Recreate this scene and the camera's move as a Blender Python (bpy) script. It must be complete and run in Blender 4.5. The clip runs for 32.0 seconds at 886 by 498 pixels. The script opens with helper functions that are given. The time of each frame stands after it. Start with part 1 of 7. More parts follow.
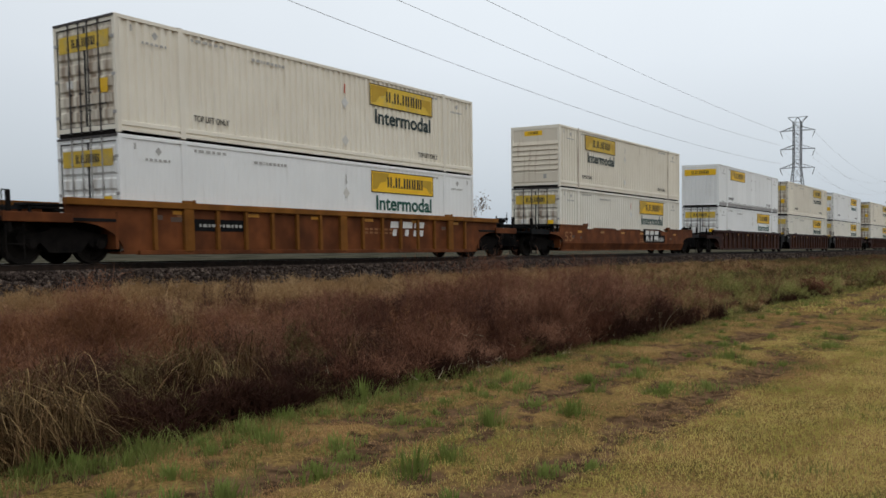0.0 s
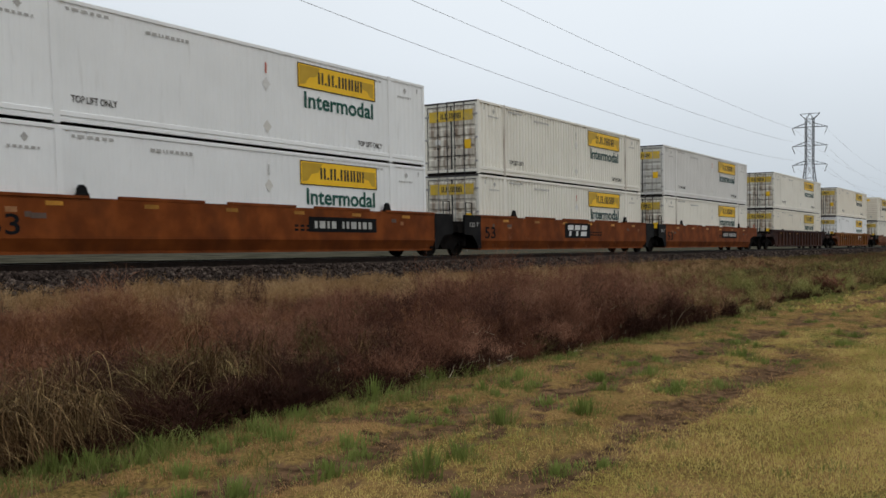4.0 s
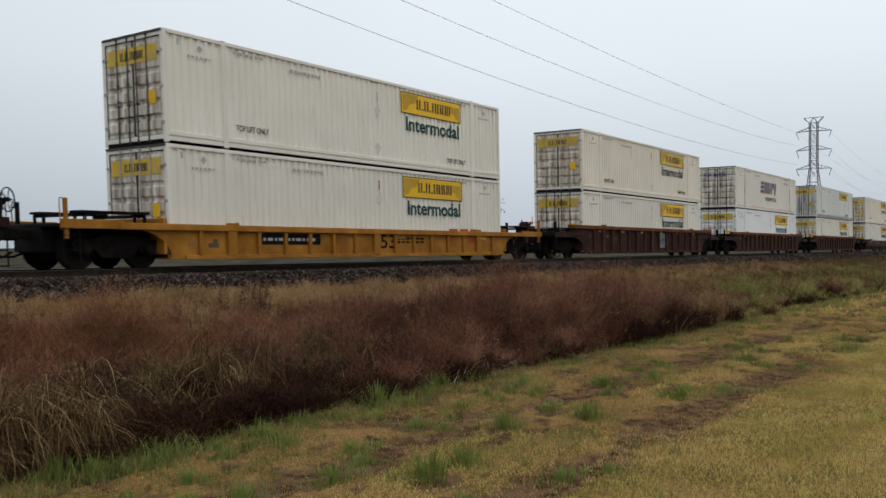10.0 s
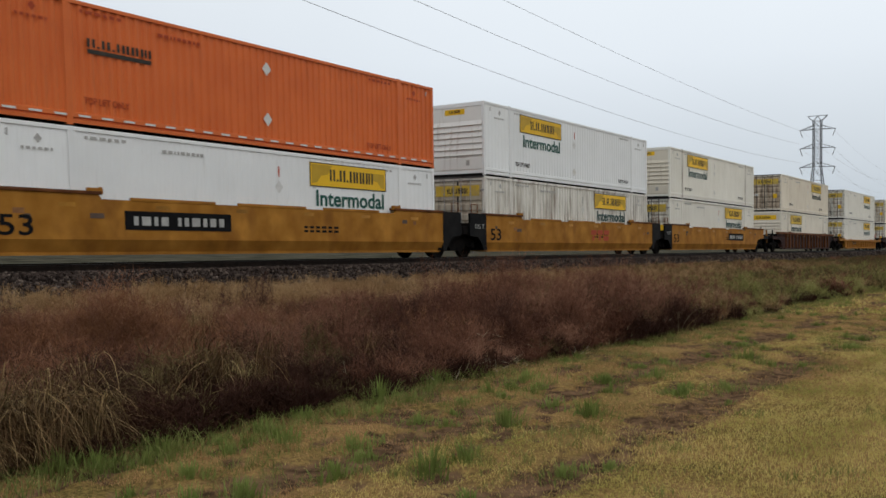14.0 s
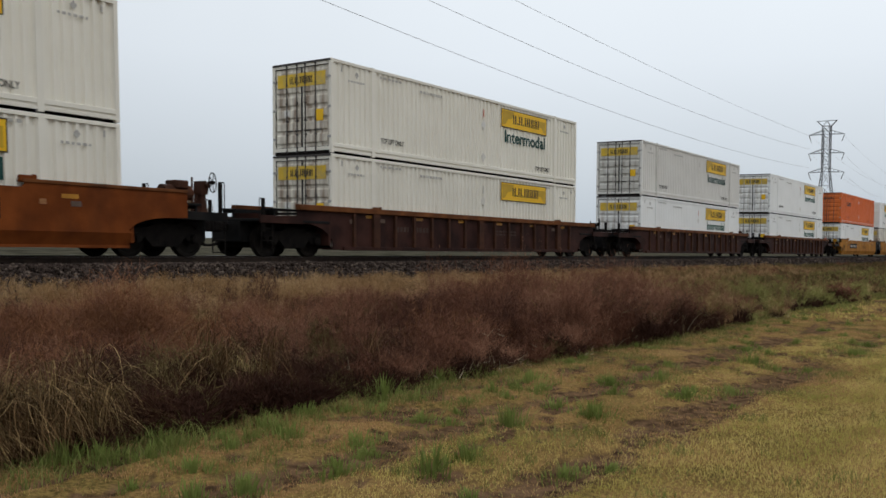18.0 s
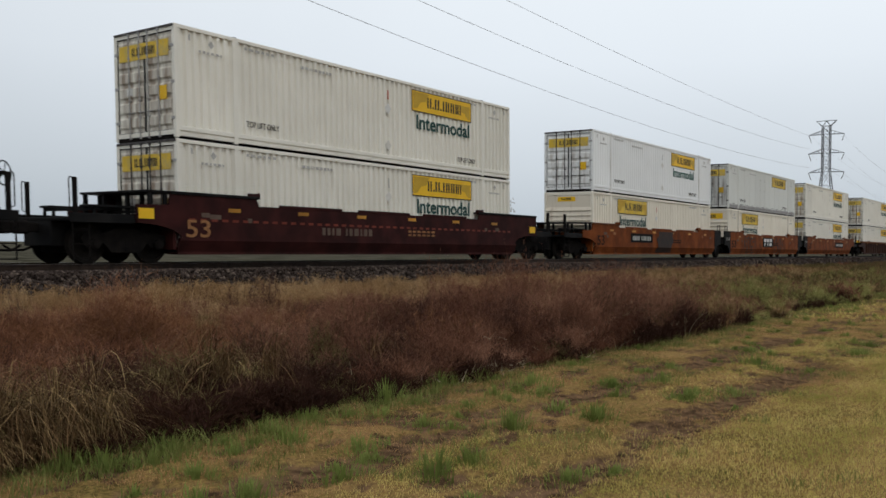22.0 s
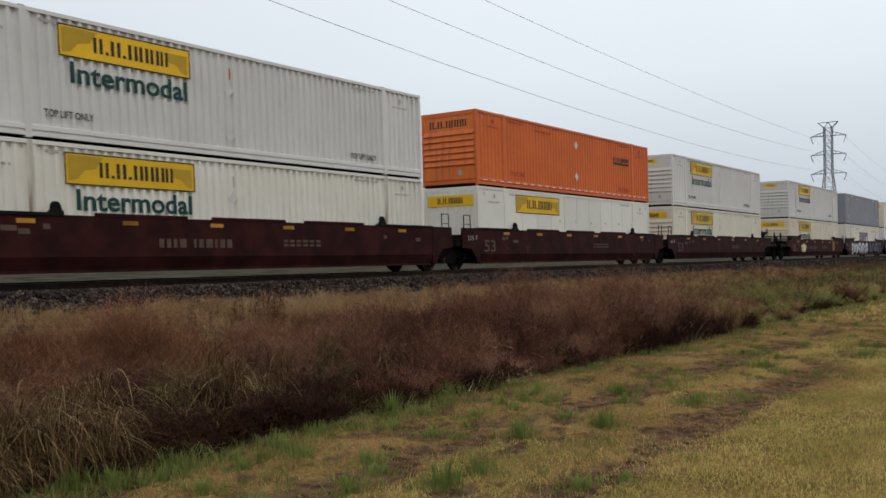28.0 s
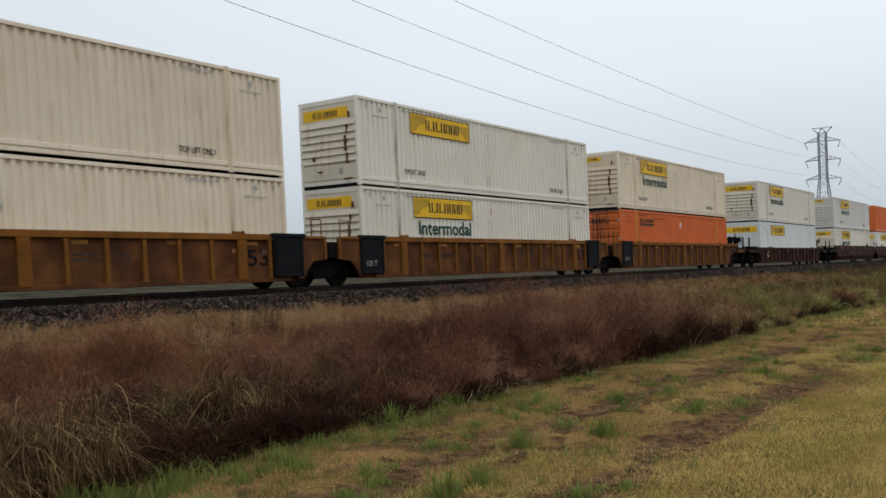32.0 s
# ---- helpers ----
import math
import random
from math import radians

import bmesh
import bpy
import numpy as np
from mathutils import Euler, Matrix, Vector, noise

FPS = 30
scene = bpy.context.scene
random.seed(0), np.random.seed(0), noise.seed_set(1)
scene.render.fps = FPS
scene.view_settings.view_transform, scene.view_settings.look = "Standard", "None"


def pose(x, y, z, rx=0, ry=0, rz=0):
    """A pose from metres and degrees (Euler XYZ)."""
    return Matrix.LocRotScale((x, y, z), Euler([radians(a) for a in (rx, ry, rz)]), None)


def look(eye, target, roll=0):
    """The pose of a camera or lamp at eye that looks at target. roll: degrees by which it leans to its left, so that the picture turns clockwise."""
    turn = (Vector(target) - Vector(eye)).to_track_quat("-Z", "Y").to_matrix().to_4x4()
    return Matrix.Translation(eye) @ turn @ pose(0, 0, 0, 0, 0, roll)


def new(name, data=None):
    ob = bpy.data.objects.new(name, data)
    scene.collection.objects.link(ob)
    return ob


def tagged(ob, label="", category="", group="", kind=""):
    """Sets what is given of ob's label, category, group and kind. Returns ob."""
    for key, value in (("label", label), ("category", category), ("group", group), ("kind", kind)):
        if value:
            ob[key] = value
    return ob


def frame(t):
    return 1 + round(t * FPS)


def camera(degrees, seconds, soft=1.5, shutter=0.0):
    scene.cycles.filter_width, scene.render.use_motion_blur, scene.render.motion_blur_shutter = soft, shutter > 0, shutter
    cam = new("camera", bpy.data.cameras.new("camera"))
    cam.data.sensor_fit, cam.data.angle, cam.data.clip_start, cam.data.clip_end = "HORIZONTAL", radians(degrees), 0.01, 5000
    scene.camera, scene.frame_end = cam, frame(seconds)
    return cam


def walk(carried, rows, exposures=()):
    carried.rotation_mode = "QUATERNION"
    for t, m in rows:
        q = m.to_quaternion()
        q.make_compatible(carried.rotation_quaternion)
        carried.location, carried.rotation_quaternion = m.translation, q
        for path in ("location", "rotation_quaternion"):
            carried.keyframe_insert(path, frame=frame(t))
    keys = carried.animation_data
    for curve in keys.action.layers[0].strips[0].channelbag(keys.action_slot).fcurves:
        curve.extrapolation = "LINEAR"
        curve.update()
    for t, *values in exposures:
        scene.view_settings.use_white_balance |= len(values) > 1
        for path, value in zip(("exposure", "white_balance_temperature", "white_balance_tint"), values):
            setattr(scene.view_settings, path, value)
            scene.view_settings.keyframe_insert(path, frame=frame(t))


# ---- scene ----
# Lens, eye and slow hand-held drift of the aim.
cam = camera(53.04, 32.0, soft=1.55, shutter=0.9)
# the film camera reads its picture line by line from the top, so that passing things lean
scene.cycles.rolling_shutter_type, scene.cycles.rolling_shutter_duration = "TOP", 0.07
EYE = Vector((0.0, 0.0, 1.55))


def gaze(heading, pitch, roll):
    """The camera's pose at the eye; heading in degrees to the right of the track's normal."""
    h, p = radians(heading), radians(pitch)
    way = Vector((math.sin(h) * math.cos(p), math.cos(h) * math.cos(p), math.sin(p)))
    return look(EYE, EYE + way, roll)


walk(cam, [
    (0, gaze(55.65, -0.33, 0.28)), (0.5, gaze(55.56, -0.40, 0.19)), (1, gaze(55.38, -0.40, 0.18)), (1.5, gaze(55.28, -0.48, 0.24)),
    (2, gaze(55.17, -0.51, 0.18)), (2.5, gaze(55.11, -0.55, 0.19)), (3, gaze(55.10, -0.50, 0.15)), (3.5, gaze(55.03, -0.43, 0.08)),
    (5.5, gaze(54.80, -0.47, 0.20)), (6, gaze(54.84, -0.48, 0.20)), (6.5, gaze(54.74, -0.56, 0.25)), (7, gaze(54.68, -0.37, 0.09)),
    (7.5, gaze(54.74, -0.26, 0.10)), (8, gaze(54.71, -0.34, 0.06)), (8.5, gaze(54.69, -0.08, 0.02)), (9, gaze(54.78, -0.07, -0.02)),
    (9.5, gaze(54.74, -0.09, -0.08)), (10, gaze(54.70, -0.10, -0.07)), (10.5, gaze(54.61, -0.15, 0.03)), (11, gaze(54.64, -0.27, 0.18)),
    (11.5, gaze(54.61, -0.26, 0.07)), (12, gaze(54.58, -0.07, -0.16)), (12.5, gaze(54.58, -0.22, 0.05)), (13, gaze(54.49, -0.40, 0.20)),
    (13.5, gaze(54.55, -0.34, 0.25)), (14, gaze(54.54, -0.33, 0.23)), (14.5, gaze(54.53, -0.37, 0.23)), (16.5, gaze(54.11, -0.71, 1.24)),
    (17, gaze(54.21, -0.64, 1.30)), (17.5, gaze(54.14, -0.65, 1.39)), (18, gaze(54.15, -0.41, 1.23)), (18.5, gaze(54.17, -0.54, 1.40)),
    (19, gaze(54.20, -0.58, 1.44)), (19.5, gaze(54.21, -0.59, 1.41)), (20, gaze(54.20, -0.44, 1.15)), (20.5, gaze(54.17, -0.41, 1.02)),
    (21, gaze(54.12, -0.25, 0.77)), (21.5, gaze(54.10, -0.20, 0.70)), (22, gaze(54.09, -0.18, 0.69)), (22.5, gaze(54.08, -0.11, 0.58)),
    (23, gaze(54.13, 0.02, 0.37)), (23.5, gaze(54.06, 0.07, 0.26)), (24, gaze(53.97, 0.21, 0.05)), (24.5, gaze(53.76, 0.20, -0.13)),
    (25, gaze(53.63, 0.15, -0.25)), (25.5, gaze(53.60, 0.14, -0.37)), (27.5, gaze(53.84, 0.50, -0.67)), (28, gaze(53.83, 0.47, -0.60)),
    (28.5, gaze(53.79, 0.44, -0.63)), (29, gaze(53.76, 0.45, -0.65)), (29.5, gaze(53.75, 0.47, -0.71)), (30, gaze(53.92, 0.73, -0.95)),
    (30.5, gaze(54.13, 1.06, -1.21)), (31, gaze(54.28, 1.27, -1.31)), (31.5, gaze(54.28, 1.31, -1.32)), (32, gaze(54.04, 1.15, -1.42)),
    ])


# ---- world and light: a low overcast sky ----
world = bpy.data.worlds.new("overcast")
scene.world = world
world.use_nodes = True
wn, wl = world.node_tree.nodes, world.node_tree.links
wn.clear()
w_out = wn.new("ShaderNodeOutputWorld")
w_bg = wn.new("ShaderNodeBackground")
w_sky = wn.new("ShaderNodeTexSky")
w_sky.sky_type = "NISHITA"
w_sky.sun_disc = False
w_sky.sun_elevation, w_sky.sun_rotation = radians(42), radians(200)
w_sky.air_density, w_sky.dust_density = 1.0, 3.0
w_tc = wn.new("ShaderNodeTexCoord")
w_sep = wn.new("ShaderNodeSeparateXYZ")
w_ramp = wn.new("ShaderNodeValToRGB")
for i, (at, col) in enumerate(((0.0, (4.9, 5.55, 6.2, 1)), (0.09, (6.5, 7.1, 7.7, 1)), (0.2, (8.2, 8.8, 9.4, 1)), (0.34, (9.3, 9.9, 10.4, 1)), (1.0, (9.0, 9.3, 9.7, 1)))):
    if i > 1:
        w_ramp.color_ramp.elements.new(at)
    w_ramp.color_ramp.elements[i].position, w_ramp.color_ramp.elements[i].color = at, col
w_noise = wn.new("ShaderNodeTexNoise")
w_noise.inputs["Scale"].default_value, w_noise.inputs["Detail"].default_value = 2.2, 4.0
w_cl = wn.new("ShaderNodeMapRange")
w_cl.inputs["To Min"].default_value, w_cl.inputs["To Max"].default_value = 0.94, 1.06
w_mul = wn.new("ShaderNodeVectorMath")
w_mul.operation = "SCALE"
w_mix = wn.new("ShaderNodeMix")
w_mix.data_type = "RGBA"
w_mix.inputs["Factor"].default_value = 0.93
wl.new(w_tc.outputs["Generated"], w_sep.inputs[0])
wl.new(w_sep.outputs["Z"], w_ramp.inputs["Fac"])
wl.new(w_tc.outputs["Generated"], w_noise.inputs["Vector"])
wl.new(w_noise.outputs["Fac"], w_cl.inputs["Value"])
wl.new(w_ramp.outputs["Color"], w_mul.inputs[0])
w_east = wn.new("ShaderNodeMapRange")   # brighter cloud along the line
w_east.interpolation_type = "SMOOTHSTEP"
w_east.inputs["From Min"].default_value, w_east.inputs["From Max"].default_value = 0.3, 0.9
w_east.inputs["To Min"].default_value, w_east.inputs["To Max"].default_value = 0.85, 1.0
w_both = wn.new("ShaderNodeMath")
w_both.operation = "MULTIPLY"
wl.new(w_sep.outputs["X"], w_east.inputs["Value"])
wl.new(w_east.outputs["Result"], w_both.inputs[0])
wl.new(w_cl.outputs["Result"], w_both.inputs[1])
wl.new(w_both.outputs["Value"], w_mul.inputs["Scale"])
wl.new(w_sky.outputs["Color"], w_mix.inputs["A"])
wl.new(w_mul.outputs["Vector"], w_mix.inputs["B"])
wl.new(w_mix.outputs["Result"], w_bg.inputs["Color"])
wl.new(w_bg.outputs["Background"], w_out.inputs["Surface"])
w_bg.inputs["Strength"].default_value = 0.1
sun = new("sun", bpy.data.lights.new("sun", "SUN"))
sun.data.energy, sun.data.angle, sun.data.color = 0.5, radians(25), (1.0, 0.97, 0.92)
sun.matrix_world = look((-20, -40, 60), (0, 0, 0))
scene.view_settings.exposure = 0.0

# ---- measures of the place ----
RAIL = 1.02            # rail head above the mown verge
FACE = 18.86           # near face of the boxes
BOX_L, BOX_W, BOX_H = 16.154, 2.59, 2.896
MID = FACE + BOX_W / 2  # track centre line

# ---- materials ----


def material(name, colors, scale=4.0, rough=0.6, metal=0.0, bump=0.15, bump_scale=40.0, stretch=(1, 1, 1),
             rand=0.0, island=0.0, dirt=None, dirt_cover=0.45, dirt_scale=1.5, dirt_stretch=(1, 1, 1), spec=0.2, translucent=0.0, dirt_top=0.8):
    """Noise between the colours, dirt of another colour in patches, fine relief."""
    m = bpy.data.materials.new(name)
    m.use_nodes = True
    n, l = m.node_tree.nodes, m.node_tree.links
    b = n["Principled BSDF"]
    tc = n.new("ShaderNodeTexCoord")

    def tex(sc, st, detail=6.0, seed=0.0):
        mp = n.new("ShaderNodeMapping")
        mp.inputs["Scale"].default_value = st
        mp.inputs["Location"].default_value = (seed, seed * 0.7, seed * 1.3)
        t = n.new("ShaderNodeTexNoise")
        t.inputs["Scale"].default_value, t.inputs["Detail"].default_value = sc, detail
        l.new(tc.outputs["Object"], mp.inputs["Vector"])
        l.new(mp.outputs["Vector"], t.inputs["Vector"])
        return t.outputs["Fac"]

    ramp = n.new("ShaderNodeValToRGB")
    els = ramp.color_ramp.elements
    while len(els) < len(colors):
        els.new(0.5)
    for i, c in enumerate(colors):
        els[i].position = 0.3 + 0.4 * i / max(1, len(colors) - 1)
        els[i].color = (*c, 1)
    fac = tex(scale, stretch)
    if island:
        g = n.new("ShaderNodeNewGeometry")
        mi = n.new("ShaderNodeMix")
        mi.inputs["Factor"].default_value = island
        l.new(fac, mi.inputs["A"])
        mr = n.new("ShaderNodeMapRange")
        mr.inputs["To Min"].default_value, mr.inputs["To Max"].default_value = 0.25, 0.75
        l.new(g.outputs["Random Per Island"], mr.inputs["Value"])
        l.new(mr.outputs["Result"], mi.inputs["B"])
        fac = mi.outputs["Result"]
    l.new(fac, ramp.inputs["Fac"])
    col = ramp.outputs["Color"]
    if dirt:
        d = n.new("ShaderNodeMapRange")
        d.inputs["From Min"].default_value, d.inputs["From Max"].default_value = 1 - dirt_cover, 1 - dirt_cover + 0.22
        d.inputs["To Max"].default_value = dirt_top
        l.new(tex(dirt_scale, dirt_stretch, 8.0, 3.7), d.inputs["Value"])
        mx = n.new("ShaderNodeMix")
        mx.data_type = "RGBA"
        mx.inputs["B"].default_value = (*dirt, 1)
        l.new(d.outputs["Result"], mx.inputs["Factor"])
        l.new(col, mx.inputs["A"])
        col = mx.outputs["Result"]
    if rand:
        o = n.new("ShaderNodeObjectInfo")
        hv = n.new("ShaderNodeHueSaturation")
        mr = n.new("ShaderNodeMapRange")
        mr.inputs["To Min"].default_value, mr.inputs["To Max"].default_value = 1 - rand, 1 + rand
        l.new(o.outputs["Random"], mr.inputs["Value"])
        l.new(mr.outputs["Result"], hv.inputs["Value"])
        l.new(col, hv.inputs["Color"])
        col = hv.outputs["Color"]
    l.new(col, b.inputs["Base Color"])
    b.inputs["Roughness"].default_value, b.inputs["Metallic"].default_value = rough, metal
    b.inputs["Specular IOR Level"].default_value = spec
    if bump:
        bp = n.new("ShaderNodeBump")
        bp.inputs["Strength"].default_value, bp.inputs["Distance"].default_value = bump, 0.02
        l.new(tex(bump_scale, (1, 1, 1), 4.0, 9.1), bp.inputs["Height"])
        l.new(bp.outputs["Normal"], b.inputs["Normal"])
    if translucent:
        tr = n.new("ShaderNodeBsdfTranslucent")
        ms = n.new("ShaderNodeMixShader")
        ms.inputs[0].default_value = translucent
        l.new(col, tr.inputs["Color"])
        l.new(b.outputs[0], ms.inputs[1])
        l.new(tr.outputs[0], ms.inputs[2])
        l.new(ms.outputs[0], n["Material Output"].inputs["Surface"])
    return m


def box_paint(name, a, b, dirt, cover):
    return material(name, [a, b], scale=0.7, rough=0.5, bump=0.05, bump_scale=25, rand=0.05, dirt=dirt, dirt_cover=cover,
                    dirt_scale=2.0, dirt_stretch=(2.2, 2.2, 0.25), spec=0.35)


PAINT = {
    "white": box_paint("paint_white", (0.76, 0.765, 0.75), (0.82, 0.825, 0.81), (0.5, 0.49, 0.45), 0.36),
    "cream": box_paint("paint_cream", (0.72, 0.665, 0.555), (0.79, 0.74, 0.63), (0.44, 0.39, 0.30), 0.38),
    "ivory": box_paint("paint_ivory", (0.72, 0.69, 0.605), (0.79, 0.76, 0.675), (0.47, 0.43, 0.35), 0.36),
    "tan": box_paint("paint_tan", (0.70, 0.625, 0.50), (0.78, 0.71, 0.58), (0.46, 0.37, 0.26), 0.42),
    "buff": box_paint("paint_buff", (0.72, 0.625, 0.485), (0.80, 0.71, 0.565), (0.50, 0.37, 0.24), 0.42),
    "grey_white": box_paint("paint_grey_white", (0.63, 0.615, 0.58), (0.70, 0.685, 0.65), (0.48, 0.45, 0.40), 0.36),
    "stained": box_paint("paint_stained", (0.66, 0.63, 0.56), (0.74, 0.71, 0.64), (0.20, 0.145, 0.095), 0.52),
    "orange": box_paint("paint_orange", (0.58, 0.115, 0.017), (0.67, 0.145, 0.025), (0.40, 0.095, 0.024), 0.38),
    "slate": box_paint("paint_slate", (0.21, 0.22, 0.245), (0.25, 0.26, 0.285), (0.13, 0.13, 0.13), 0.36),
    "cool": box_paint("paint_cool", (0.64, 0.67, 0.66), (0.70, 0.73, 0.72), (0.50, 0.50, 0.47), 0.36),
    "panel": box_paint("paint_panel", (0.58, 0.58, 0.53), (0.64, 0.645, 0.60), (0.42, 0.40, 0.34), 0.40),
}
DOOR_PAINT = {k: box_paint("door_" + k, *c, {"cream": 0.59, "tan": 0.59, "ivory": 0.58, "panel": 0.57}.get(k, 0.50)) for k, c in {
    "white": ((0.70, 0.70, 0.68), (0.78, 0.78, 0.76), (0.30, 0.24, 0.18)), "cream": ((0.64, 0.59, 0.48), (0.72, 0.67, 0.56), (0.165, 0.085, 0.04)),
    "ivory": ((0.66, 0.63, 0.54), (0.74, 0.71, 0.62), (0.155, 0.08, 0.038)), "tan": ((0.52, 0.42, 0.30), (0.62, 0.52, 0.39), (0.11, 0.058, 0.03)),
    "buff": ((0.62, 0.50, 0.36), (0.70, 0.59, 0.44), (0.26, 0.15, 0.08)), "grey_white": ((0.5, 0.49, 0.45), (0.57, 0.56, 0.52), (0.22, 0.18, 0.14)), "stained": ((0.42, 0.36, 0.27), (0.52, 0.46, 0.36), (0.10, 0.055, 0.03)),
    "orange": ((0.60, 0.13, 0.02), (0.70, 0.17, 0.03), (0.28, 0.07, 0.02)), "slate": ((0.16, 0.17, 0.18), (0.2, 0.21, 0.22), (0.11, 0.11, 0.11)),
    "cool": ((0.62, 0.65, 0.64), (0.68, 0.71, 0.70), (0.35, 0.30, 0.25)), "panel": ((0.56, 0.57, 0.54), (0.62, 0.63, 0.60), (0.09, 0.06, 0.04))}.items()}

NOSE_PAINT = {k: box_paint("nose_" + k, *c, 0.46) for k, c in {
    "white": ((0.70, 0.69, 0.65), (0.77, 0.76, 0.72), (0.40, 0.34, 0.27)), "cream": ((0.64, 0.57, 0.46), (0.72, 0.65, 0.53), (0.33, 0.215, 0.13)),
    "ivory": ((0.62, 0.56, 0.45), (0.70, 0.635, 0.525), (0.30, 0.19, 0.11)), "tan": ((0.62, 0.52, 0.39), (0.70, 0.60, 0.46), (0.27, 0.16, 0.09)),
    "buff": ((0.62, 0.51, 0.37), (0.70, 0.60, 0.45), (0.28, 0.165, 0.09)), "grey_white": ((0.55, 0.53, 0.48), (0.62, 0.60, 0.55), (0.30, 0.24, 0.18))}.items()}


def car_paint(name, a, b, dirt, cover=0.5):
    lo, hi = tuple(v * 0.78 for v in a), tuple(v * 1.25 for v in b)
    return material(name, [lo, a, b, hi], scale=1.3, stretch=(1.0, 1.0, 1.0), rough=0.7, bump=0.25, bump_scale=30, rand=0.08, dirt=dirt, dirt_cover=cover,
                    dirt_scale=1.1, dirt_stretch=(1.0, 1.0, 0.6), spec=0.08, dirt_top=0.65)


STEEL = {
    "brown": car_paint("steel_brown", (0.026, 0.0113, 0.0090), (0.043, 0.0178, 0.0135), (0.014, 0.0085, 0.008)),
    "maroon": car_paint("steel_maroon", (0.0255, 0.0070, 0.0063), (0.039, 0.0100, 0.0087), (0.0145, 0.006, 0.0055)),
    "orange": car_paint("steel_orange", (0.132, 0.033, 0.0072), (0.175, 0.046, 0.0098), (0.065, 0.020, 0.0075), 0.5),
    "rust": car_paint("steel_rust", (0.098, 0.032, 0.012), (0.14, 0.046, 0.016), (0.05, 0.019, 0.01), 0.52),
    "yellow": car_paint("steel_yellow", (0.29, 0.122, 0.018), (0.34, 0.150, 0.025), (0.15, 0.056, 0.013), 0.5),
    "ochre": car_paint("steel_ochre", (0.175, 0.070, 0.014), (0.22, 0.088, 0.018), (0.070, 0.029, 0.011), 0.5),
    "umber": car_paint("steel_umber", (0.084, 0.033, 0.013), (0.125, 0.050, 0.018), (0.033, 0.016, 0.010), 0.53),
    "edge": car_paint("steel_edge", (0.10, 0.036, 0.013), (0.15, 0.054, 0.018), (0.045, 0.018, 0.01)),
    "worn": car_paint("steel_worn", (0.050, 0.022, 0.014), (0.085, 0.034, 0.018), (0.02, 0.011, 0.009)),
    "black": car_paint("steel_black", (0.006, 0.006, 0.0063), (0.0115, 0.0108, 0.0106), (0.014, 0.011, 0.0085)),
}
M_DARK = material("running_gear", [(0.006, 0.0055, 0.0055), (0.015, 0.0125, 0.011)], rough=0.95, bump=0.3, spec=0.05)
M_NAVYBLACK = material("navy_black", [(0.006, 0.0062, 0.008), (0.0105, 0.011, 0.014)], scale=2.5, rough=0.7, bump=0.15, spec=0.08, dirt=(0.02, 0.014, 0.011), dirt_cover=0.42)
M_WHEEL = material("wheel_steel", [(0.008, 0.007, 0.006), (0.018, 0.0145, 0.012)], rough=0.85, metal=0.0, bump=0.1, spec=0.1)
M_CAST = material("casting_dark", [(0.04, 0.038, 0.04), (0.09, 0.08, 0.075)], rough=0.7)
M_BLUE = material("casting_blue", [(0.03, 0.04, 0.09), (0.05, 0.06, 0.13)], rough=0.7)
M_GALV = material("lock_bar", [(0.30, 0.29, 0.28), (0.42, 0.41, 0.39)], rough=0.5, metal=0.4, dirt=(0.12, 0.08, 0.05), dirt_scale=6)
M_SEAL = material("gasket", [(0.03, 0.03, 0.03), (0.05, 0.05, 0.05)], rough=0.8)
M_YELLOW = material("yellow_panel", [(0.74, 0.43, 0.015), (0.80, 0.49, 0.02)], scale=2, rough=0.5, bump=0.03, rand=0.08, dirt=(0.5, 0.30, 0.03), dirt_cover=0.35)
M_OCHRE = material("ochre_post", [(0.52, 0.21, 0.03), (0.60, 0.26, 0.04)], scale=2, rough=0.55, bump=0.05)
M_YELLOWD = material("faded_yellow_panel", [(0.56, 0.38, 0.04), (0.68, 0.46, 0.06)], scale=3, rough=0.6, bump=0.03, rand=0.12, dirt=(0.42, 0.33, 0.14), dirt_cover=0.5, dirt_scale=4)
M_OLIVE = material("yellow_panel_shade", [(0.44, 0.27, 0.02), (0.52, 0.33, 0.03)], scale=3, rough=0.5, bump=0.03)
M_INK = material("dark_ink", [(0.025, 0.022, 0.018), (0.05, 0.042, 0.032)], rough=0.6, bump=0)
M_TEAL = material("slate_ink", [(0.018, 0.035, 0.036), (0.03, 0.05, 0.05)], rough=0.6, bump=0)
M_PINE = material("pine_ink", [(0.009, 0.046, 0.042), (0.014, 0.06, 0.054)], rough=0.6, bump=0)
M_GREEN = material("green_ink", [(0.005, 0.066, 0.048), (0.010, 0.085, 0.06)], rough=0.5, bump=0)
M_NAVY = material("navy_ink", [(0.03, 0.06, 0.17), (0.05, 0.085, 0.22)], rough=0.5, bump=0)
M_FADE = material("faded_ink", [(0.33, 0.32, 0.30), (0.45, 0.44, 0.41)], rough=0.6, bump=0)
M_GHOST = material("faint_print", [(0.56, 0.54, 0.49), (0.64, 0.62, 0.57)], rough=0.6, bump=0)
M_RED = material("red_ink", [(0.42, 0.07, 0.03), (0.5, 0.1, 0.05)], rough=0.6, bump=0)
M_BRICK = material("brick_ink", [(0.32, 0.042, 0.014), (0.38, 0.06, 0.02)], rough=0.6, bump=0)
M_PALE = material("pale_ink", [(0.55, 0.54, 0.51), (0.68, 0.67, 0.64)], rough=0.6, bump=0, scale=8)
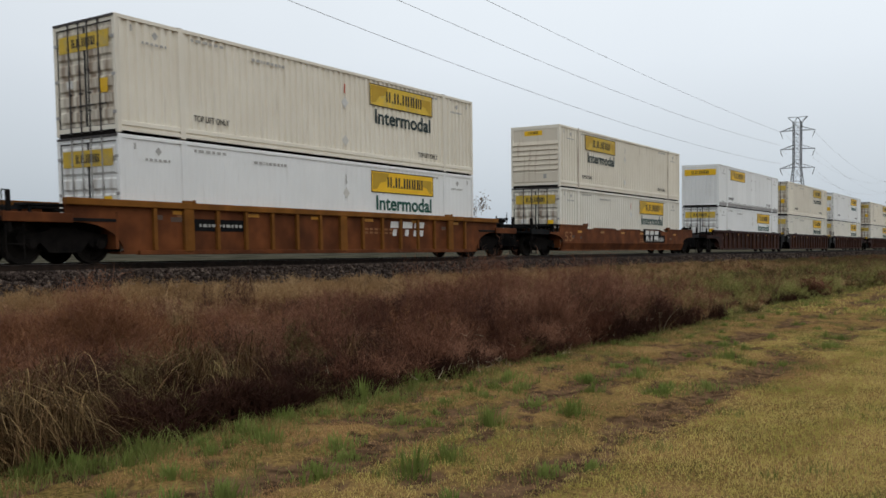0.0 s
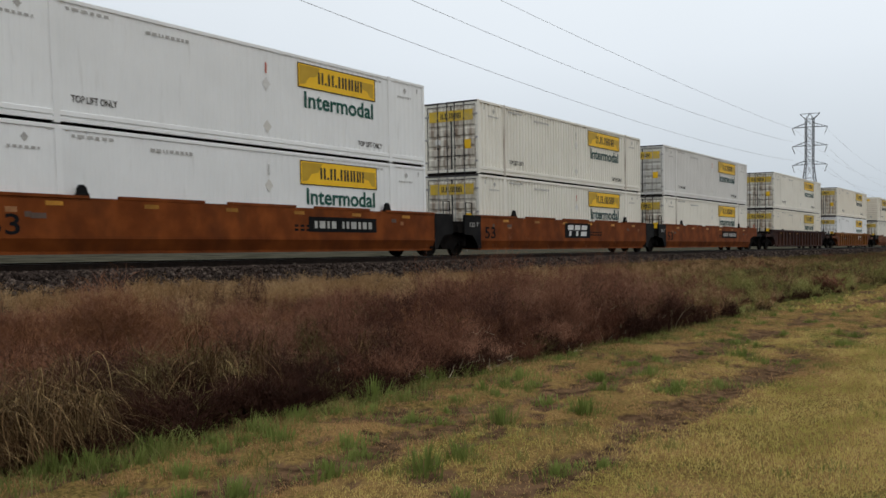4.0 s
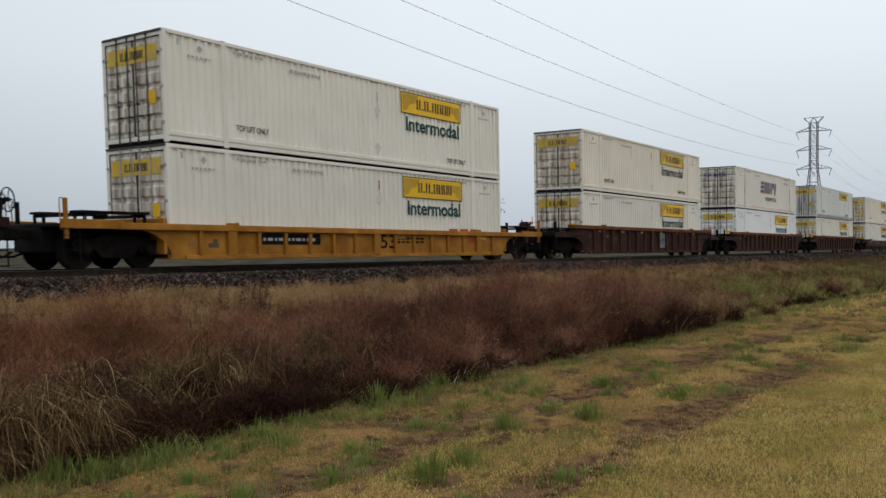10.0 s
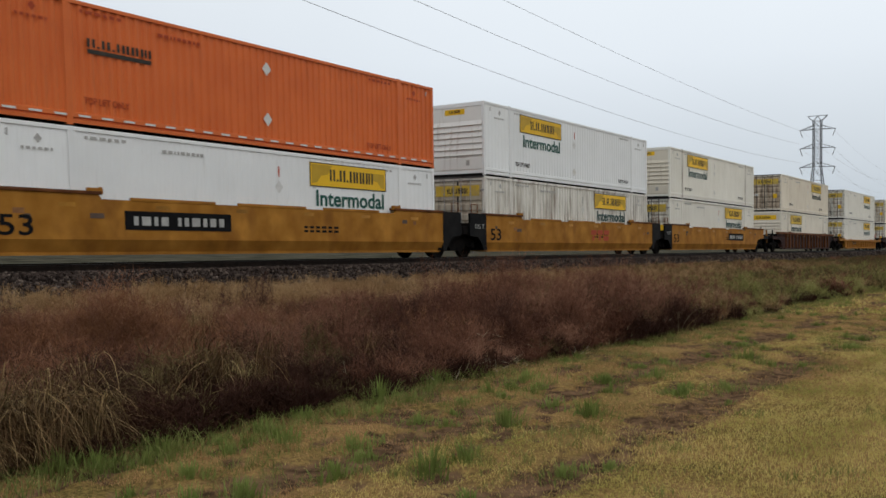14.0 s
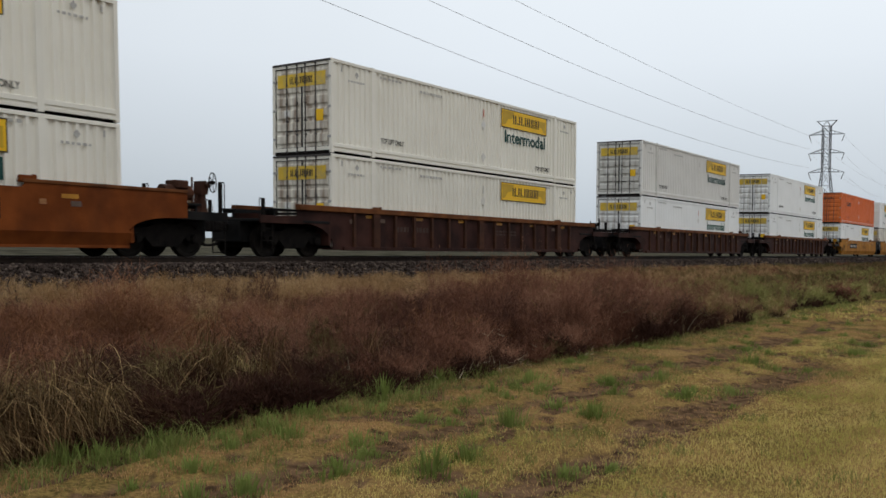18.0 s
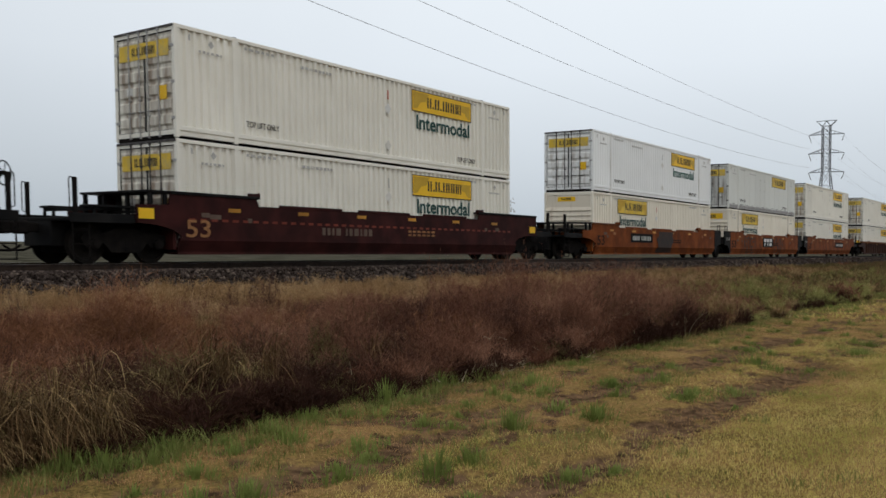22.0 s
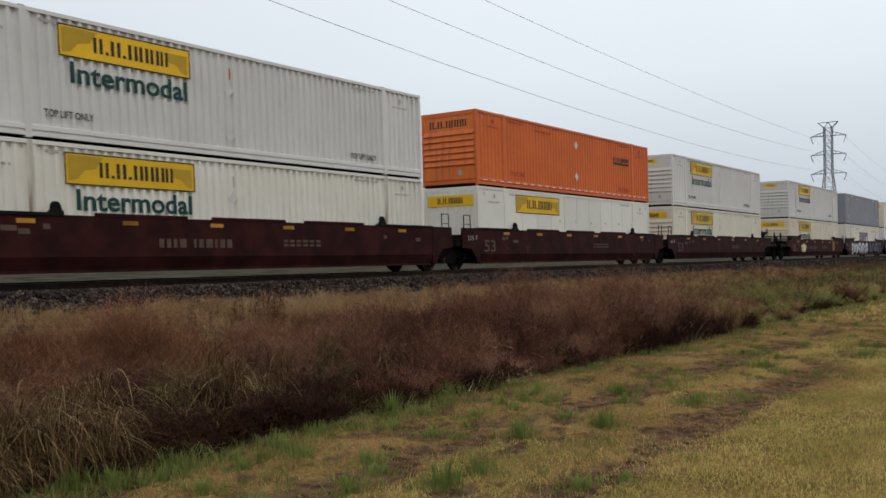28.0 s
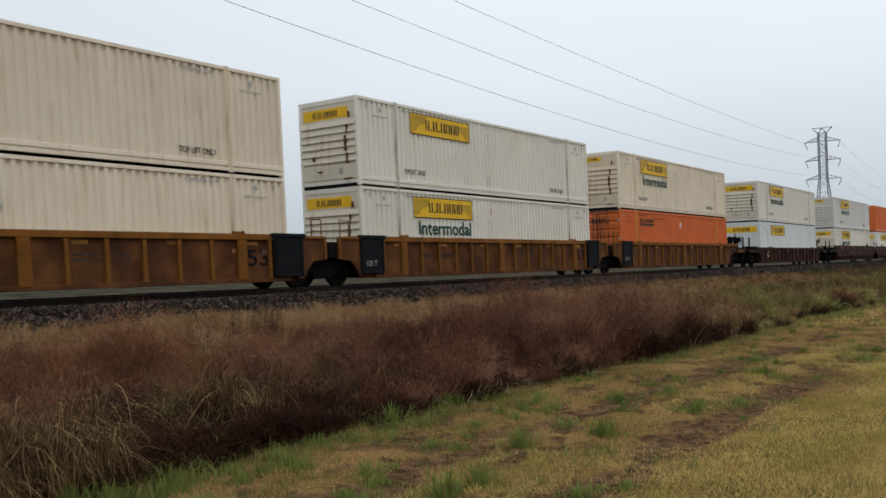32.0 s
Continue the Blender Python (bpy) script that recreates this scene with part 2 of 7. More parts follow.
M_BOARD = material("black_board", [(0.006, 0.006, 0.0065), (0.012, 0.012, 0.012)], rough=0.8, bump=0, spec=0.06)
M_FAINT = material("faint_ink", [(0.085, 0.058, 0.045), (0.13, 0.09, 0.07)], rough=0.8, bump=0, spec=0.1)
M_AMBER = material("amber_reflector", [(0.28, 0.125, 0.014), (0.42, 0.19, 0.022)], rough=0.4, bump=0, rand=0.4)
M_DASH = material("dull_red_dashes", [(0.11, 0.018, 0.01), (0.16, 0.03, 0.016)], rough=0.6, bump=0)
M_STREAK = material("rust_run", [(0.055, 0.028, 0.016), (0.13, 0.065, 0.035)], scale=5, rough=0.85, bump=0.1)
M_DIM = material("dim_ink", [(0.045, 0.030, 0.024), (0.07, 0.047, 0.037)], rough=0.8, bump=0, spec=0.1)
M_PATCH = material("worn_blue_patch", [(0.07, 0.075, 0.08), (0.15, 0.18, 0.19), (0.26, 0.30, 0.31)], scale=5, rough=0.7, bump=0.05)
M_RUSTY = material("rust_patch", [(0.18, 0.078, 0.03), (0.29, 0.14, 0.06)], scale=6, rough=0.8, bump=0.1, rand=0.2)
M_SPRAY = material("spray_white", [(0.5, 0.5, 0.5), (0.66, 0.66, 0.67)], scale=3, rough=0.5, bump=0)
M_SPRAYK = material("spray_dark", [(0.012, 0.008, 0.006), (0.03, 0.014, 0.008)], scale=3, rough=0.6, bump=0)
M_SPRAYC = material("spray_teal", [(0.02, 0.10, 0.13), (0.05, 0.04, 0.09), (0.14, 0.07, 0.18)], scale=1.5, rough=0.5, bump=0)
M_RAIL = material("rail_steel", [(0.02, 0.013, 0.010), (0.045, 0.029, 0.02)], scale=6, rough=0.6, metal=0.4)
M_HEAD = material("rail_head", [(0.16, 0.155, 0.15), (0.22, 0.21, 0.2)], scale=6, rough=0.45, metal=0.9)
M_TIE = material("tie_wood", [(0.05, 0.037, 0.028), (0.11, 0.085, 0.065)], scale=5, stretch=(6, 1, 6), rough=0.9, bump=0.5)
M_STONE = material("ballast_stone", [(0.012, 0.008, 0.0065), (0.032, 0.023, 0.019), (0.065, 0.048, 0.040), (0.19, 0.148, 0.12)], scale=3, rough=0.95, island=0.6, bump=0.3, spec=0.08)
M_BED = material("ballast_bed", [(0.02, 0.014, 0.012), (0.06, 0.045, 0.038)], scale=14, rough=0.95, spec=0.08, bump=0.9, bump_scale=18)
M_TOWER = material("galvanised", [(0.075, 0.078, 0.08), (0.125, 0.13, 0.135)], scale=2, rough=0.6, metal=0.3)
M_WIRE = material("conductor", [(0.3, 0.3, 0.31), (0.36, 0.36, 0.37)], rough=0.5, metal=0.2, bump=0)
M_BARK = material("bark", [(0.10, 0.085, 0.07), (0.2, 0.17, 0.14)], scale=5, stretch=(3, 3, 0.6), rough=0.95, bump=0.5)
M_LEAF = material("leaf_dark", [(0.05, 0.065, 0.03), (0.10, 0.12, 0.05), (0.17, 0.165, 0.075)], rough=0.7, island=0.7, translucent=0.2, bump=0)
M_LEAFR = material("leaf_autumn", [(0.12, 0.075, 0.04), (0.25, 0.17, 0.09)], rough=0.7, island=0.7, translucent=0.2, bump=0)

# ---- ground ----


def fbm(x, y, scale, seed):
    """Smooth value noise over numpy arrays, about 0 to 1."""
    out, amp, tot = np.zeros_like(x, dtype=float), 1.0, 0.0
    for o in range(4):
        fx, fy = x * scale * 2**o + seed * 17.3, y * scale * 2**o + seed * 9.1
        ix, iy = np.floor(fx), np.floor(fy)
        tx, ty = fx - ix, fy - iy
        tx, ty = tx * tx * (3 - 2 * tx), ty * ty * (3 - 2 * ty)

        def h(a, b):
            s = np.sin(a * 127.1 + b * 311.7 + o * 74.7 + seed) * 43758.5453
            return s - np.floor(s)

        v = (h(ix, iy) * (1 - tx) + h(ix + 1, iy) * tx) * (1 - ty) + (h(ix, iy + 1) * (1 - tx) + h(ix + 1, iy + 1) * tx) * ty
        out, tot, amp = out + amp * v, tot + amp, amp * 0.5
    return out / tot


def rut(x, y):
    """How bare a place is, 0 to 1: two worn wheel tracks and scattered scuffed patches beside the weeds."""
    wob = 0.35 * (fbm(x, x * 0, 0.12, 5) - 0.5)
    a = np.exp(-(((y - 4.26 - wob) / 0.27) ** 2)) + np.exp(-(((y - 2.88 - wob) / 0.27) ** 2))
    tracks = np.clip(a, 0, 1) * np.clip((np.where(y > 3.6, fbm(x, y * 2.0, 0.8, 18), fbm(x, y * 2.0, 0.9, 8)) - 0.37) * 4.5, 0, 1)
    strip = np.clip((y - 2.2) / 0.8, 0, 1) * np.clip((6.0 - y) / 0.5, 0, 1)
    patch = strip * np.clip((fbm(x, y * 1.6, 2.2, 28) - 0.55) * 7, 0, 0.8)
    spot = strip * np.clip((fbm(x, y * 1.5, 4.0, 29) - 0.58) * 8, 0, 0.85)
    return np.maximum(np.maximum(tracks, patch), spot)


def ground_z(x, y):
    """Height of the ground: the flat verge, the shallow ditch, the bank of the line, the fields."""
    verge = 0.05 * (fbm(x, y, 0.5, 1) - 0.5) + 0.03 * (fbm(x, y, 2.5, 2) - 0.5) - 0.05 * rut(x, y)
    ditch = -0.16 * np.exp(-(((y - 8.5) / 2.2) ** 2))
    bank = 0.30 * np.clip((y - 12.0) / 3.5, 0, 1)
    return verge + ditch + bank + 0.10 * np.clip((y - 24) / 30, 0, 1)


def fast_mesh(name, verts, sizes, loops, mat, smooth=False):
    """A mesh out of numpy arrays: vertices, corner counts and corner indices."""
    me = bpy.data.meshes.new(name)
    me.vertices.add(len(verts))
    me.vertices.foreach_set("co", np.asarray(verts, dtype=np.float32).ravel())
    me.loops.add(len(loops))
    me.loops.foreach_set("vertex_index", np.asarray(loops, dtype=np.int32))
    me.polygons.add(len(sizes))
    starts = np.concatenate([[0], np.cumsum(sizes)[:-1]]).astype(np.int32)
    me.polygons.foreach_set("loop_start", starts)
    me.polygons.foreach_set("loop_total", np.asarray(sizes, dtype=np.int32))
    if smooth:
        me.polygons.foreach_set("use_smooth", np.ones(len(sizes), dtype=bool))
    me.materials.append(mat)
    me.update(calc_edges=True)
    me.validate()
    return me


def grid_sheet(name, xs, ys, height, mat):
    X, Y = np.meshgrid(xs, ys)
    v = np.stack([X.ravel(), Y.ravel(), height(X, Y).ravel()], -1)
    nx = len(xs)
    i, j = np.meshgrid(np.arange(nx - 1), np.arange(len(ys) - 1))
    a = (j * nx + i).ravel()
    q = np.stack([a, a + 1, a + nx + 1, a + nx], -1)
    return fast_mesh(name, v, np.full(len(q), 4), q.ravel(), mat, True)


def ground_material():
    """Mown straw-coloured turf, bare ruts, litter darkened for the shade under the weeds, pale fields beyond the line.
    """
    m = bpy.data.materials.new("turf_and_soil")
    m.use_nodes = True
    n, l = m.node_tree.nodes, m.node_tree.links
    b = n["Principled BSDF"]
    b.inputs["Roughness"].default_value = 0.95
    b.inputs["Specular IOR Level"].default_value = 0.0
    tc = n.new("ShaderNodeTexCoord")
    sep = n.new("ShaderNodeSeparateXYZ")
    l.new(tc.outputs["Object"], sep.inputs[0])

    def noise_at(scale, detail=6.0, st=(1, 1, 1)):
        mp = n.new("ShaderNodeMapping")
        mp.inputs["Scale"].default_value = st
        t = n.new("ShaderNodeTexNoise")
        t.inputs["Scale"].default_value, t.inputs["Detail"].default_value = scale, detail
        l.new(tc.outputs["Object"], mp.inputs["Vector"])
        l.new(mp.outputs["Vector"], t.inputs["Vector"])
        return t.outputs["Fac"]

    def ramp(fac, stops):
        r = n.new("ShaderNodeValToRGB")
        e = r.color_ramp.elements
        while len(e) < len(stops):
            e.new(0.5)
        for k, (p, c) in enumerate(stops):
            e[k].position, e[k].color = p, (*c, 1)
        l.new(fac, r.inputs["Fac"])
        return r.outputs["Color"]

    def mix(f, a, c):
        x = n.new("ShaderNodeMix")
        x.data_type = "RGBA"
        l.new(f, x.inputs["Factor"])
        l.new(a, x.inputs["A"])
        l.new(c, x.inputs["B"])
        return x.outputs["Result"]

    def step(v, lo, hi):
        r = n.new("ShaderNodeMapRange")
        r.inputs["From Min"].default_value, r.inputs["From Max"].default_value = lo, hi
        l.new(v, r.inputs["Value"])
        return r.outputs["Result"]

    turf = ramp(noise_at(1.3, 9), [(0.34, (0.10, 0.08, 0.025)), (0.5, (0.23, 0.145, 0.055)), (0.64, (0.34, 0.21, 0.09))])
    fine = ramp(noise_at(30, 5), [(0.35, (0.05, 0.034, 0.014)), (0.65, (0.33, 0.22, 0.075))])
    half = n.new("ShaderNodeValue")
    half.outputs[0].default_value = 0.55
    turf = mix(half.outputs[0], turf, fine)
    soil = ramp(noise_at(9, 8), [(0.35, (0.05, 0.03, 0.017)), (0.65, (0.18, 0.108, 0.06))])
    # litter taken near black: its colour includes the shade beneath the weeds
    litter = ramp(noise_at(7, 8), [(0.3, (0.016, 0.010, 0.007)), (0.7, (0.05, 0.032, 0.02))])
    field = ramp(noise_at(0.4, 9), [(0.34, (0.03, 0.03, 0.02)), (0.66, (0.11, 0.10, 0.075))])
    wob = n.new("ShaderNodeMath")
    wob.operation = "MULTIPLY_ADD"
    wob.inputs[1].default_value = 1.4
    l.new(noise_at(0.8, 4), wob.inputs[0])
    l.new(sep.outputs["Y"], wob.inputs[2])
    mask = n.new("ShaderNodeAttribute")
    mask.attribute_name = "wear"
    rough_edge = n.new("ShaderNodeMath")
    rough_edge.operation = "MULTIPLY_ADD"
    rough_edge.inputs[1].default_value = 1.6
    l.new(noise_at(5.0, 6), rough_edge.inputs[0])
    l.new(mask.outputs["Fac"], rough_edge.inputs[2])
    col = mix(step(rough_edge.outputs[0], 1.05, 1.4), turf, soil)
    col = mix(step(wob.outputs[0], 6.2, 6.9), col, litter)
    col = mix(step(sep.outputs["Y"], 23, 27), col, field)
    l.new(col, b.inputs["Base Color"])
    bp = n.new("ShaderNodeBump")
    bp.inputs["Strength"].default_value, bp.inputs["Distance"].default_value = 0.8, 0.05
    l.new(noise_at(22, 8), bp.inputs["Height"])
    l.new(bp.outputs["Normal"], b.inputs["Normal"])
    return m


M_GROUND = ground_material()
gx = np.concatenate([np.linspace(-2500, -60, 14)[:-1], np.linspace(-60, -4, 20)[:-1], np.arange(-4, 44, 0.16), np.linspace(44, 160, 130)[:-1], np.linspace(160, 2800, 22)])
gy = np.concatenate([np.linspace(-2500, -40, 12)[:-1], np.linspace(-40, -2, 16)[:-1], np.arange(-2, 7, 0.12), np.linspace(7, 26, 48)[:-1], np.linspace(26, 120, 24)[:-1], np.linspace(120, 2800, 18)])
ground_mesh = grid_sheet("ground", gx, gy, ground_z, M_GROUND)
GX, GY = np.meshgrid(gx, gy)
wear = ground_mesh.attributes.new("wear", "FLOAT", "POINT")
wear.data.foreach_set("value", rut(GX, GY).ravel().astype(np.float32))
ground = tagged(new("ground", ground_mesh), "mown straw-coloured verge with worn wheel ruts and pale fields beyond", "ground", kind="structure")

# ---- the line: bank of ballast, ties, rails ----
BED = RAIL - 0.185


bx = np.concatenate([np.linspace(-900, -20, 60)[:-1], np.linspace(-20, 160, 500)[:-1], np.linspace(160, 1200, 60)])
by = np.linspace(MID - 3.9, MID + 3.9, 46)


def bed_height(X, Y):
    d = np.abs(Y - MID)
    z = np.where(d < 2.15, BED, BED - (d - 2.15) * 0.52)
    z = z - 0.05 + 0.07 * (fbm(X, Y, 2.2, 11) - 0.5) + 0.05 * (fbm(X, Y, 6.0, 12) - 0.5)
    return np.maximum(z, -0.3)


ballast = tagged(new("ballast_bed", grid_sheet("ballast_bed", bx, by, bed_height, M_BED)), "raised bed of grey-brown crushed stone under the rails", "ballast", kind="structure")


def scatter_stones(n, x0, x1, y0, y1, size, seed):
    """Rough stones of eight corners and twelve triangles each, one mesh."""
    r = np.random.RandomState(seed)
    base = np.array([[-1, -1, -1], [1, -1, -1], [1, 1, -1], [-1, 1, -1], [-1, -1, 1], [1, -1, 1], [1, 1, 1], [-1, 1, 1]], float)
    tri = np.array([[0, 2, 1], [0, 3, 2], [4, 5, 6], [4, 6, 7], [0, 1, 5], [0, 5, 4], [1, 2, 6], [1, 6, 5], [2, 3, 7], [2, 7, 6], [3, 0, 4], [3, 4, 7]])
    X, Y = x0 + (x1 - x0) * r.rand(n) ** 1.5, y0 + (y1 - y0) * r.rand(n)
    d = np.abs(Y - MID)
    Z = np.where(d < 2.15, BED, BED - (d - 2.15) * 0.52) - 0.02 + 0.05 * r.rand(n)
    v = base[None] * (0.45 + 0.55 * r.rand(n, 8, 3)) * (size * (0.5 + r.rand(n)))[:, None, None]
    v = v * (0.6 + 0.5 * r.rand(n, 1, 3))
    a, c = r.rand(n) * 6.28, (r.rand(n) - 0.5) * 1.5
    ca, sa, cc, sc = np.cos(a)[:, None], np.sin(a)[:, None], np.cos(c)[:, None], np.sin(c)[:, None]
    x, y, z = v[..., 0], v[..., 1], v[..., 2]
    y, z = y * cc - z * sc, y * sc + z * cc
    x, y = x * ca - y * sa, x * sa + y * ca
    v = np.stack([x + X[:, None], y + Y[:, None], z + Z[:, None]], -1).reshape(-1, 3)
    f = (tri[None] + (np.arange(n) * 8)[:, None, None]).reshape(-1)
    return fast_mesh("stones", v, np.full(n * 12, 3), f, M_STONE)


tagged(new("ballast_stones", scatter_stones(46000, 7, 60, MID - 3.7, MID - 0.9, 0.034, 3)), "loose crushed grey-brown stones on the shoulder of the line", "ballast", kind="stuff")
tagged(new("ballast_stones", scatter_stones(7000, 55, 150, MID - 3.7, MID - 0.9, 0.07, 4)), "loose crushed grey-brown stones along the line", "ballast", kind="stuff")

# ---- mesh helpers ----
CACHE = {}
SMALL = {"data", "stack", "number", "tiny", "underfloor"}   # bars and beams too small to pick apart


FINE = {"side_mark", "door_mark", "door_slant", "nose_mark_flat", "nose_mark", "nose_mark_0.95", "nose_mark_2.0", "small_mark", "slant_mark", "slant_shadow", "brand_blocks"}   # rows of small blocks


def box(bm, x0, x1, y0, y1, z0, z1, bevel=0.0):
    vs = [bm.verts.new(p) for p in ((x0, y0, z0), (x1, y0, z0), (x1, y1, z0), (x0, y1, z0), (x0, y0, z1), (x1, y0, z1), (x1, y1, z1), (x0, y1, z1))]
    fs = [bm.faces.new([vs[i] for i in q]) for q in ((0, 3, 2, 1), (4, 5, 6, 7), (0, 1, 5, 4), (1, 2, 6, 5), (2, 3, 7, 6), (3, 0, 4, 7))]
    if bevel:
        es = {e for f in fs for e in f.edges}
        bmesh.ops.bevel(bm, geom=list(es), offset=bevel, segments=1, affect="EDGES", profile=0.5)


def rod(bm, p, q, r, n=8):
    """A round bar from p to q."""
    p, q = Vector(p), Vector(q)
    w = (q - p).normalized()
    u = w.orthogonal().normalized()
    v = w.cross(u)
    rings = [[bm.verts.new(c + r * (math.cos(6.2832 * i / n) * u + math.sin(6.2832 * i / n) * v)) for i in range(n)] for c in (p, q)]
    for i in range(n):
        j = (i + 1) % n
        bm.faces.new((rings[0][i], rings[0][j], rings[1][j], rings[1][i]))
    bm.faces.new(rings[0][::-1])
    bm.faces.new(rings[1])


def lathe(bm, profile, n=24):
    """Turns (radius, y) pairs round the y axis."""
    rings = [[bm.verts.new((r * math.cos(6.2832 * i / n), y, r * math.sin(6.2832 * i / n))) for i in range(n)] for r, y in profile]
    for a, b in zip(rings, rings[1:]):
        for i in range(n):
            j = (i + 1) % n
            bm.faces.new((a[i], a[j], b[j], b[i]))
    bm.faces.new(rings[0][::-1])
    bm.faces.new(rings[-1])


def torus(bm, R, r, n=20, k=6):
    rings = [[bm.verts.new(((R + r * math.cos(6.2832 * j / k)) * math.cos(6.2832 * i / n), r * math.sin(6.2832 * j / k),
                            (R + r * math.cos(6.2832 * j / k)) * math.sin(6.2832 * i / n))) for j in range(k)] for i in range(n)]
    for i in range(n):
        for j in range(k):
            a, b = rings[i], rings[(i + 1) % n]
            bm.faces.new((a[j], a[(j + 1) % k], b[(j + 1) % k], b[j]))


def slab(bm, pts, y0, y1):
    """A plate whose outline runs through (x, z) pairs, from y0 to y1."""
    a = [bm.verts.new((x, y0, z)) for x, z in pts]
    b = [bm.verts.new((x, y1, z)) for x, z in pts]
    n = len(pts)
    for i in range(n):
        j = (i + 1) % n
        bm.faces.new((a[i], a[j], b[j], b[i]))
    bm.faces.new(a[::-1])
    bm.faces.new(b)


def mesh(key, build, mat):
    """The mesh under this key and material, built once."""
    k = (key, mat.name)
    if k not in CACHE:
        bm = bmesh.new()
        build(bm)
        bmesh.ops.recalc_face_normals(bm, faces=bm.faces[:])
        me = bpy.data.meshes.new(key)
        bm.to_mesh(me)
        bm.free()
        me.materials.append(mat)
        CACHE[k] = me
    return CACHE[k]


def part(name, key, build, mat, parent, at=None, label=""):
    """One mesh object under a thing or a part."""
    ob = new(name, mesh(key, build, mat))
    ob.parent = parent
    if at is not None:
        ob.matrix_basis = at
    return tagged(ob, label, kind="stuff" if key.split("_")[0] in SMALL or key in FINE else "")


def thing(name, at, label, category, group=""):
    ob = new(name)
    ob.matrix_basis = at
    ob.empty_display_size = 0.3
    return tagged(ob, label, category, group)


def words(text, width, height, mat, parent, x, y, z, name="lettering", label="", bold=0.0, shear=0.0):
    """Flat lettering of the built-in font, fitted into width and height, facing the verge."""
    k = ("text", text, bold, shear, mat.name)
    if k not in CACHE:
        cu = bpy.data.curves.new("letters", "FONT")
        cu.body, cu.size, cu.offset, cu.shear, cu.extrude, cu.resolution_u = text, 1.0, bold, shear, 0.004, 4
        ob = bpy.data.objects.new("letters", cu)
        me = bpy.data.meshes.new_from_object(ob)
        bpy.data.objects.remove(ob)
        co = np.array([v.co[:] for v in me.vertices])
        lo, hi = co.min(0), co.max(0)
        co = (co - lo) / np.maximum(hi - lo, 1e-6)
        co = np.stack([co[:, 0], 0.004 * (1 - co[:, 2]), co[:, 1]], -1)
        me.vertices.foreach_set("co", co.astype(np.float32).ravel())
        me.materials.clear()
        me.materials.append(mat)
        me.update()
        CACHE[k] = me
    ob = new(name, CACHE[k])
    ob.parent = parent
    ob.matrix_basis = Matrix.Translation((x, y - 0.004, z)) @ Matrix.Diagonal((width, 1, height, 1))
    return tagged(ob, label, kind="stuff")


# ---- containers ----
HL, HW = BOX_L / 2, BOX_W / 2
POST = 6.096


def flutes(bm, x0, x1, z0, z1, y, depth=0.05, pitch=0.25, side=-1):
    """A fluted sheet: flat crests, sloped flanks, recessed valleys."""
    n = max(1, round((x1 - x0) / pitch))
    p = (x1 - x0) / n
    xs = []
    for i in range(n):
        o = x0 + i * p
        xs += [(o, 0), (o + 0.28 * p, 0), (o + 0.44 * p, 1), (o + 0.82 * p, 1)]
    xs.append((x1, 0))
    cols = [(bm.verts.new((x, y - side * depth * d, z0)), bm.verts.new((x, y - side * depth * d, z1))) for x, d in xs]
    for a, b in zip(cols, cols[1:]):
        bm.faces.new((a[0], b[0], b[1], a[1]))


SPANS = ((-HL + 0.13, -POST - 0.09), (-POST + 0.09, POST - 0.09), (POST + 0.09, HL - 0.13))


FLUTE = {"slate": 0.02, "white": 0.014, "cool": 0.014, "orange": 0.045}   # shallow kinds


def build_wall(side, x0, x1, depth):
    return lambda bm: flutes(bm, x0, x1, 0.30, BOX_H - 0.09, side * (HW - 0.008), depth, side=side)


def build_plate_wall(side, w):
    def go(bm):
        y0, y1 = sorted((side * (HW - 0.01), side * (HW - 0.045)))
        box(bm, 0.01, w - 0.01, y0, y1, 0.2, BOX_H - 0.1, 0.006)
    return go


def bar_of(bm, pts, x0, x1):
    """A bar along x with an outline of (y, z) pairs."""
    a = [bm.verts.new((x0, y, z)) for y, z in pts]
    b = [bm.verts.new((x1, y, z)) for y, z in pts]
    for i in range(len(pts)):
        j = (i + 1) % len(pts)
        bm.faces.new((a[i], a[j], b[j], b[i]))
    bm.faces.new(a[::-1])
    bm.faces.new(b)


def build_top_rail(s):
    return lambda bm: bar_of(bm, [(s * (HW + 0.014), BOX_H - 0.10), (s * (HW + 0.014), BOX_H - 0.012), (s * (HW - 0.012), BOX_H - 0.004), (s * (HW - 0.08), BOX_H - 0.004), (s * (HW - 0.08), BOX_H - 0.10)], -HL + 0.1, HL - 0.1)


def build_bottom_rail(s):
    o = [(HW + 0.012, 0.05), (HW + 0.012, 0.125), (HW - 0.035, 0.14), (HW - 0.035, 0.175), (HW + 0.008, 0.19), (HW + 0.008, 0.29), (HW - 0.012, 0.305), (HW - 0.05, 0.31), (HW - 0.09, 0.31), (HW - 0.09, 0.05)]
    return lambda bm: bar_of(bm, [(s * y, z) for y, z in o], -HL + 0.1, HL - 0.1)


def build_roof(bm):
    n = 36
    for i in range(n):
        a = -HL + 0.08 + (BOX_L - 0.16) * i / n
        w = (BOX_L - 0.16) / n
        box(bm, a, a + w * 0.86, -HW + 0.06, HW - 0.06, BOX_H - 0.05, BOX_H - 0.018)
    box(bm, -HL + 0.08, HL - 0.08, -HW + 0.06, HW - 0.06, BOX_H - 0.075, BOX_H - 0.035)


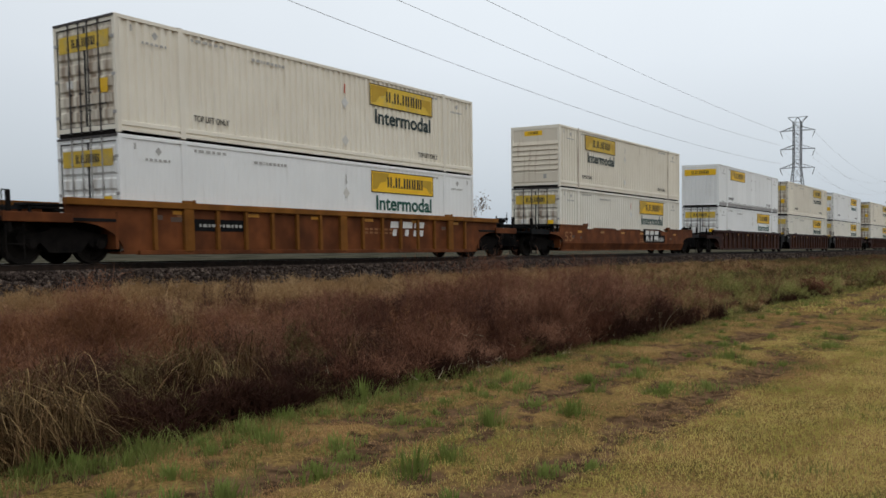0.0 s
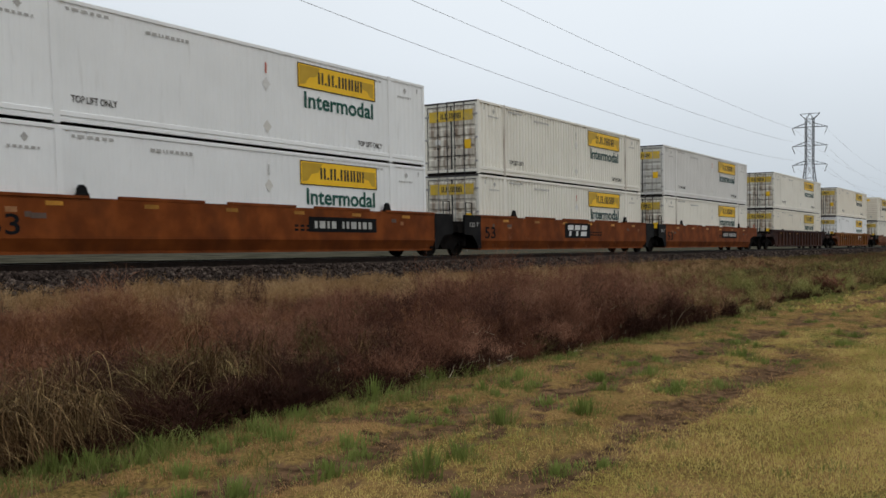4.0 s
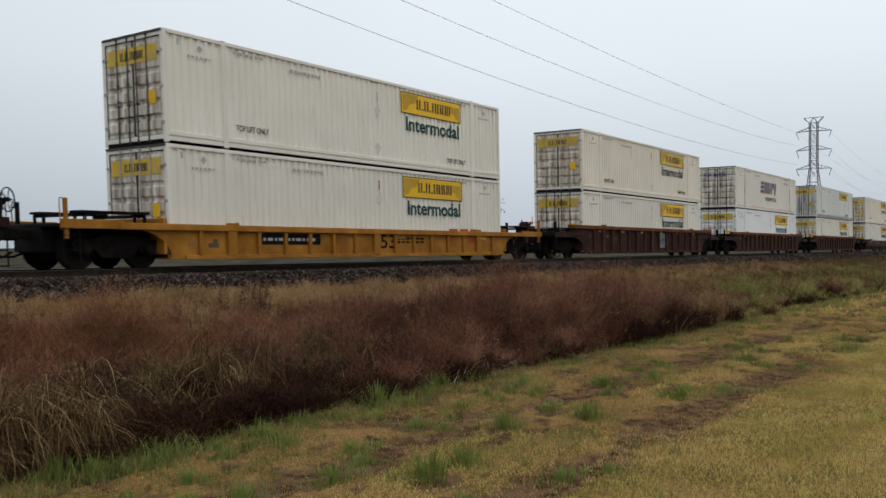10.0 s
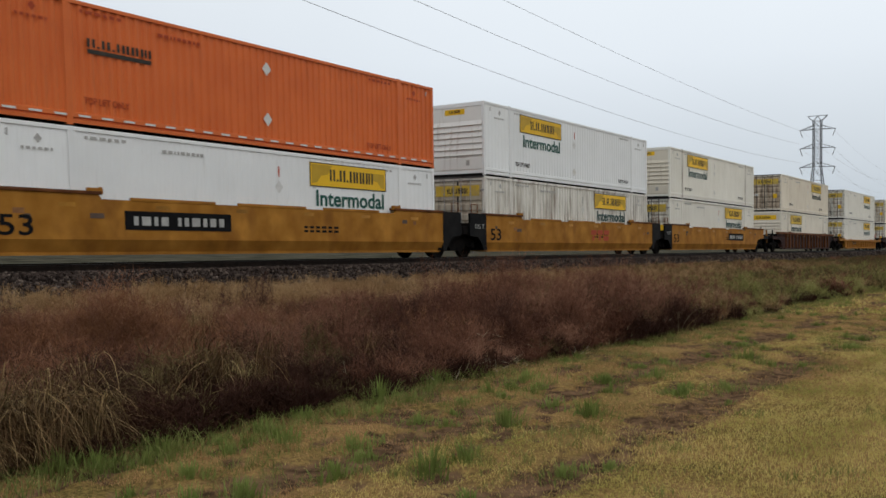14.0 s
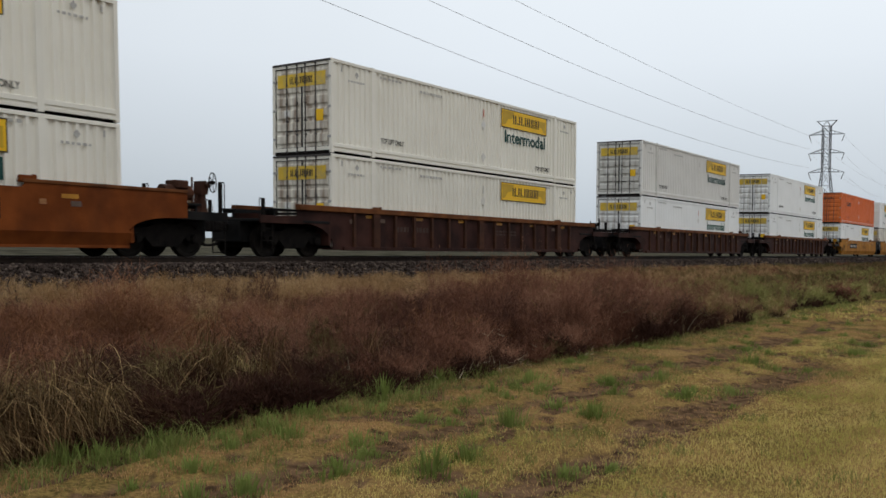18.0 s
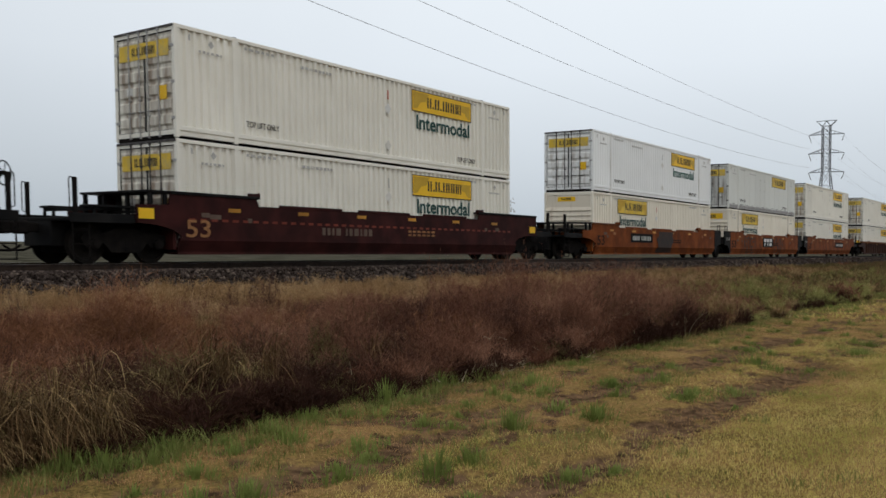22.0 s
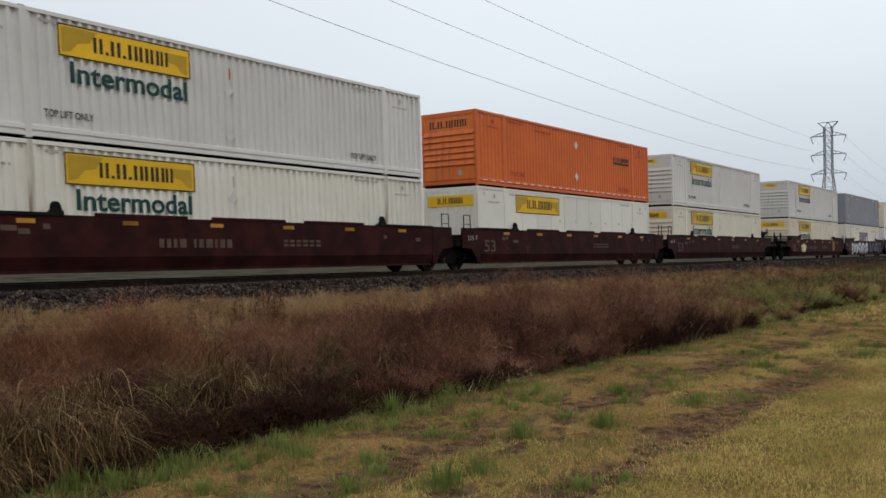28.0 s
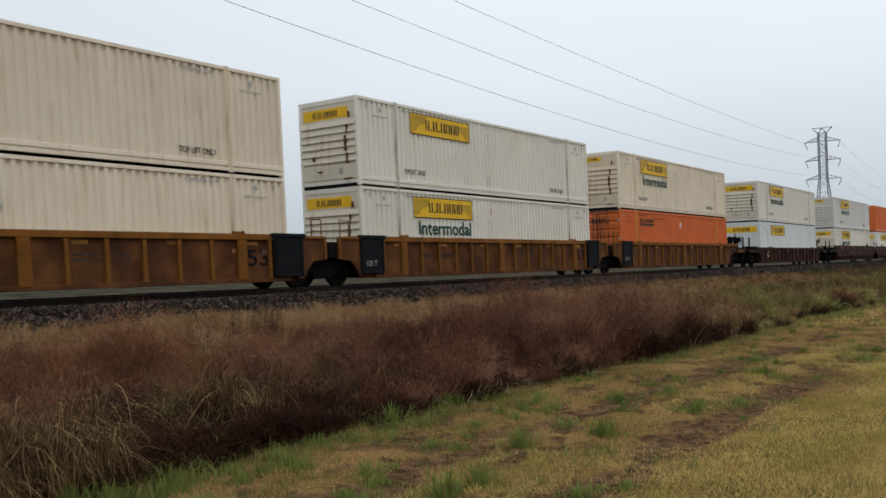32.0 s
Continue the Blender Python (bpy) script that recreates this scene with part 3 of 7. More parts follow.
def build_floor(bm):
    box(bm, -HL + 0.1, HL - 0.1, -HW + 0.08, HW - 0.08, 0.10, 0.16)
    for x in (-HL + 0.02, HL - 0.14):
        box(bm, x, x + 0.12, -HW + 0.09, HW - 0.09, -0.027, 0.08)
    for i in range(24):
        x = -HL + 0.6 + i * 0.65
        box(bm, x, x + 0.06, -HW + 0.06, HW - 0.06, 0.02, 0.10)


def build_post(w):
    def go(bm):
        box(bm, -w / 2, w / 2, -0.055, 0.055, 0.0, BOX_H - 0.002, 0.012)
    return go


def build_casting(bm):
    box(bm, -0.085, 0.085, -0.075, 0.075, -0.06, 0.06, 0.012)
    box(bm, -0.035, 0.035, -0.082, 0.0, -0.03, 0.03)


def build_end_frame(bm):
    o = [(-HW + 0.1, 0.085), (HW - 0.1, 0.085), (HW - 0.1, BOX_H - 0.01), (-HW + 0.1, BOX_H - 0.01)]
    n = [(-HW + 0.115, 0.2), (HW - 0.115, 0.2), (HW - 0.115, BOX_H - 0.16), (-HW + 0.115, BOX_H - 0.16)]
    rings = [[bm.verts.new((x, y, z)) for y, z in q] for q, x in ((o, 0.05), (o, -0.05), (n, -0.05), (n, 0.05))]
    for a, b in zip(rings, rings[1:] + rings[:1]):
        for i in range(4):
            j = (i + 1) % 4
            bm.faces.new((a[i], a[j], b[j], b[i]))


def build_door(smooth):
    """One leaf in a single sheet with pressed level ribs, half the opening wide; leaf along +y."""
    def go(bm):
        w = HW - 0.115
        if smooth:
            box(bm, -0.03, 0.03, 0.0, w, 0.2, BOX_H - 0.16, 0.01)
            return
        n = 6
        z0, p = 0.27, (BOX_H - 0.50) / n
        prof = [(-0.012, 0.2), (-0.012, z0)]
        for i in range(n):
            z = z0 + i * p
            prof += [(-0.012, z + 0.10 * p), (-0.05, z + 0.24 * p), (-0.05, z + 0.78 * p), (-0.012, z + 0.92 * p)]
        prof += [(-0.012, BOX_H - 0.16)]
        cols = []
        for y, k in ((0.0, 0), (0.05, 0), (0.09, 1), (w - 0.09, 1), (w - 0.05, 0), (w, 0)):
            cols.append([bm.verts.new((x if k else -0.012, y, z)) for x, z in prof])
        for c0, c1 in zip(cols, cols[1:]):
            for i in range(len(prof) - 1):
                bm.faces.new((c0[i], c0[i + 1], c1[i + 1], c1[i]))
        bm.normal_update()
        bmesh.ops.solidify(bm, geom=bm.faces[:], thickness=0.012)
    return go


def build_seals(bm):
    for y in (-HW + 0.1, HW - 0.1, 0.0):
        box(bm, -0.028, 0.0, y - 0.026, y + 0.026, 0.18, BOX_H - 0.15)
    for z in (0.19, BOX_H - 0.155):
        box(bm, -0.028, 0.0, -HW + 0.1, HW - 0.1, z - 0.024, z + 0.024)


def build_bar(bm):
    """A lock bar with its brackets, keepers and folded handle."""
    rod(bm, (-0.06, 0, 0.03), (-0.06, 0, BOX_H - 0.05), 0.019, 8)
    for z in (0.06, 0.6, 1.05, 1.6, 2.2, BOX_H - 0.09):
        box(bm, -0.08, -0.005, -0.035, 0.035, z - 0.025, z + 0.025, 0.005)
    rod(bm, (-0.075, -0.27, 0.73), (-0.075, 0.05, 0.73), 0.017, 6)


def build_hinge(bm):
    box(bm, -0.05, 0.01, -0.075, 0.075, -0.04, 0.04, 0.008)


def build_nose(bm):
    """A closed end in one sheet: kick panel, pressed horizontal ribs, plain head."""
    prof = [(-0.02, 0.2), (-0.045, 0.26), (-0.045, 0.68), (-0.02, 0.72)]
    for i in range(6):
        z = 0.78 + i * 0.235
        prof += [(-0.022, z), (-0.085, z + 0.03), (-0.026, z + 0.205)]
    prof += [(-0.02, BOX_H - 0.16), (0.02, BOX_H - 0.16), (0.02, 0.2)]
    ys = (-HW + 0.1, HW - 0.1)
    a, b = ([bm.verts.new((x, y, z)) for x, z in prof] for y in ys)
    for i in range(len(prof)):
        j = (i + 1) % len(prof)
        bm.faces.new((a[i], a[j], b[j], b[i]))
    bm.faces.new(a[::-1])
    bm.faces.new(b)


def build_streak(bm):
    """Rusty runs down the ribs of a closed end."""
    for y, z, w, h in ((-0.86, 0.72, 0.07, 0.36), (-0.83, 1.14, 0.10, 0.5), (-0.88, 1.7, 0.06, 0.3), (-0.80, 1.45, 0.05, 0.16), (0.62, 0.9, 0.09, 0.14), (0.3, 0.5, 0.18, 0.05), (-0.98, 0.22, 0.34, 0.04), (-0.99, 2.2, 0.06, 0.2)):
        box(bm, -0.094, -0.03, y, y + w, z, z + h, 0.01)


def build_flat_nose(bm):
    """An end of shallow upright flutes in one sheet."""
    n, w = 9, (BOX_W - 0.2) / 9
    ys = []
    for i in range(n):
        o = -HW + 0.1 + i * w
        ys += [(o, -0.01), (o + 0.12 * w, -0.036), (o + 0.72 * w, -0.036), (o + 0.84 * w, -0.01)]
    ys.append((HW - 0.1, -0.01))
    cols = [(bm.verts.new((x, y, 0.2)), bm.verts.new((x, y, BOX_H - 0.16))) for y, x in ys]
    for a, b in zip(cols, cols[1:]):
        bm.faces.new((a[0], a[1], b[1], b[0]))


def plate(w, h, t=0.008):
    def go(bm):
        box(bm, 0, w, -t, 0, 0, h)
    return go


def end_plate(w, h):
    def go(bm):
        box(bm, -0.008, 0, 0, w, 0, h)
    return go


MARK = ((0.00, 0.115), (0.15, 0.04), (0.22, 0.125), (0.375, 0.04), (0.45, 0.125), (0.60, 0.125), (0.75, 0.125), (0.895, 0.105))


def build_mark(w, h, axis):
    """A trade mark as a row of plain upright bars and dots."""
    def go(bm):
        for a, b in MARK:
            p, q = a * w, (a + b) * w
            t = 0.34 * (q - p)
            cells = [(p, q, 0, 0.2 * h)] if b < 0.05 else [(p, p + t, 0, h), (q - t, q, 0, h)]
            for a0, a1, c0, c1 in cells:
                if axis == "x":
                    box(bm, a0, a1, -0.006, 0, c0, c1)
                else:
                    box(bm, -0.006, 0, -a1, -a0, c0, c1)
    return go


def build_scroll(w, h, flip):
    """The shaded corner device of the yellow panel."""
    def go(bm):
        pts = ((0.0, h), (w, h), (w * 0.8, h * 0.55), (w * 0.45, h * 0.45), (w * 0.25, 0.12 * h), (0.0, 0.05 * h))
        pts = [(w - x, z) for x, z in pts] if flip else list(pts)
        slab(bm, pts, -0.004, 0.0)
    return go


def build_border(w, h, t):
    """A thin rectangular frame in one piece."""
    def go(bm):
        o = [(0, 0), (w, 0), (w, h), (0, h)]
        n = [(t, t), (w - t, t), (w - t, h - t), (t, h - t)]
        rings = [[bm.verts.new((x, y, z)) for x, z in q] for q, y in ((o, 0.0), (o, -0.005), (n, -0.005), (n, 0.0))]
        for a, b in zip(rings, rings[1:]):
            for i in range(4):
                j = (i + 1) % 4
                bm.faces.new((a[i], a[j], b[j], b[i]))
    return go


def build_slant(w, h, spans):
    """A slanted trade mark as leaning blocks."""
    def go(bm):
        for a, b, lo, hi in spans:
            k = 0.22 * h
            slab(bm, ((a * w + k * lo, lo * h), (b * w + k * lo, lo * h), (b * w + k * hi, hi * h), (a * w + k * hi, hi * h)), -0.006, 0)
    return go


SLANT = ((0.0, 0.18, 0.0, 0.24), (0.0, 0.18, 0.38, 0.62), (0.0, 0.18, 0.76, 1.0), (0.22, 0.29, 0.0, 1.0), (0.33, 0.39, 0.0, 1.0), (0.42, 0.48, 0.0, 1.0),
         (0.53, 0.59, 0.0, 1.0), (0.64, 0.70, 0.0, 1.0), (0.73, 0.80, 0.5, 1.0), (0.84, 0.91, 0.0, 1.0))


def build_bars(w, h, n, seed):
    """Writing too small to read: plain bars."""
    r = random.Random(seed)
    ws = [0.5 + r.random() for _ in range(n)]
    tot = sum(ws) + 0.6 * (n - 1) + (1.1 if n == 10 else 0)

    def go(bm):
        x = 0.0
        for i, k in enumerate(ws):
            box(bm, x * w / tot, (x + k) * w / tot, -0.005, 0, 0, h)
            x += k + (1.7 if n == 10 and i == 3 else 0.6)
    return go


def build_boss(bm):
    """A low round stud on the wall."""
    rings = []
    for r_, y_ in ((0.085, 0.0), (0.07, -0.03), (0.035, -0.045)):
        rings.append([bm.verts.new((r_ * math.cos(6.2832 * i / 10), y_, r_ * math.sin(6.2832 * i / 10))) for i in range(10)])
    for a, b in zip(rings, rings[1:]):
        for i in range(10):
            j = (i + 1) % 10
            bm.faces.new((a[i], a[j], b[j], b[i]))
    bm.faces.new(rings[-1])


def build_diamond(s):
    def go(bm):
        slab(bm, ((0, -s), (s * 0.85, 0), (0, s), (-s * 0.85, 0)), -0.005, 0)
    return go


LOOK = {"white": "white", "cream": "cream", "ivory": "off-white", "tan": "yellowed cream", "buff": "stained buff", "grey_white": "greyish white", "stained": "streaked off-white",
        "orange": "orange", "slate": "slate grey", "panel": "pale grey", "cool": "bluish-white"}


NARROW = {(19, 0), (21, 0), (23, 1), (24, 1), (26, 1), (28, 1), (11, 1), (12, 1), (-1, 1)}


def container(k, level, end, paint, style):
    """A 53-foot domestic box. end: 'doors' or 'nose' towards the rear; style: which marks it carries."""
    smooth = style.startswith("plate")
    m = PAINT[paint]
    wall_word = "smooth plated" if smooth else "fluted steel"
    where = "stacked on top" if level else "in a well car"
    mark = {"hunt": "with yellow-green marks", "yellow": "with a yellow panel", "plate": "with yellow panel", "swift": "with blue mark",
            "schneider": "with diamonds", "plain": "with small pale marks"}[style]
    c = thing("shipping_container", pose(S[k] + HL, MID, RAIL + 0.32 + level * (BOX_H + 0.03)), f"{LOOK[paint]} {wall_word} container {mark}, {where}", "container", "containers on the train")
    for i, (x0, x1) in enumerate(SPANS):
        for side in (-1, 1):
            if smooth:
                n = max(1, round((x1 - x0) / 1.25))
                w = (x1 - x0) / n
                for j in range(n):
                    part("wall_plate", f"plate_{w:.3f}_{side}", build_plate_wall(side, w), m, c, pose(x0 + j * w, 0, 0))
                    if side < 0:
                        part("vent_slot", "vent_slot", plate(0.62, 0.025, 0.006), M_CAST, c, pose(x0 + j * w + w / 2 - 0.31, -HW + 0.012, 0.33))
            else:
                deep = FLUTE.get(paint, 0.07 if k > 16 else 0.056)
                part("wall_panel", f"fluted_{i}_{side}_{deep}", build_wall(side, x0, x1, deep), m, c)
    for s in (-1, 1):
        part("top_rail", f"top_rail_{s}", build_top_rail(s), m, c)
        part("bottom_rail", f"bottom_rail_{s}", build_bottom_rail(s), m if not smooth else M_GALV, c)
    part("roof", "box_roof", build_roof, m, c)
    part("underfloor", "underfloor", build_floor, M_DARK, c)
    for x in (-HL + 0.06, HL - 0.06):
        for s in (-1, 1):
            part("corner_post", "corner_post", build_post(0.12), m, c, pose(x, s * (HW - 0.043), 0))
    for x in (-POST, POST):
        for s in (-1, 1):
            part("lifting_post", "lifting_post", build_post(0.17), M_OCHRE if paint == "orange" and not level else DOOR_PAINT[paint] if k > 27 or (k * 3 + level) % 4 == 2 else m, c, pose(x, s * (HW - 0.037), 0))
            for z in ((0.06, BOX_H - 0.05) if s < 0 else ()):
                part("corner_casting", "casting", build_casting, M_BLUE if z < 1 and (k * 7 + level) % 3 == 0 else M_CAST, c, pose(x, s * (HW - 0.065), z, 0, 0, 0 if s < 0 else 180))
    # rear end, which faces the viewer
    xe = -HL
    part("end_frame", "end_frame", build_end_frame, m, c, pose(xe + 0.06, 0, 0))
    part("end_wall", "front_flat", build_flat_nose, m, c, pose(HL - 0.04, 0, 0, 0, 0, 180))
    part("end_frame", "end_frame", build_end_frame, m, c, pose(HL - 0.06, 0, 0))
    if end == "doors":
        dk = "door_smooth" if smooth else "door_pressed"
        leaf = build_door(smooth)
        for s in (-1, 1):
            d = part("door", dk, leaf, DOOR_PAINT[paint], c, pose(xe + 0.06, -HW + 0.112, 0) if s < 0 else pose(xe + 0.06, 0.003, 0))
            for i in range(3):
                part("hinge", "hinge", build_hinge, M_GALV if not smooth else M_CAST, d, pose(-0.02, -0.02 if s < 0 else HW - 0.095, 0.5 + i * 0.92))
            for y in ((0.55, 1.0) if s < 0 else (0.18, 0.63)):
                part("lock_bar", "lock_bar", build_bar, M_CAST if (k + level) % 3 else M_GALV, d, pose(-0.01, y, 0))
        part("door_seal", "tiny_seals", build_seals, M_SEAL, c, pose(xe + 0.05, 0, 0))
        if paint not in ("orange", "slate") and style != "swift":
            p = part("yellow_panel", "door_panel", end_plate(2.1, 0.42), M_YELLOWD, c, pose(xe + 0.006, -1.05, BOX_H - 0.78), "yellow brand panel across the doors")
            part("brand_mark", "door_mark", build_mark(0.98, 0.22, "y"), M_INK, p, pose(-0.008, 1.54, 0.1, 0, 0, 0))
            part("notice_plate", "door_notice", end_plate(0.3, 0.36), M_YELLOW if paint != "panel" else M_OLIVE, c, pose(xe + 0.006, -0.95, 1.0))
        else:
            part("brand_mark", "door_slant", build_mark(1.5, 0.22, "y"), M_INK if paint != "ivory" else M_NAVY, c, pose(xe + 0.006, 0.95, BOX_H - 0.66))
        part("notice_plate", "door_label", end_plate(0.26, 0.2), M_PALE, c, pose(xe + 0.006, 0.5, 1.2))
    elif style in ("plain", "swift") or smooth:
        part("end_wall", "nose_flat", build_flat_nose, m, c, pose(xe + 0.05, 0, 0))
        if smooth:
            p = part("yellow_panel", "nose_panel_flat", end_plate(2.2, 0.42), M_YELLOW, c, pose(xe + 0.012, -1.1, BOX_H - 0.75))
            part("brand_mark", "nose_mark_flat", build_mark(1.2, 0.23, "y"), M_INK, p, pose(-0.008, 1.7, 0.1))
        else:
            part("stencil", "nose_bars", end_plate(0.34, 0.2), M_FADE if paint != "ivory" else M_INK, c, pose(xe + 0.012, -0.1, 1.35))
            part("stencil", "nose_bars_low", end_plate(0.38, 0.22), M_PALE if paint != "ivory" else M_FADE, c, pose(xe + 0.012, -0.1, 0.75))
    else:
        part("end_wall", "nose_ribbed", build_nose, NOSE_PAINT.get(paint, DOOR_PAINT[paint]), c, pose(xe + 0.05, 0, 0))
        if paint == "orange":
            part("brand_mark", "nose_mark", build_mark(1.75, 0.28, "y"), M_INK, c, pose(xe + 0.028, 0.9, BOX_H - 0.62))
        else:
            w = 0.95 if (k, level) in NARROW else 2.0
            p = part("yellow_panel", f"nose_panel_{w}", end_plate(w, 0.36 if w > 1 else 0.22), M_YELLOW, c, pose(xe + 0.028, -w / 2 + 0.1, BOX_H - 0.66 if w > 1 else BOX_H - 0.46))
            part("brand_mark", f"nose_mark_{w}", build_mark(w * 0.55, 0.2 if w > 1 else 0.11, "y"), M_INK, p, pose(-0.008, w * 0.78, 0.07))
        if k > 26 and paint != "orange":
            part("rust_streak", "tiny_streak", build_streak, M_STREAK, c, pose(xe + 0.05, 0, 0, 0, 0, 0), "brown rust runs")
        part("notice_plate", "nose_label", end_plate(0.16, 0.2), M_FADE, c, pose(xe + 0.003, -0.6, 0.4))
    # marks of the near side
    y = -HW + 0.0
    f = 1 if end == "doors" else -1
    if style in ("hunt", "yellow", "plate"):
        w = 3.62
        x = (-HL + 9.78) if f > 0 else (-HL + 2.78)
        p = part("yellow_panel", "side_panel", plate(w, 0.74), M_YELLOW if paint not in ("tan", "panel", "cream") else M_YELLOWD, c, pose(x, y + 0.006, BOX_H - 0.95), "yellow brand panel with dark border")
        part("border", "panel_border", build_border(w, 0.74, 0.03), M_INK, p, pose(0, -0.008, 0))
        part("brand_mark", "side_mark", build_mark(2.06, 0.36, "x"), M_INK, p, pose(0.88, -0.009, 0.2), "dark brand mark")
        part("scroll", "scroll_a", build_scroll(0.9, 0.62, False), M_OLIVE, p, pose(0.08, -0.008, 0.06))
        part("scroll", "scroll_b", build_scroll(0.7, 0.5, True), M_OLIVE, p, pose(w - 0.8, -0.008, 0.06) )
        if style == "hunt":
            words("Intermodal", 3.24, 0.50, M_TEAL if level and paint in ("cream", "tan") else M_GREEN if paint == "white" else M_PINE, c, x + 0.26, y + 0.004, BOX_H - 1.545, label="dark green lettering on the side wall", bold=0.022)
    if style == "swift":
        x = -HL + 5.9
        part("brand_shadow", "slant_shadow", build_slant(4.4, 0.84, SLANT), M_OCHRE, c, pose(x - 0.07, y + 0.007, 1.30), "ochre shadow of the blue mark")
        part("brand_mark", "slant_mark", build_slant(4.4, 0.84, SLANT), M_NAVY, c, pose(x, y + 0.004, 1.36), "blue slanted brand mark")
        if level:
            words("INTERMODAL", 3.0, 0.28, M_INK, c, x + 1.3, y + 0.004, 0.78, label="small dark lettering")
        for i in range(20):
            part("reflector", "edge_tick_red", plate(0.3, 0.05, 0.006), M_RED, c, pose(-HL + 0.5 + i * 0.78, y - 0.014, 0.2))
        part("stencil", "number_swift", build_bars(1.25, 0.16, 8, 4), M_FADE, c, pose(POST - 1.7, y + 0.004, BOX_H - 0.62))
    if style == "schneider":
        x = -HL + (2.5 if f > 0 else 12.0)
        part("brand_mark", "small_mark", build_mark(1.75, 0.2, "x"), M_INK, c, pose(x, y + 0.004, 1.87 if level else 2.28), "small dark brand mark")
        part("brand_rule", "small_rule", plate(1.75, 0.1, 0.006), M_INK, c, pose(x, y + 0.004, 1.72 if level else 2.13))
        for z in (2.26, 0.83):
            part("diamond", "diamond", build_diamond(0.2), M_PALE, c, pose(0.05, y + 0.004, z))
        for i in range(26):
            part("reflector", "edge_tick", plate(0.3, 0.05, 0.006), M_PALE, c, pose(-HL + 0.4 + i * 0.6, y - 0.014, 0.2))
    pale = paint == "slate"
    ink = M_PALE if pale else M_INK
    if style != "swift" and not pale and paint != "orange":
        words("TOP LIFT ONLY", 1.22, 0.17, ink, c, -POST + 0.38, y + 0.004, 0.52, bold=0.015)
        words("TOP LIFT ONLY", 1.22, 0.17, ink, c, POST - 1.68, y + 0.004, 0.42, bold=0.015)
    if paint == "orange":
        words("TOP LIFT ONLY", 1.22, 0.17, M_BRICK, c, -POST + 0.38, y + 0.004, 0.52, bold=0.015)
        words("TOP LIFT ONLY", 1.22, 0.17, M_BRICK, c, POST - 1.68, y + 0.004, 0.42, bold=0.015)
    fade = M_PALE if pale else M_BRICK if paint == "orange" else M_FADE
    part("stencil", "stack_lines", build_bars(1.1, 0.075, 6, 1), fade, c, pose(-POST + 0.35, y + 0.004, BOX_H - 0.27))
    part("stencil", "stack_lines", build_bars(1.1, 0.075, 6, 1), fade, c, pose(POST - 1.55, y + 0.004, BOX_H - 0.27))
    part("stencil", "number_lines", build_bars(1.3, 0.085, 9, 2), fade, c, pose(-POST + 2.5, y + 0.004, BOX_H - 0.42))
    part("stencil", "tiny_lines", build_bars(0.75, 0.065, 6, 3), fade, c, pose(POST + 0.45, y + 0.004, BOX_H - 0.62))
    part("stencil", "tiny_lines", build_bars(0.75, 0.065, 6, 3), fade, c, pose(-POST - 1.2, y + 0.004, BOX_H - 0.62))
    part("stencil", "stencil_roundel", build_diamond(0.11), fade, c, pose(POST + 0.85, y + 0.004, BOX_H - 0.36))
    part("stencil", "stencil_roundel", build_diamond(0.11), fade, c, pose(-POST - 0.8, y + 0.004, BOX_H - 0.36))
    if style in ("hunt", "yellow"):
        part("stripe", "red_stripe", plate(0.05, 0.3, 0.006), M_RED if (k + level) % 2 else M_FADE, c, pose(0.4 * f, y + 0.004, BOX_H - 0.75))
        part("placard_holder", "placard", build_diamond(0.19), M_PALE if (k + level) % 2 else M_GHOST, c, pose(0.42 * f, y + 0.004, BOX_H - 1.05))
        if level:
            part("placard_holder", "placard", build_diamond(0.19), M_GHOST, c, pose(0.42 * f, y + 0.004, 0.62))
    if pale:
        for x in (-POST - 1.0, POST + 0.9):
            words("53", 0.4, 0.27, M_PALE, c, x, y + 0.004, 0.62, name="stencil")
    if style == "plate" and not level:
        for i in range(6):
            part("boss", "boss", build_boss, m, c, pose(-1.6 + i * 1.5, y, 1.72))
    if style == "plate" and level:
        for dx in (-3.4, -2.3):
            for z in (1.55, 2.25):
                part("boss", "boss", build_boss, m, c, pose(dx * f + 2.2 * f, y, z))
    if end == "doors":
        part("header_strip", "header_strip", lambda bm: box(bm, -0.02, 0.02, -HW + 0.02, HW - 0.02, -0.03, 0.03, 0.006), M_CAST, c, pose(-HL - 0.0, 0, BOX_H - 0.04))
    for x in (-HL + 0.45, HL - 0.45):
        part("tie_slot", "tie_slot", plate(0.05, 0.16, 0.008), M_FADE, c, pose(x, y + 0.004, BOX_H - 0.36))
    return c


# ---- well cars ----
CAR_Y = 1.5
WHEEL_R = 0.4826
WHEELSETS = {-1: [], 1: []}


def build_wheelset(bm):
    for s in (-1, 1):
        lathe_at = [(0.09, s * 0.62), (0.20, s * 0.64), (0.36, s * 0.66), (0.40, s * 0.675), (0.51, s * 0.69), (0.505, s * 0.715), (0.4826, s * 0.73), (0.475, s * 0.82), (0.40, s * 0.825), (0.37, s * 0.79), (0.2, s * 0.77), (0.1, s * 0.80)]
        lathe(bm, lathe_at, 28)
        for i in range(4):
            a = 1.5708 * i
            rod(bm, (0.28 * math.cos(a), s * 0.77, 0.28 * math.sin(a)), (0.28 * math.cos(a), s * 0.795, 0.28 * math.sin(a)), 0.03, 6)
    rod(bm, (0, -1.1, 0), (0, 1.1, 0), 0.085, 10)


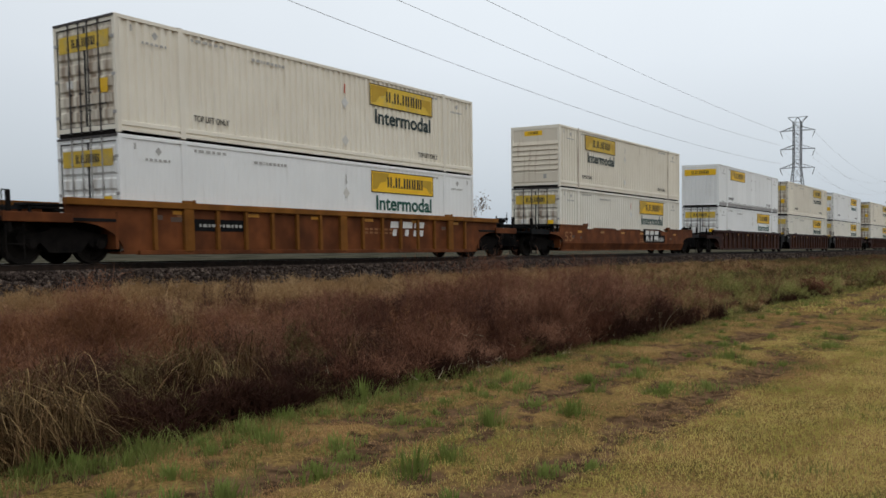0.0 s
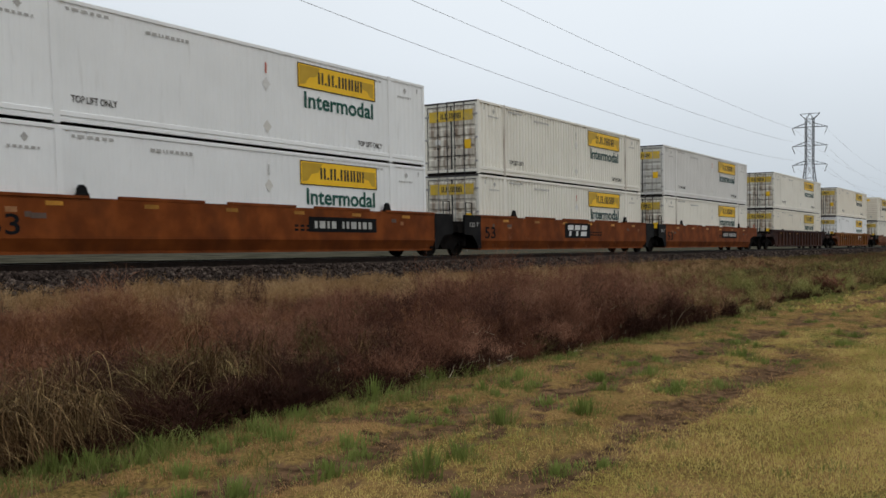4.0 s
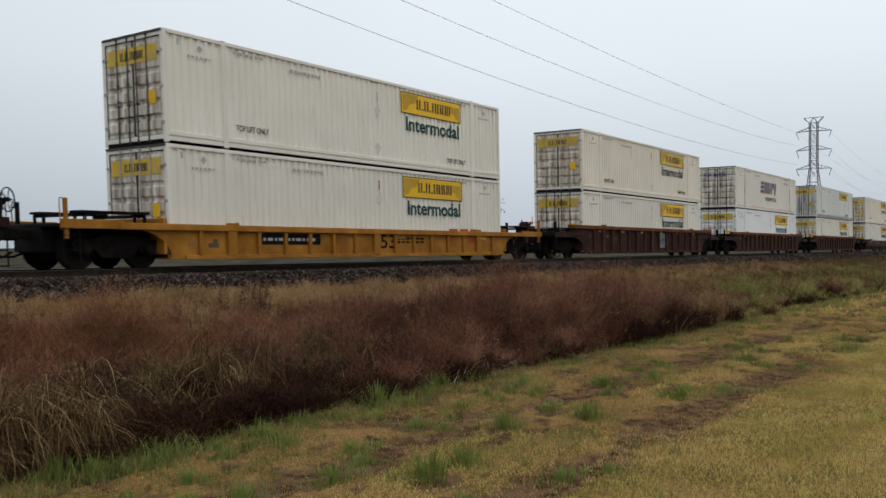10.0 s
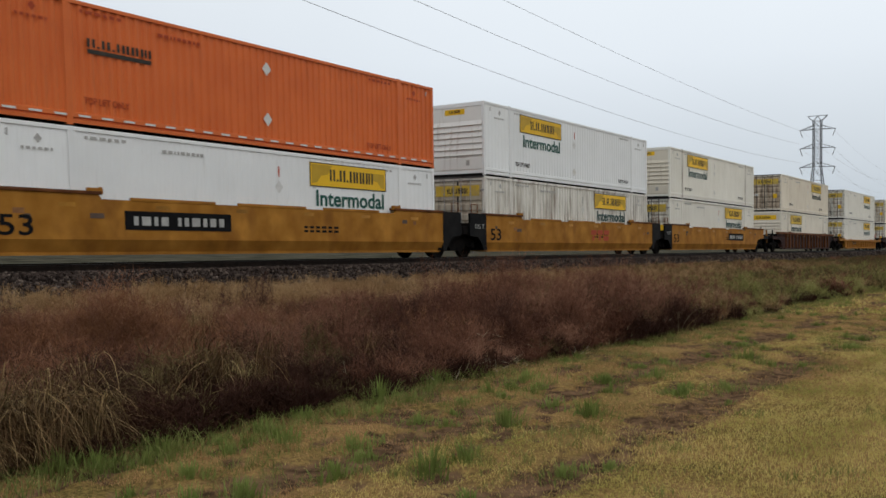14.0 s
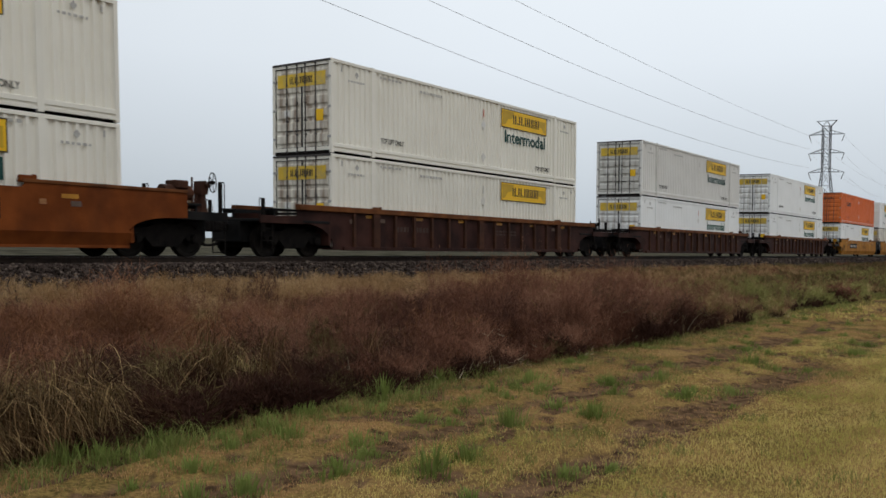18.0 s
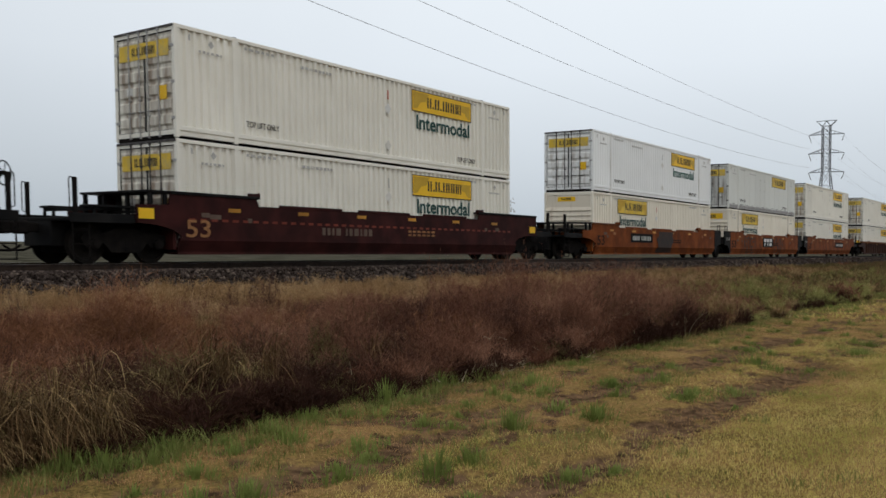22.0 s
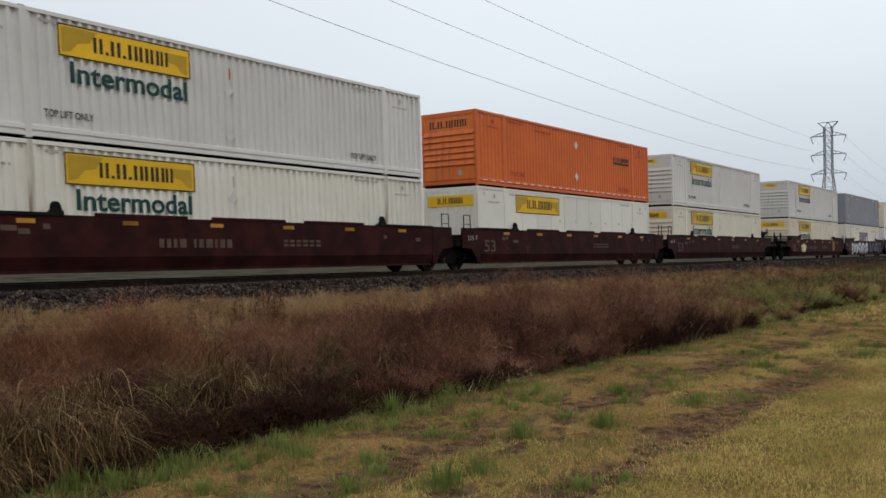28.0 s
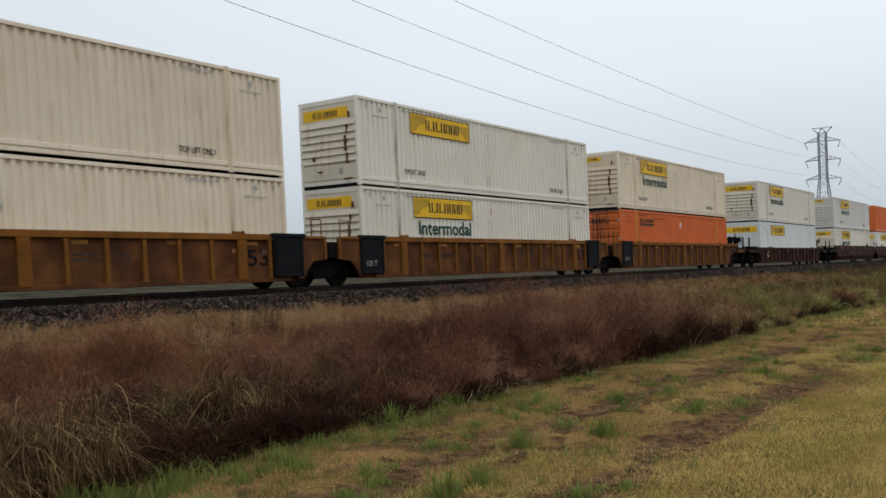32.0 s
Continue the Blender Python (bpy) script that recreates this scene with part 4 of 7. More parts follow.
def build_frame_side(bm):
    pts = ((-1.2, 0.62), (-1.15, 0.72), (-0.55, 0.76), (-0.3, 0.86), (0.3, 0.86), (0.55, 0.76), (1.15, 0.72), (1.2, 0.62), (1.08, 0.40), (0.72, 0.40),
           (0.62, 0.52), (0.4, 0.28), (-0.4, 0.28), (-0.62, 0.52), (-0.72, 0.40), (-1.08, 0.40))
    slab(bm, pts, -0.08, 0.08)


def build_springs(bm):
    for x in (-0.2, 0.0, 0.2):
        rod(bm, (x, 0, 0.30), (x, 0, 0.62), 0.075, 8)
        for i in range(4):
            rod(bm, (x, 0, 0.33 + i * 0.08), (x, 0, 0.36 + i * 0.08), 0.092, 8)


def build_bearing(bm):
    rod(bm, (0, -0.14, 0), (0, 0.05, 0), 0.13, 10)
    rod(bm, (0, -0.17, 0), (0, -0.14, 0), 0.09, 8)


def build_bolster(bm):
    box(bm, -0.22, 0.22, -1.05, 1.05, 0.52, 0.82, 0.03)
    box(bm, -1.25, 1.25, -0.55, 0.55, 0.26, 0.78)
    for x in (-0.42, 0.42):
        box(bm, x - 0.05, x + 0.05, -0.9, 0.9, 0.36, 0.5)
    rod(bm, (0, 0, 0.8), (0, 0, 1.05), 0.25, 12)


def bogie(car, x):
    b = part("bogie", "bolster", build_bolster, M_DARK, car, pose(x, 0, 0))
    for s in (-1, 1):
        part("side_frame", "bogie_side", build_frame_side, M_DARK, b, pose(0, s * 1.0, 0))
        part("spring_nest", "tiny_springs", build_springs, M_DARK, b, pose(0, s * 1.0, 0))
        for a in (-0.89, 0.89):
            part("bearing", "bearing", build_bearing, M_DARK, b, pose(a, s * 1.06, WHEEL_R, 0, 0, 0 if s < 0 else 180))
    for a in (-1, 1):
        WHEELSETS[a].append(part("wheelset", "wheelset", build_wheelset, M_WHEEL, b, pose(a * 0.89, 0, WHEEL_R)))


def side_outline(top, up, lx, rx, low=0.25, step=0.0):
    """The side plate's outline: deep well in the middle, arched over the bogies. lx, rx: ends; True where a shared bogie sits. step: how far the rear end lies lower."""
    (xl, jl), (xr, jr) = lx, rx
    arch = [(9.3 - 1.2 * math.cos(a), low + (1.0 - low) * math.sin(a)) for a in (0.0, 0.22, 0.45, 0.7, 0.95, 1.2, 1.4)]
    pts = [(-7.75, low), (7.75, low)]
    pts += [(xr - 0.1, low + 0.02), (xr, low + 0.14)] if jr else arch + [(xr, 1.02)]
    pts.append((xr, up))
    if up > top:
        pts += [(5.6, up), (5.5, top), (-5.5, top), (-5.6, up)]
    if jl:
        pts += [(xl, up), (xl, low + 0.14), (xl + 0.1, low + 0.02)]
    else:
        pts += ([(-8.45, up), (-8.52, up - step), (xl, up - step - 0.03)] if step else [(xl, up)]) + [(xl, 1.02)] + [(-x, z) for x, z in arch[::-1]]
    return pts


def build_wheel_ring(bm):
    torus(bm, 0.27, 0.016)
    for i in range(5):
        a = 1.2566 * i
        rod(bm, (0, 0, 0), (0.27 * math.cos(a), 0, 0.27 * math.sin(a)), 0.012, 6)
    rod(bm, (0, -0.05, 0), (0, 0.12, 0), 0.05, 8)


def build_coupler(bm):
    box(bm, -0.3, 0.85, -0.09, 0.09, -0.11, 0.11, 0.02)
    box(bm, 0.85, 1.16, -0.19, 0.17, -0.16, 0.16, 0.05)
    box(bm, 1.1, 1.24, -0.2, -0.03, -0.14, 0.14, 0.04)


def build_hose(bm):
    pts = [(0.0, 0.0), (0.25, -0.18), (0.55, -0.3), (0.85, -0.3), (1.05, -0.18)]
    for a, b in zip(pts, pts[1:]):
        rod(bm, (a[0], 0, a[1]), (b[0], 0, b[1]), 0.03, 6)


def build_ladder(bm):
    for x in (0.0, 0.42):
        rod(bm, (x, 0, -0.3), (x, 0, 0.75), 0.02, 6)
    for z in (-0.28, 0.06, 0.4, 0.74):
        rod(bm, (0, 0, z), (0.42, 0, z), 0.014, 6)


def build_handrail(bm):
    """A stake post with a thin grab rod bent beside it."""
    box(bm, -0.05, 0.05, -0.04, 0.04, -0.1, 0.84, 0.012)
    pts = ((0.03, 0.82), (0.12, 0.84), (0.14, 0.78), (0.14, 0.12), (0.05, 0.08))
    for p, q in zip(pts, pts[1:]):
        rod(bm, (p[0], 0, p[1]), (q[0], 0, q[1]), 0.014, 6)


def build_stand(bm):
    box(bm, -0.09, 0.09, -0.16, 0.16, 0.0, 0.66, 0.02)
    slab(bm, ((-0.12, 0.6), (0.1, 0.6), (0.16, 0.84), (0.06, 0.98), (-0.1, 0.96)), -0.2, 0.12)
    rod(bm, (0.06, -0.3, 0.86), (0.06, 0.24, 0.86), 0.07, 10)
    rod(bm, (-0.3, 0.0, 0.1), (-0.05, 0.0, 0.7), 0.03, 6)
    rod(bm, (-0.34, -0.1, 0.0), (-0.34, -0.1, 1.05), 0.03, 6)
    box(bm, -0.2, 0.2, -0.1, 0.1, 0.05, 0.2, 0.02)


def build_valve(bm):
    rod(bm, (-0.5, 0, 0.1), (0.4, 0, 0.1), 0.2, 12)
    box(bm, -0.2, 0.2, -0.25, 0.25, 0.2, 0.42, 0.03)
    rod(bm, (0.55, 0.1, -0.1), (0.55, 0.1, 0.3), 0.05, 6)


def build_deck(x0, x1):
    def go(bm):
        lo, hi = min(x0, x1), max(x0, x1)
        box(bm, lo, hi, -1.42, 1.42, 1.02, 1.10, 0.01)
        box(bm, lo, hi, -0.6, 0.6, 0.42, 1.02, 0.02)
    return go


def build_walkway(d):
    """A raised crossover board on short legs."""
    def go(bm):
        lo, hi = min(d * 8.6, d * 10.5), max(d * 8.6, d * 10.5)
        box(bm, lo, hi, -1.25, -0.75, 1.36, 1.42, 0.01)
        box(bm, lo, hi, 0.5, 1.0, 1.36, 1.42, 0.01)
        for x in (lo + 0.1, hi - 0.15):
            box(bm, x, x + 0.06, -1.2, 1.0, 1.28, 1.36)
            for y in (-1.2, -0.8, 0.55, 0.95):
                box(bm, x, x + 0.06, y, y + 0.06, 1.1, 1.3)
    return go


def build_shelf(d, up):
    """The plate over the well's end on upright brackets."""
    def go(bm):
        lo, hi = sorted((d * 8.2, d * 9.1))
        box(bm, lo, hi, -1.47, 1.47, up - 0.01, up + 0.05, 0.01)
        for x in (d * 8.55, d * 8.98):
            for y in (-1.44, -0.5, 0.5, 1.36):
                box(bm, x - 0.05, x + 0.05, y, y + 0.08, 1.08, up)
    return go


def build_end_wall(bm):
    box(bm, -0.05, 0.05, -1.4, 1.4, 0.36, 1.28, 0.01)
    for y in (-1.0, -0.35, 0.35, 1.0):
        box(bm, -0.13, -0.05, y - 0.05, y + 0.05, 0.4, 1.2)


def build_well_floor(bm):
    for s in (-1, 1):
        box(bm, -8.2, 8.2, s * 1.2 - 0.2, s * 1.2 + 0.2, 0.235, 0.30)
    for i in range(9):
        x = -7.6 + i * 1.9
        box(bm, x - 0.12, x + 0.12, -1.4, 1.4, 0.24, 0.31)


def build_low_guide(bm):
    box(bm, -0.2, 0.2, -0.07, 0.05, 0.0, 0.15, 0.02)
    box(bm, 0.06, 0.16, -0.085, -0.07, 0.03, 0.17, 0.01)


def build_guide(bm):
    box(bm, -0.17, 0.17, -0.06, 0.05, 0.0, 0.13, 0.02)
    slab(bm, ((-0.13, 0.1), (0.13, 0.1), (0.1, 0.26), (0.03, 0.32), (-0.06, 0.32), (-0.12, 0.24)), -0.05, 0.03)


# side heights over the rail, in the middle and over the ends, where they differ from the usual
HEIGHTS = {-1: (1.3, 1.42), 5: (1.22, 1.34), 9: (1.03, 1.03), 27: (1.24, 1.24), 11: (1.55, 1.68), 12: (1.55, 1.68), 13: (1.55, 1.68), 17: (1.55, 1.68), 18: (1.55, 1.68),
           19: (1.55, 1.68), 20: (1.57, 1.79), 21: (1.57, 1.79), 22: (1.57, 1.79), 23: (1.57, 1.79)}


def well_car(k, kind, color, marks=""):
    """One unit. kind: 'ribbed' or 'smooth'; joined to its neighbours by a shared bogie where JOINT says so."""
    jl, jr = JOINT.get(k, False), JOINT.get(k - 1, False)   # rear (towards -x) and front
    body, edge = STEEL[color], STEEL[{"brown": "brown", "maroon": "maroon"}.get(color, color)]
    if "rusty_edge" in marks:
        edge = STEEL["edge"]
    if color in ("umber", "rust") and kind == "ribbed":
        edge = STEEL["ochre"]
    hue = {"brown": "dark brown", "maroon": "dark red-brown", "orange": "faded orange", "rust": "rusty orange-brown", "yellow": "golden yellow", "ochre": "ochre", "umber": "brown with ochre posts"}[color]
    style = "ribbed-sided" if kind == "ribbed" else "smooth-sided"
    c = thing("well_car", pose(S[k] + HL, MID, RAIL), f"{hue} {style} double-stack well car rolling on the rails", "rail car", "well cars of the train")
    xl, xr = (-8.3 if jl else -9.45 if kind == "smooth" else -9.65), (8.3 if jr else 9.85 if kind == "smooth" else 9.65)
    tag = f"{int(jl)}{int(jr)}"
    cl, cr = (-8.45 if kind == "smooth" and not jl else xl), xr   # ends of the full-height side
    top, up = HEIGHTS.get(k, (1.46, 1.46) if kind == "ribbed" else (1.55, 1.55))
    tag += f"_{top}_{up}"
    for s in (-1, 1):
        y0, y1 = sorted((s * (CAR_Y - 0.05), s * CAR_Y)) if kind == "smooth" else sorted((s * (CAR_Y - 0.14), s * (CAR_Y - 0.10)))
        part("side_plate", f"side_{kind}_{tag}_{s}", (lambda y0, y1: lambda bm: slab(bm, side_outline(top, up, (xl, jl), (xr, jr), 0.58 if kind == "smooth" else 0.25, 0.3 if kind == "smooth" else 0.0), y0, y1))(y0, y1), body, c)
        if kind == "ribbed":
            y0, y1 = sorted((s * (CAR_Y - 0.2), s * (CAR_Y + 0.02)))
            part("top_chord", f"chord_{tag}_{s}", (lambda y0, y1: lambda bm: box(bm, cl, cr, y0, y1, top - 0.06, top + 0.11, 0.015))(y0, y1), edge, c)
            y0, y1 = sorted((s * (CAR_Y - 0.2), s * (CAR_Y - 0.02)))
            part("bottom_sill", f"sill_{s}", (lambda y0, y1: lambda bm: box(bm, -7.7, 7.7, y0, y1, 0.22, 0.34, 0.012))(y0, y1), body, c)
            pitch = 1.03
            for i in (-7, -5, -4, -3, -2, -1, 1, 2, 3, 4, 5, 7):
                part("side_post", f"side_post_{top}", lambda bm: box(bm, -0.055, 0.055, -0.05, 0.05, 0.33, top - 0.01, 0.008), edge if color in ("umber", "ochre", "yellow", "rust") or k == 10 else STEEL["worn"], c, pose(i * pitch, s * (CAR_Y - 0.055), 0))
            for x in (-6.15, 0.03, 6.18):
                part("heavy_post", f"heavy_post_{top}", lambda bm: box(bm, -0.16, 0.16, -0.07, 0.07, 0.3, top + 0.02, 0.015), edge if color in ("umber", "ochre", "yellow", "rust") or k == 10 else STEEL["worn"], c, pose(x, s * (CAR_Y - 0.06), 0))
        else:
            y0, y1 = sorted((s * (CAR_Y - 0.24), s * (CAR_Y + 0.035)))
            for a, b in ((cl, -5.5), (5.5, cr)):
                part("top_lip", f"lip_{tag}_{s}_{a}", (lambda a, b, y0, y1: lambda bm: box(bm, a, b, y0, y1, up - 0.03, up + 0.05, 0.01))(a, b, y0, y1), STEEL["black"] if color in ("brown", "maroon") else STEEL["edge"] if up > top else body, c)
            if s < 0:
                for x in (-4.7, -1.3, 2.1):
                    part("coaming", f"coaming_{top}", lambda bm: box(bm, 0, 2.6, -CAR_Y - 0.012, -CAR_Y + 0.08, top - 0.02, top + 0.07, 0.012), body, c, pose(x, 0, 0))
            part("low_fold", f"fold_{tag}_{s}", (lambda s: lambda bm: bar_of(bm, [(s * (CAR_Y + 0.015), 0.66), (s * (CAR_Y + 0.015), 0.60), (s * (CAR_Y - 0.15), 0.24), (s * (CAR_Y - 0.2), 0.24), (s * (CAR_Y - 0.06), 0.66)], -8.3 if jl else -8.2, 8.3 if jr else 8.2))(s), body, c)
        for x in ((-5.65, 5.65) if kind == "smooth" else (-6.1, 6.1)):
            part("guide", "guide_tall" if kind == "smooth" and up == top else "guide_low", build_guide if kind == "smooth" and up == top else build_low_guide, STEEL["black"] if kind == "smooth" and up == top else edge, c, pose(x, s * (CAR_Y - 0.06), (top + 0.02) if kind == "ribbed" else up - 0.02, 0, 0, 0 if s < 0 else 180))
    part("well_floor", "well_floor", build_well_floor, body, c)
    for x, j, d in ((xl, jl, -1), (xr, jr, 1)):
        if j:
            for s in (-1, 1):
                y0, y1 = sorted((s * (CAR_Y + 0.012), s * (CAR_Y - 0.06)))
                p = part("end_panel", f"joint_panel_{kind}_{d}_{s}_{up}", (lambda y0, y1, d: lambda bm: slab(bm, [(d * px, pz) for px, pz in ((8.3, 0.3), (8.5, 0.3), (8.64, 0.55), (8.9, 0.8), (9.45, 0.84), (9.45, up + 0.02), (8.3, up + 0.02))], y0, y1))(y0, y1, d), body if color in ("maroon", "umber") else STEEL["black"], c, label="end panel at the joint")
                if color == "umber":
                    part("joint_box", f"joint_box_{up}", lambda bm: [box(bm, -0.58, 0.58, -0.05, 0.02, 0.36, up + 0.10, 0.012), box(bm, -0.66, 0.66, -0.085, 0.03, up + 0.03, up + 0.14, 0.012), box(bm, -0.52, -0.46, -0.075, 0.0, 0.4, up, 0.006), box(bm, 0.46, 0.52, -0.075, 0.0, 0.4, up, 0.006)], M_NAVYBLACK, c, pose(d * 7.88, s * (CAR_Y + 0.012), 0, 0, 0, 0 if s < 0 else 180), "navy-black box beside the joint")
                    part("arch_rim", f"arch_rim_{d}_{up}", (lambda d: lambda bm: [box(bm, -0.05, 0.05, -0.04, 0.0, 0.84, up + 0.04, 0.008), box(bm, min(0, -d * 0.95), max(0, -d * 0.95), -0.05, 0.02, up + 0.0, up + 0.08, 0.008)])(d if s < 0 else -d), STEEL["ochre"], c, pose(d * 9.40, s * (CAR_Y + 0.014), 0, 0, 0, 0 if s < 0 else 180))
                if s < 0 and d < 0:
                    words("125 T", 0.62 if color != "umber" else 0.5, 0.17, M_FADE, c, x - 0.78 if color != "umber" else -8.2, -CAR_Y - (0.014 if color != "umber" else 0.066), 1.12 if color != "umber" else 0.62, name="stencil")
            part("joint_casting", f"joint_{d}_{color}", (lambda d, high: lambda bm: [box(bm, min(d * 8.3, d * 9.75), max(d * 8.3, d * 9.75), -0.5, 0.5, 0.5, 1.0, 0.03), box(bm, min(d * 8.3, d * 9.72), max(d * 8.3, d * 9.72), -1.38, 1.38, 0.9, high), box(bm, min(d * 8.13, d * 8.3), max(d * 8.13, d * 8.3), -1.42, 1.42, 0.3, 1.36)])(d, 1.38 if color == "umber" else 1.22), M_DARK, c)
            part("ladder", "ladder", build_ladder, STEEL["black"] if color not in ("yellow", "umber") else STEEL["edge"], c, pose(d * 9.1 - 0.21, -CAR_Y + 0.02, 1.3))
        else:
            part("end_deck", f"deck_{d}", build_deck(d * 8.3, d * 11.15), STEEL["black"], c)
            part("end_bulkhead", "end_bulkhead", build_end_wall, body, c, pose(d * 8.28, 0, 0, 0, 0, 0 if d > 0 else 180))
            part("coupler", "coupler", build_coupler, M_DARK, c, pose(d * 10.55, 0, 0.86, 0, 0, 0 if d > 0 else 180))
            part("air_hose", "air_hose", build_hose, M_DARK, c, pose(d * 10.75, -0.35 * d, 0.62, 0, 0, 0 if d > 0 else 180))
            part("stake_post", "stake_post", build_handrail, edge if color == "yellow" else M_DARK, c, pose(d * 11.0, -1.4, 1.18 if k > 16 else 0.84, 0, 0, 0 if d > 0 else 180))
            part("stake_post", "stake_post", build_handrail, M_DARK, c, pose(d * 10.6, 1.36, 1.18 if k > 16 else 0.84, 0, 0, 0 if d > 0 else 180))
            part("step", "ladder", build_ladder, M_DARK, c, pose(d * 10.9 - 0.2, -1.43, 0.42))
            if (d > 0 and k != 20) or k == 27:
                part("brake_wheel", "brake_wheel", build_wheel_ring, M_RED if k in (2, 8, 9, 14) else M_DARK, c, pose(d * 11.15 + 0.08 + (0 if k > 16 else 0.28), -0.82, (2.03 if d > 0 else 1.82) - (0 if k > 16 else 0.42), 0, 0, 30))
                part("brake_stand", "brake_stand", build_stand, STEEL["worn"] if color in ("yellow", "orange") else M_DARK, c, pose(d * 11.05 + (0 if k > 16 else 0.28), -0.5, 1.1 if k > 16 else 0.68))
            if d > 0 and (color == "orange" or k in (7, 15)):
                part("air_reservoir", "reservoir", build_valve, STEEL["worn"], c, pose(10.3, -0.5, 1.62 if k > 16 else 1.36))
            part("walkway", f"walkway_{d}", build_walkway(d), STEEL["black"], c)
            if kind == "smooth" and d < 0:
                part("end_shelf", f"end_shelf_{d}_{up}", build_shelf(d, up), STEEL["black"], c)
            for s in (-1, 1):
                part("deck_sill", f"deck_sill_{d}_{s}", (lambda d, s: lambda bm: box(bm, min(d * 9.5, d * 11.18), max(d * 9.5, d * 11.18), s * 1.46 - 0.03, s * 1.46 + 0.025, 0.98, 1.2, 0.01))(d, s), STEEL["black"] if kind == "smooth" else body, c)
    # bogies: the shared one belongs to the unit behind it
    if not jl:
        bogie(c, -9.48)
    bogie(c, 9.78 if jr else 9.48)
    car_marks(c, k, kind, color, marks, top)
    return c


BOARDS = {0: (-6.0, 2.0), 9: (-5.2, 2.6), 13: (-4.9, 3.3), 19: (-4.2, 2.8)}
# sprayed loops on a car's side: where each begins and how wide it is
SCRAWL = {5: ((-5.6, 2.0), (-3.4, 1.8), (-0.6, 2.2), (1.9, 1.6)), 18: ((-5.5, 1.25), (-4.2, 1.3), (1.6, 1.2), (2.7, 1.3)), 21: ((-5.3, 2.7), (-1.7, 2.2), (0.9, 1.4))}
DISC = {21: -2.5, 23: 5.4, 26: 5.6}


def car_marks(c, k, kind, color, marks, top):
    """Stencils, boards, reflectors, patches and sprayed scrawl on the near side."""
    y = -CAR_Y - 0.001 if kind == "smooth" else -CAR_Y + 0.098
    yf = y - 0.006 if kind == "smooth" else y
    r = random.Random(k * 31 + 7)
    for i in range(6):
        x = -6.6 + i * 2.6
        part("reflector", "reflector", plate(0.42, 0.1, 0.006), M_AMBER, c, pose(x, y, (top - 0.2)))
    for i in range(5):
        x = -7.7 + r.random() * 1.9 if i < 3 else 5.6 + r.random() * 2.0
        w = 0.16 + 0.1 * (i % 3)
        part("stencil", f"patch_{i % 3}", plate(w, 0.12, 0.005), M_RUSTY if color not in ("brown", "maroon") and i % 2 else M_FAINT, c, pose(x, y - 0.0015 * i, top - 0.32 - 0.2 * r.random()))
    if k == 20:
        part("stencil", "tiny_dashes", lambda bm: [box(bm, -7.9 + i * 0.36, -7.7 + i * 0.36, -0.005, 0, 0, 0.07) for i in range(44)], M_DASH, c, pose(0, y, 1.1), "row of small red dashes")
        for x in (-9.4, 9.3):
            part("reflector", "reflector_square", plate(0.44, 0.26, 0.006), M_YELLOW, c, pose(x, y - 0.004, 1.12), "square amber marker")
    pale = color in ("brown", "maroon", "umber", "rust")
    ink = M_RUSTY if pale else M_BOARD
    if color == "maroon" and k not in (5, 20, 21, 22, 23):
        ink = M_FAINT
    if (kind == "smooth" and k != 5) or k in (9, 27, 29, 30):
        words("53", 0.78, 0.46, M_PALE if k == 27 else M_BOARD if k > 28 else ink, c, -8.0 if kind == "smooth" else 6.42 if k > 28 else -7.1 if k != 9 else 0.3, yf, 0.5 if k == 9 else 0.68, name="stencil", bold=0.01)
    if kind == "ribbed" and color in ("brown", "umber"):
        ink = M_DIM
        part("number", "number_faint", build_bars(1.75, 0.17, 10, 12), M_DIM if color == "brown" else M_SPRAYK, c, pose(-5.0, y, 0.86 if top > 1.3 else 0.62))
    part("stencil", "data_lines", build_bars(1.5, 0.07, 6, 5), ink, c, pose(1.2, y, 0.98 if top > 1.3 else 0.8))
    part("stencil", "data_lines", build_bars(1.5, 0.07, 6, 6), ink, c, pose(1.2, y, 0.86 if top > 1.3 else 0.68))
    if "board" in marks:
        x, w = BOARDS.get(k, (1.8, 3.2) if kind == "smooth" else (2.6, 2.3))
        h = 0.46 if kind == "smooth" else 0.32
        b = part("number_board", f"board_{w}_{h}", plate(w, h, 0.008), M_BOARD, c, pose(x, y, 0.84 if top > 1.3 else 0.62), "black board with white number")
        part("number", f"number_bars_{w}_{h}", build_bars(w - 0.5, h - 0.24, 10, 8), M_FADE, b, pose(0.25, -0.008, 0.11))
    if "plainno" in marks:
        part("number", "number_plain", build_bars(2.3, 0.22, 10, 9), M_FAINT, c, pose(-3.0, y, 0.82))
    if "brand" in marks:
        red = color == "yellow"
        bx0 = {0: 2.3, -1: 1.7}.get(k, -1.2)
        b = c if red or k == 0 else part("brand_board", "brand_board", plate(2.6, 0.68, 0.008), M_BOARD, c, pose(bx0, y, 0.74), "black board with white blocks")
        spans = ((0.0, 0.27, 0.55, 1.0), (0.09, 0.19, 0.0, 0.45), (0.34, 0.61, 0.55, 1.0), (0.43, 0.53, 0.0, 0.45), (0.68, 0.96, 0.58, 1.0), (0.68, 0.96, 0.0, 0.42))
        part("brand_mark", "brand_blocks", build_slant(2.05, 0.5, spans), M_BRICK if red else M_PALE, b, pose(bx0 + 0.2, y, 0.8) if k == 0 else pose(0.2, -0.009, 0.09) if not red else pose(0.8 if kind == "smooth" else 4.2, y, 0.72))
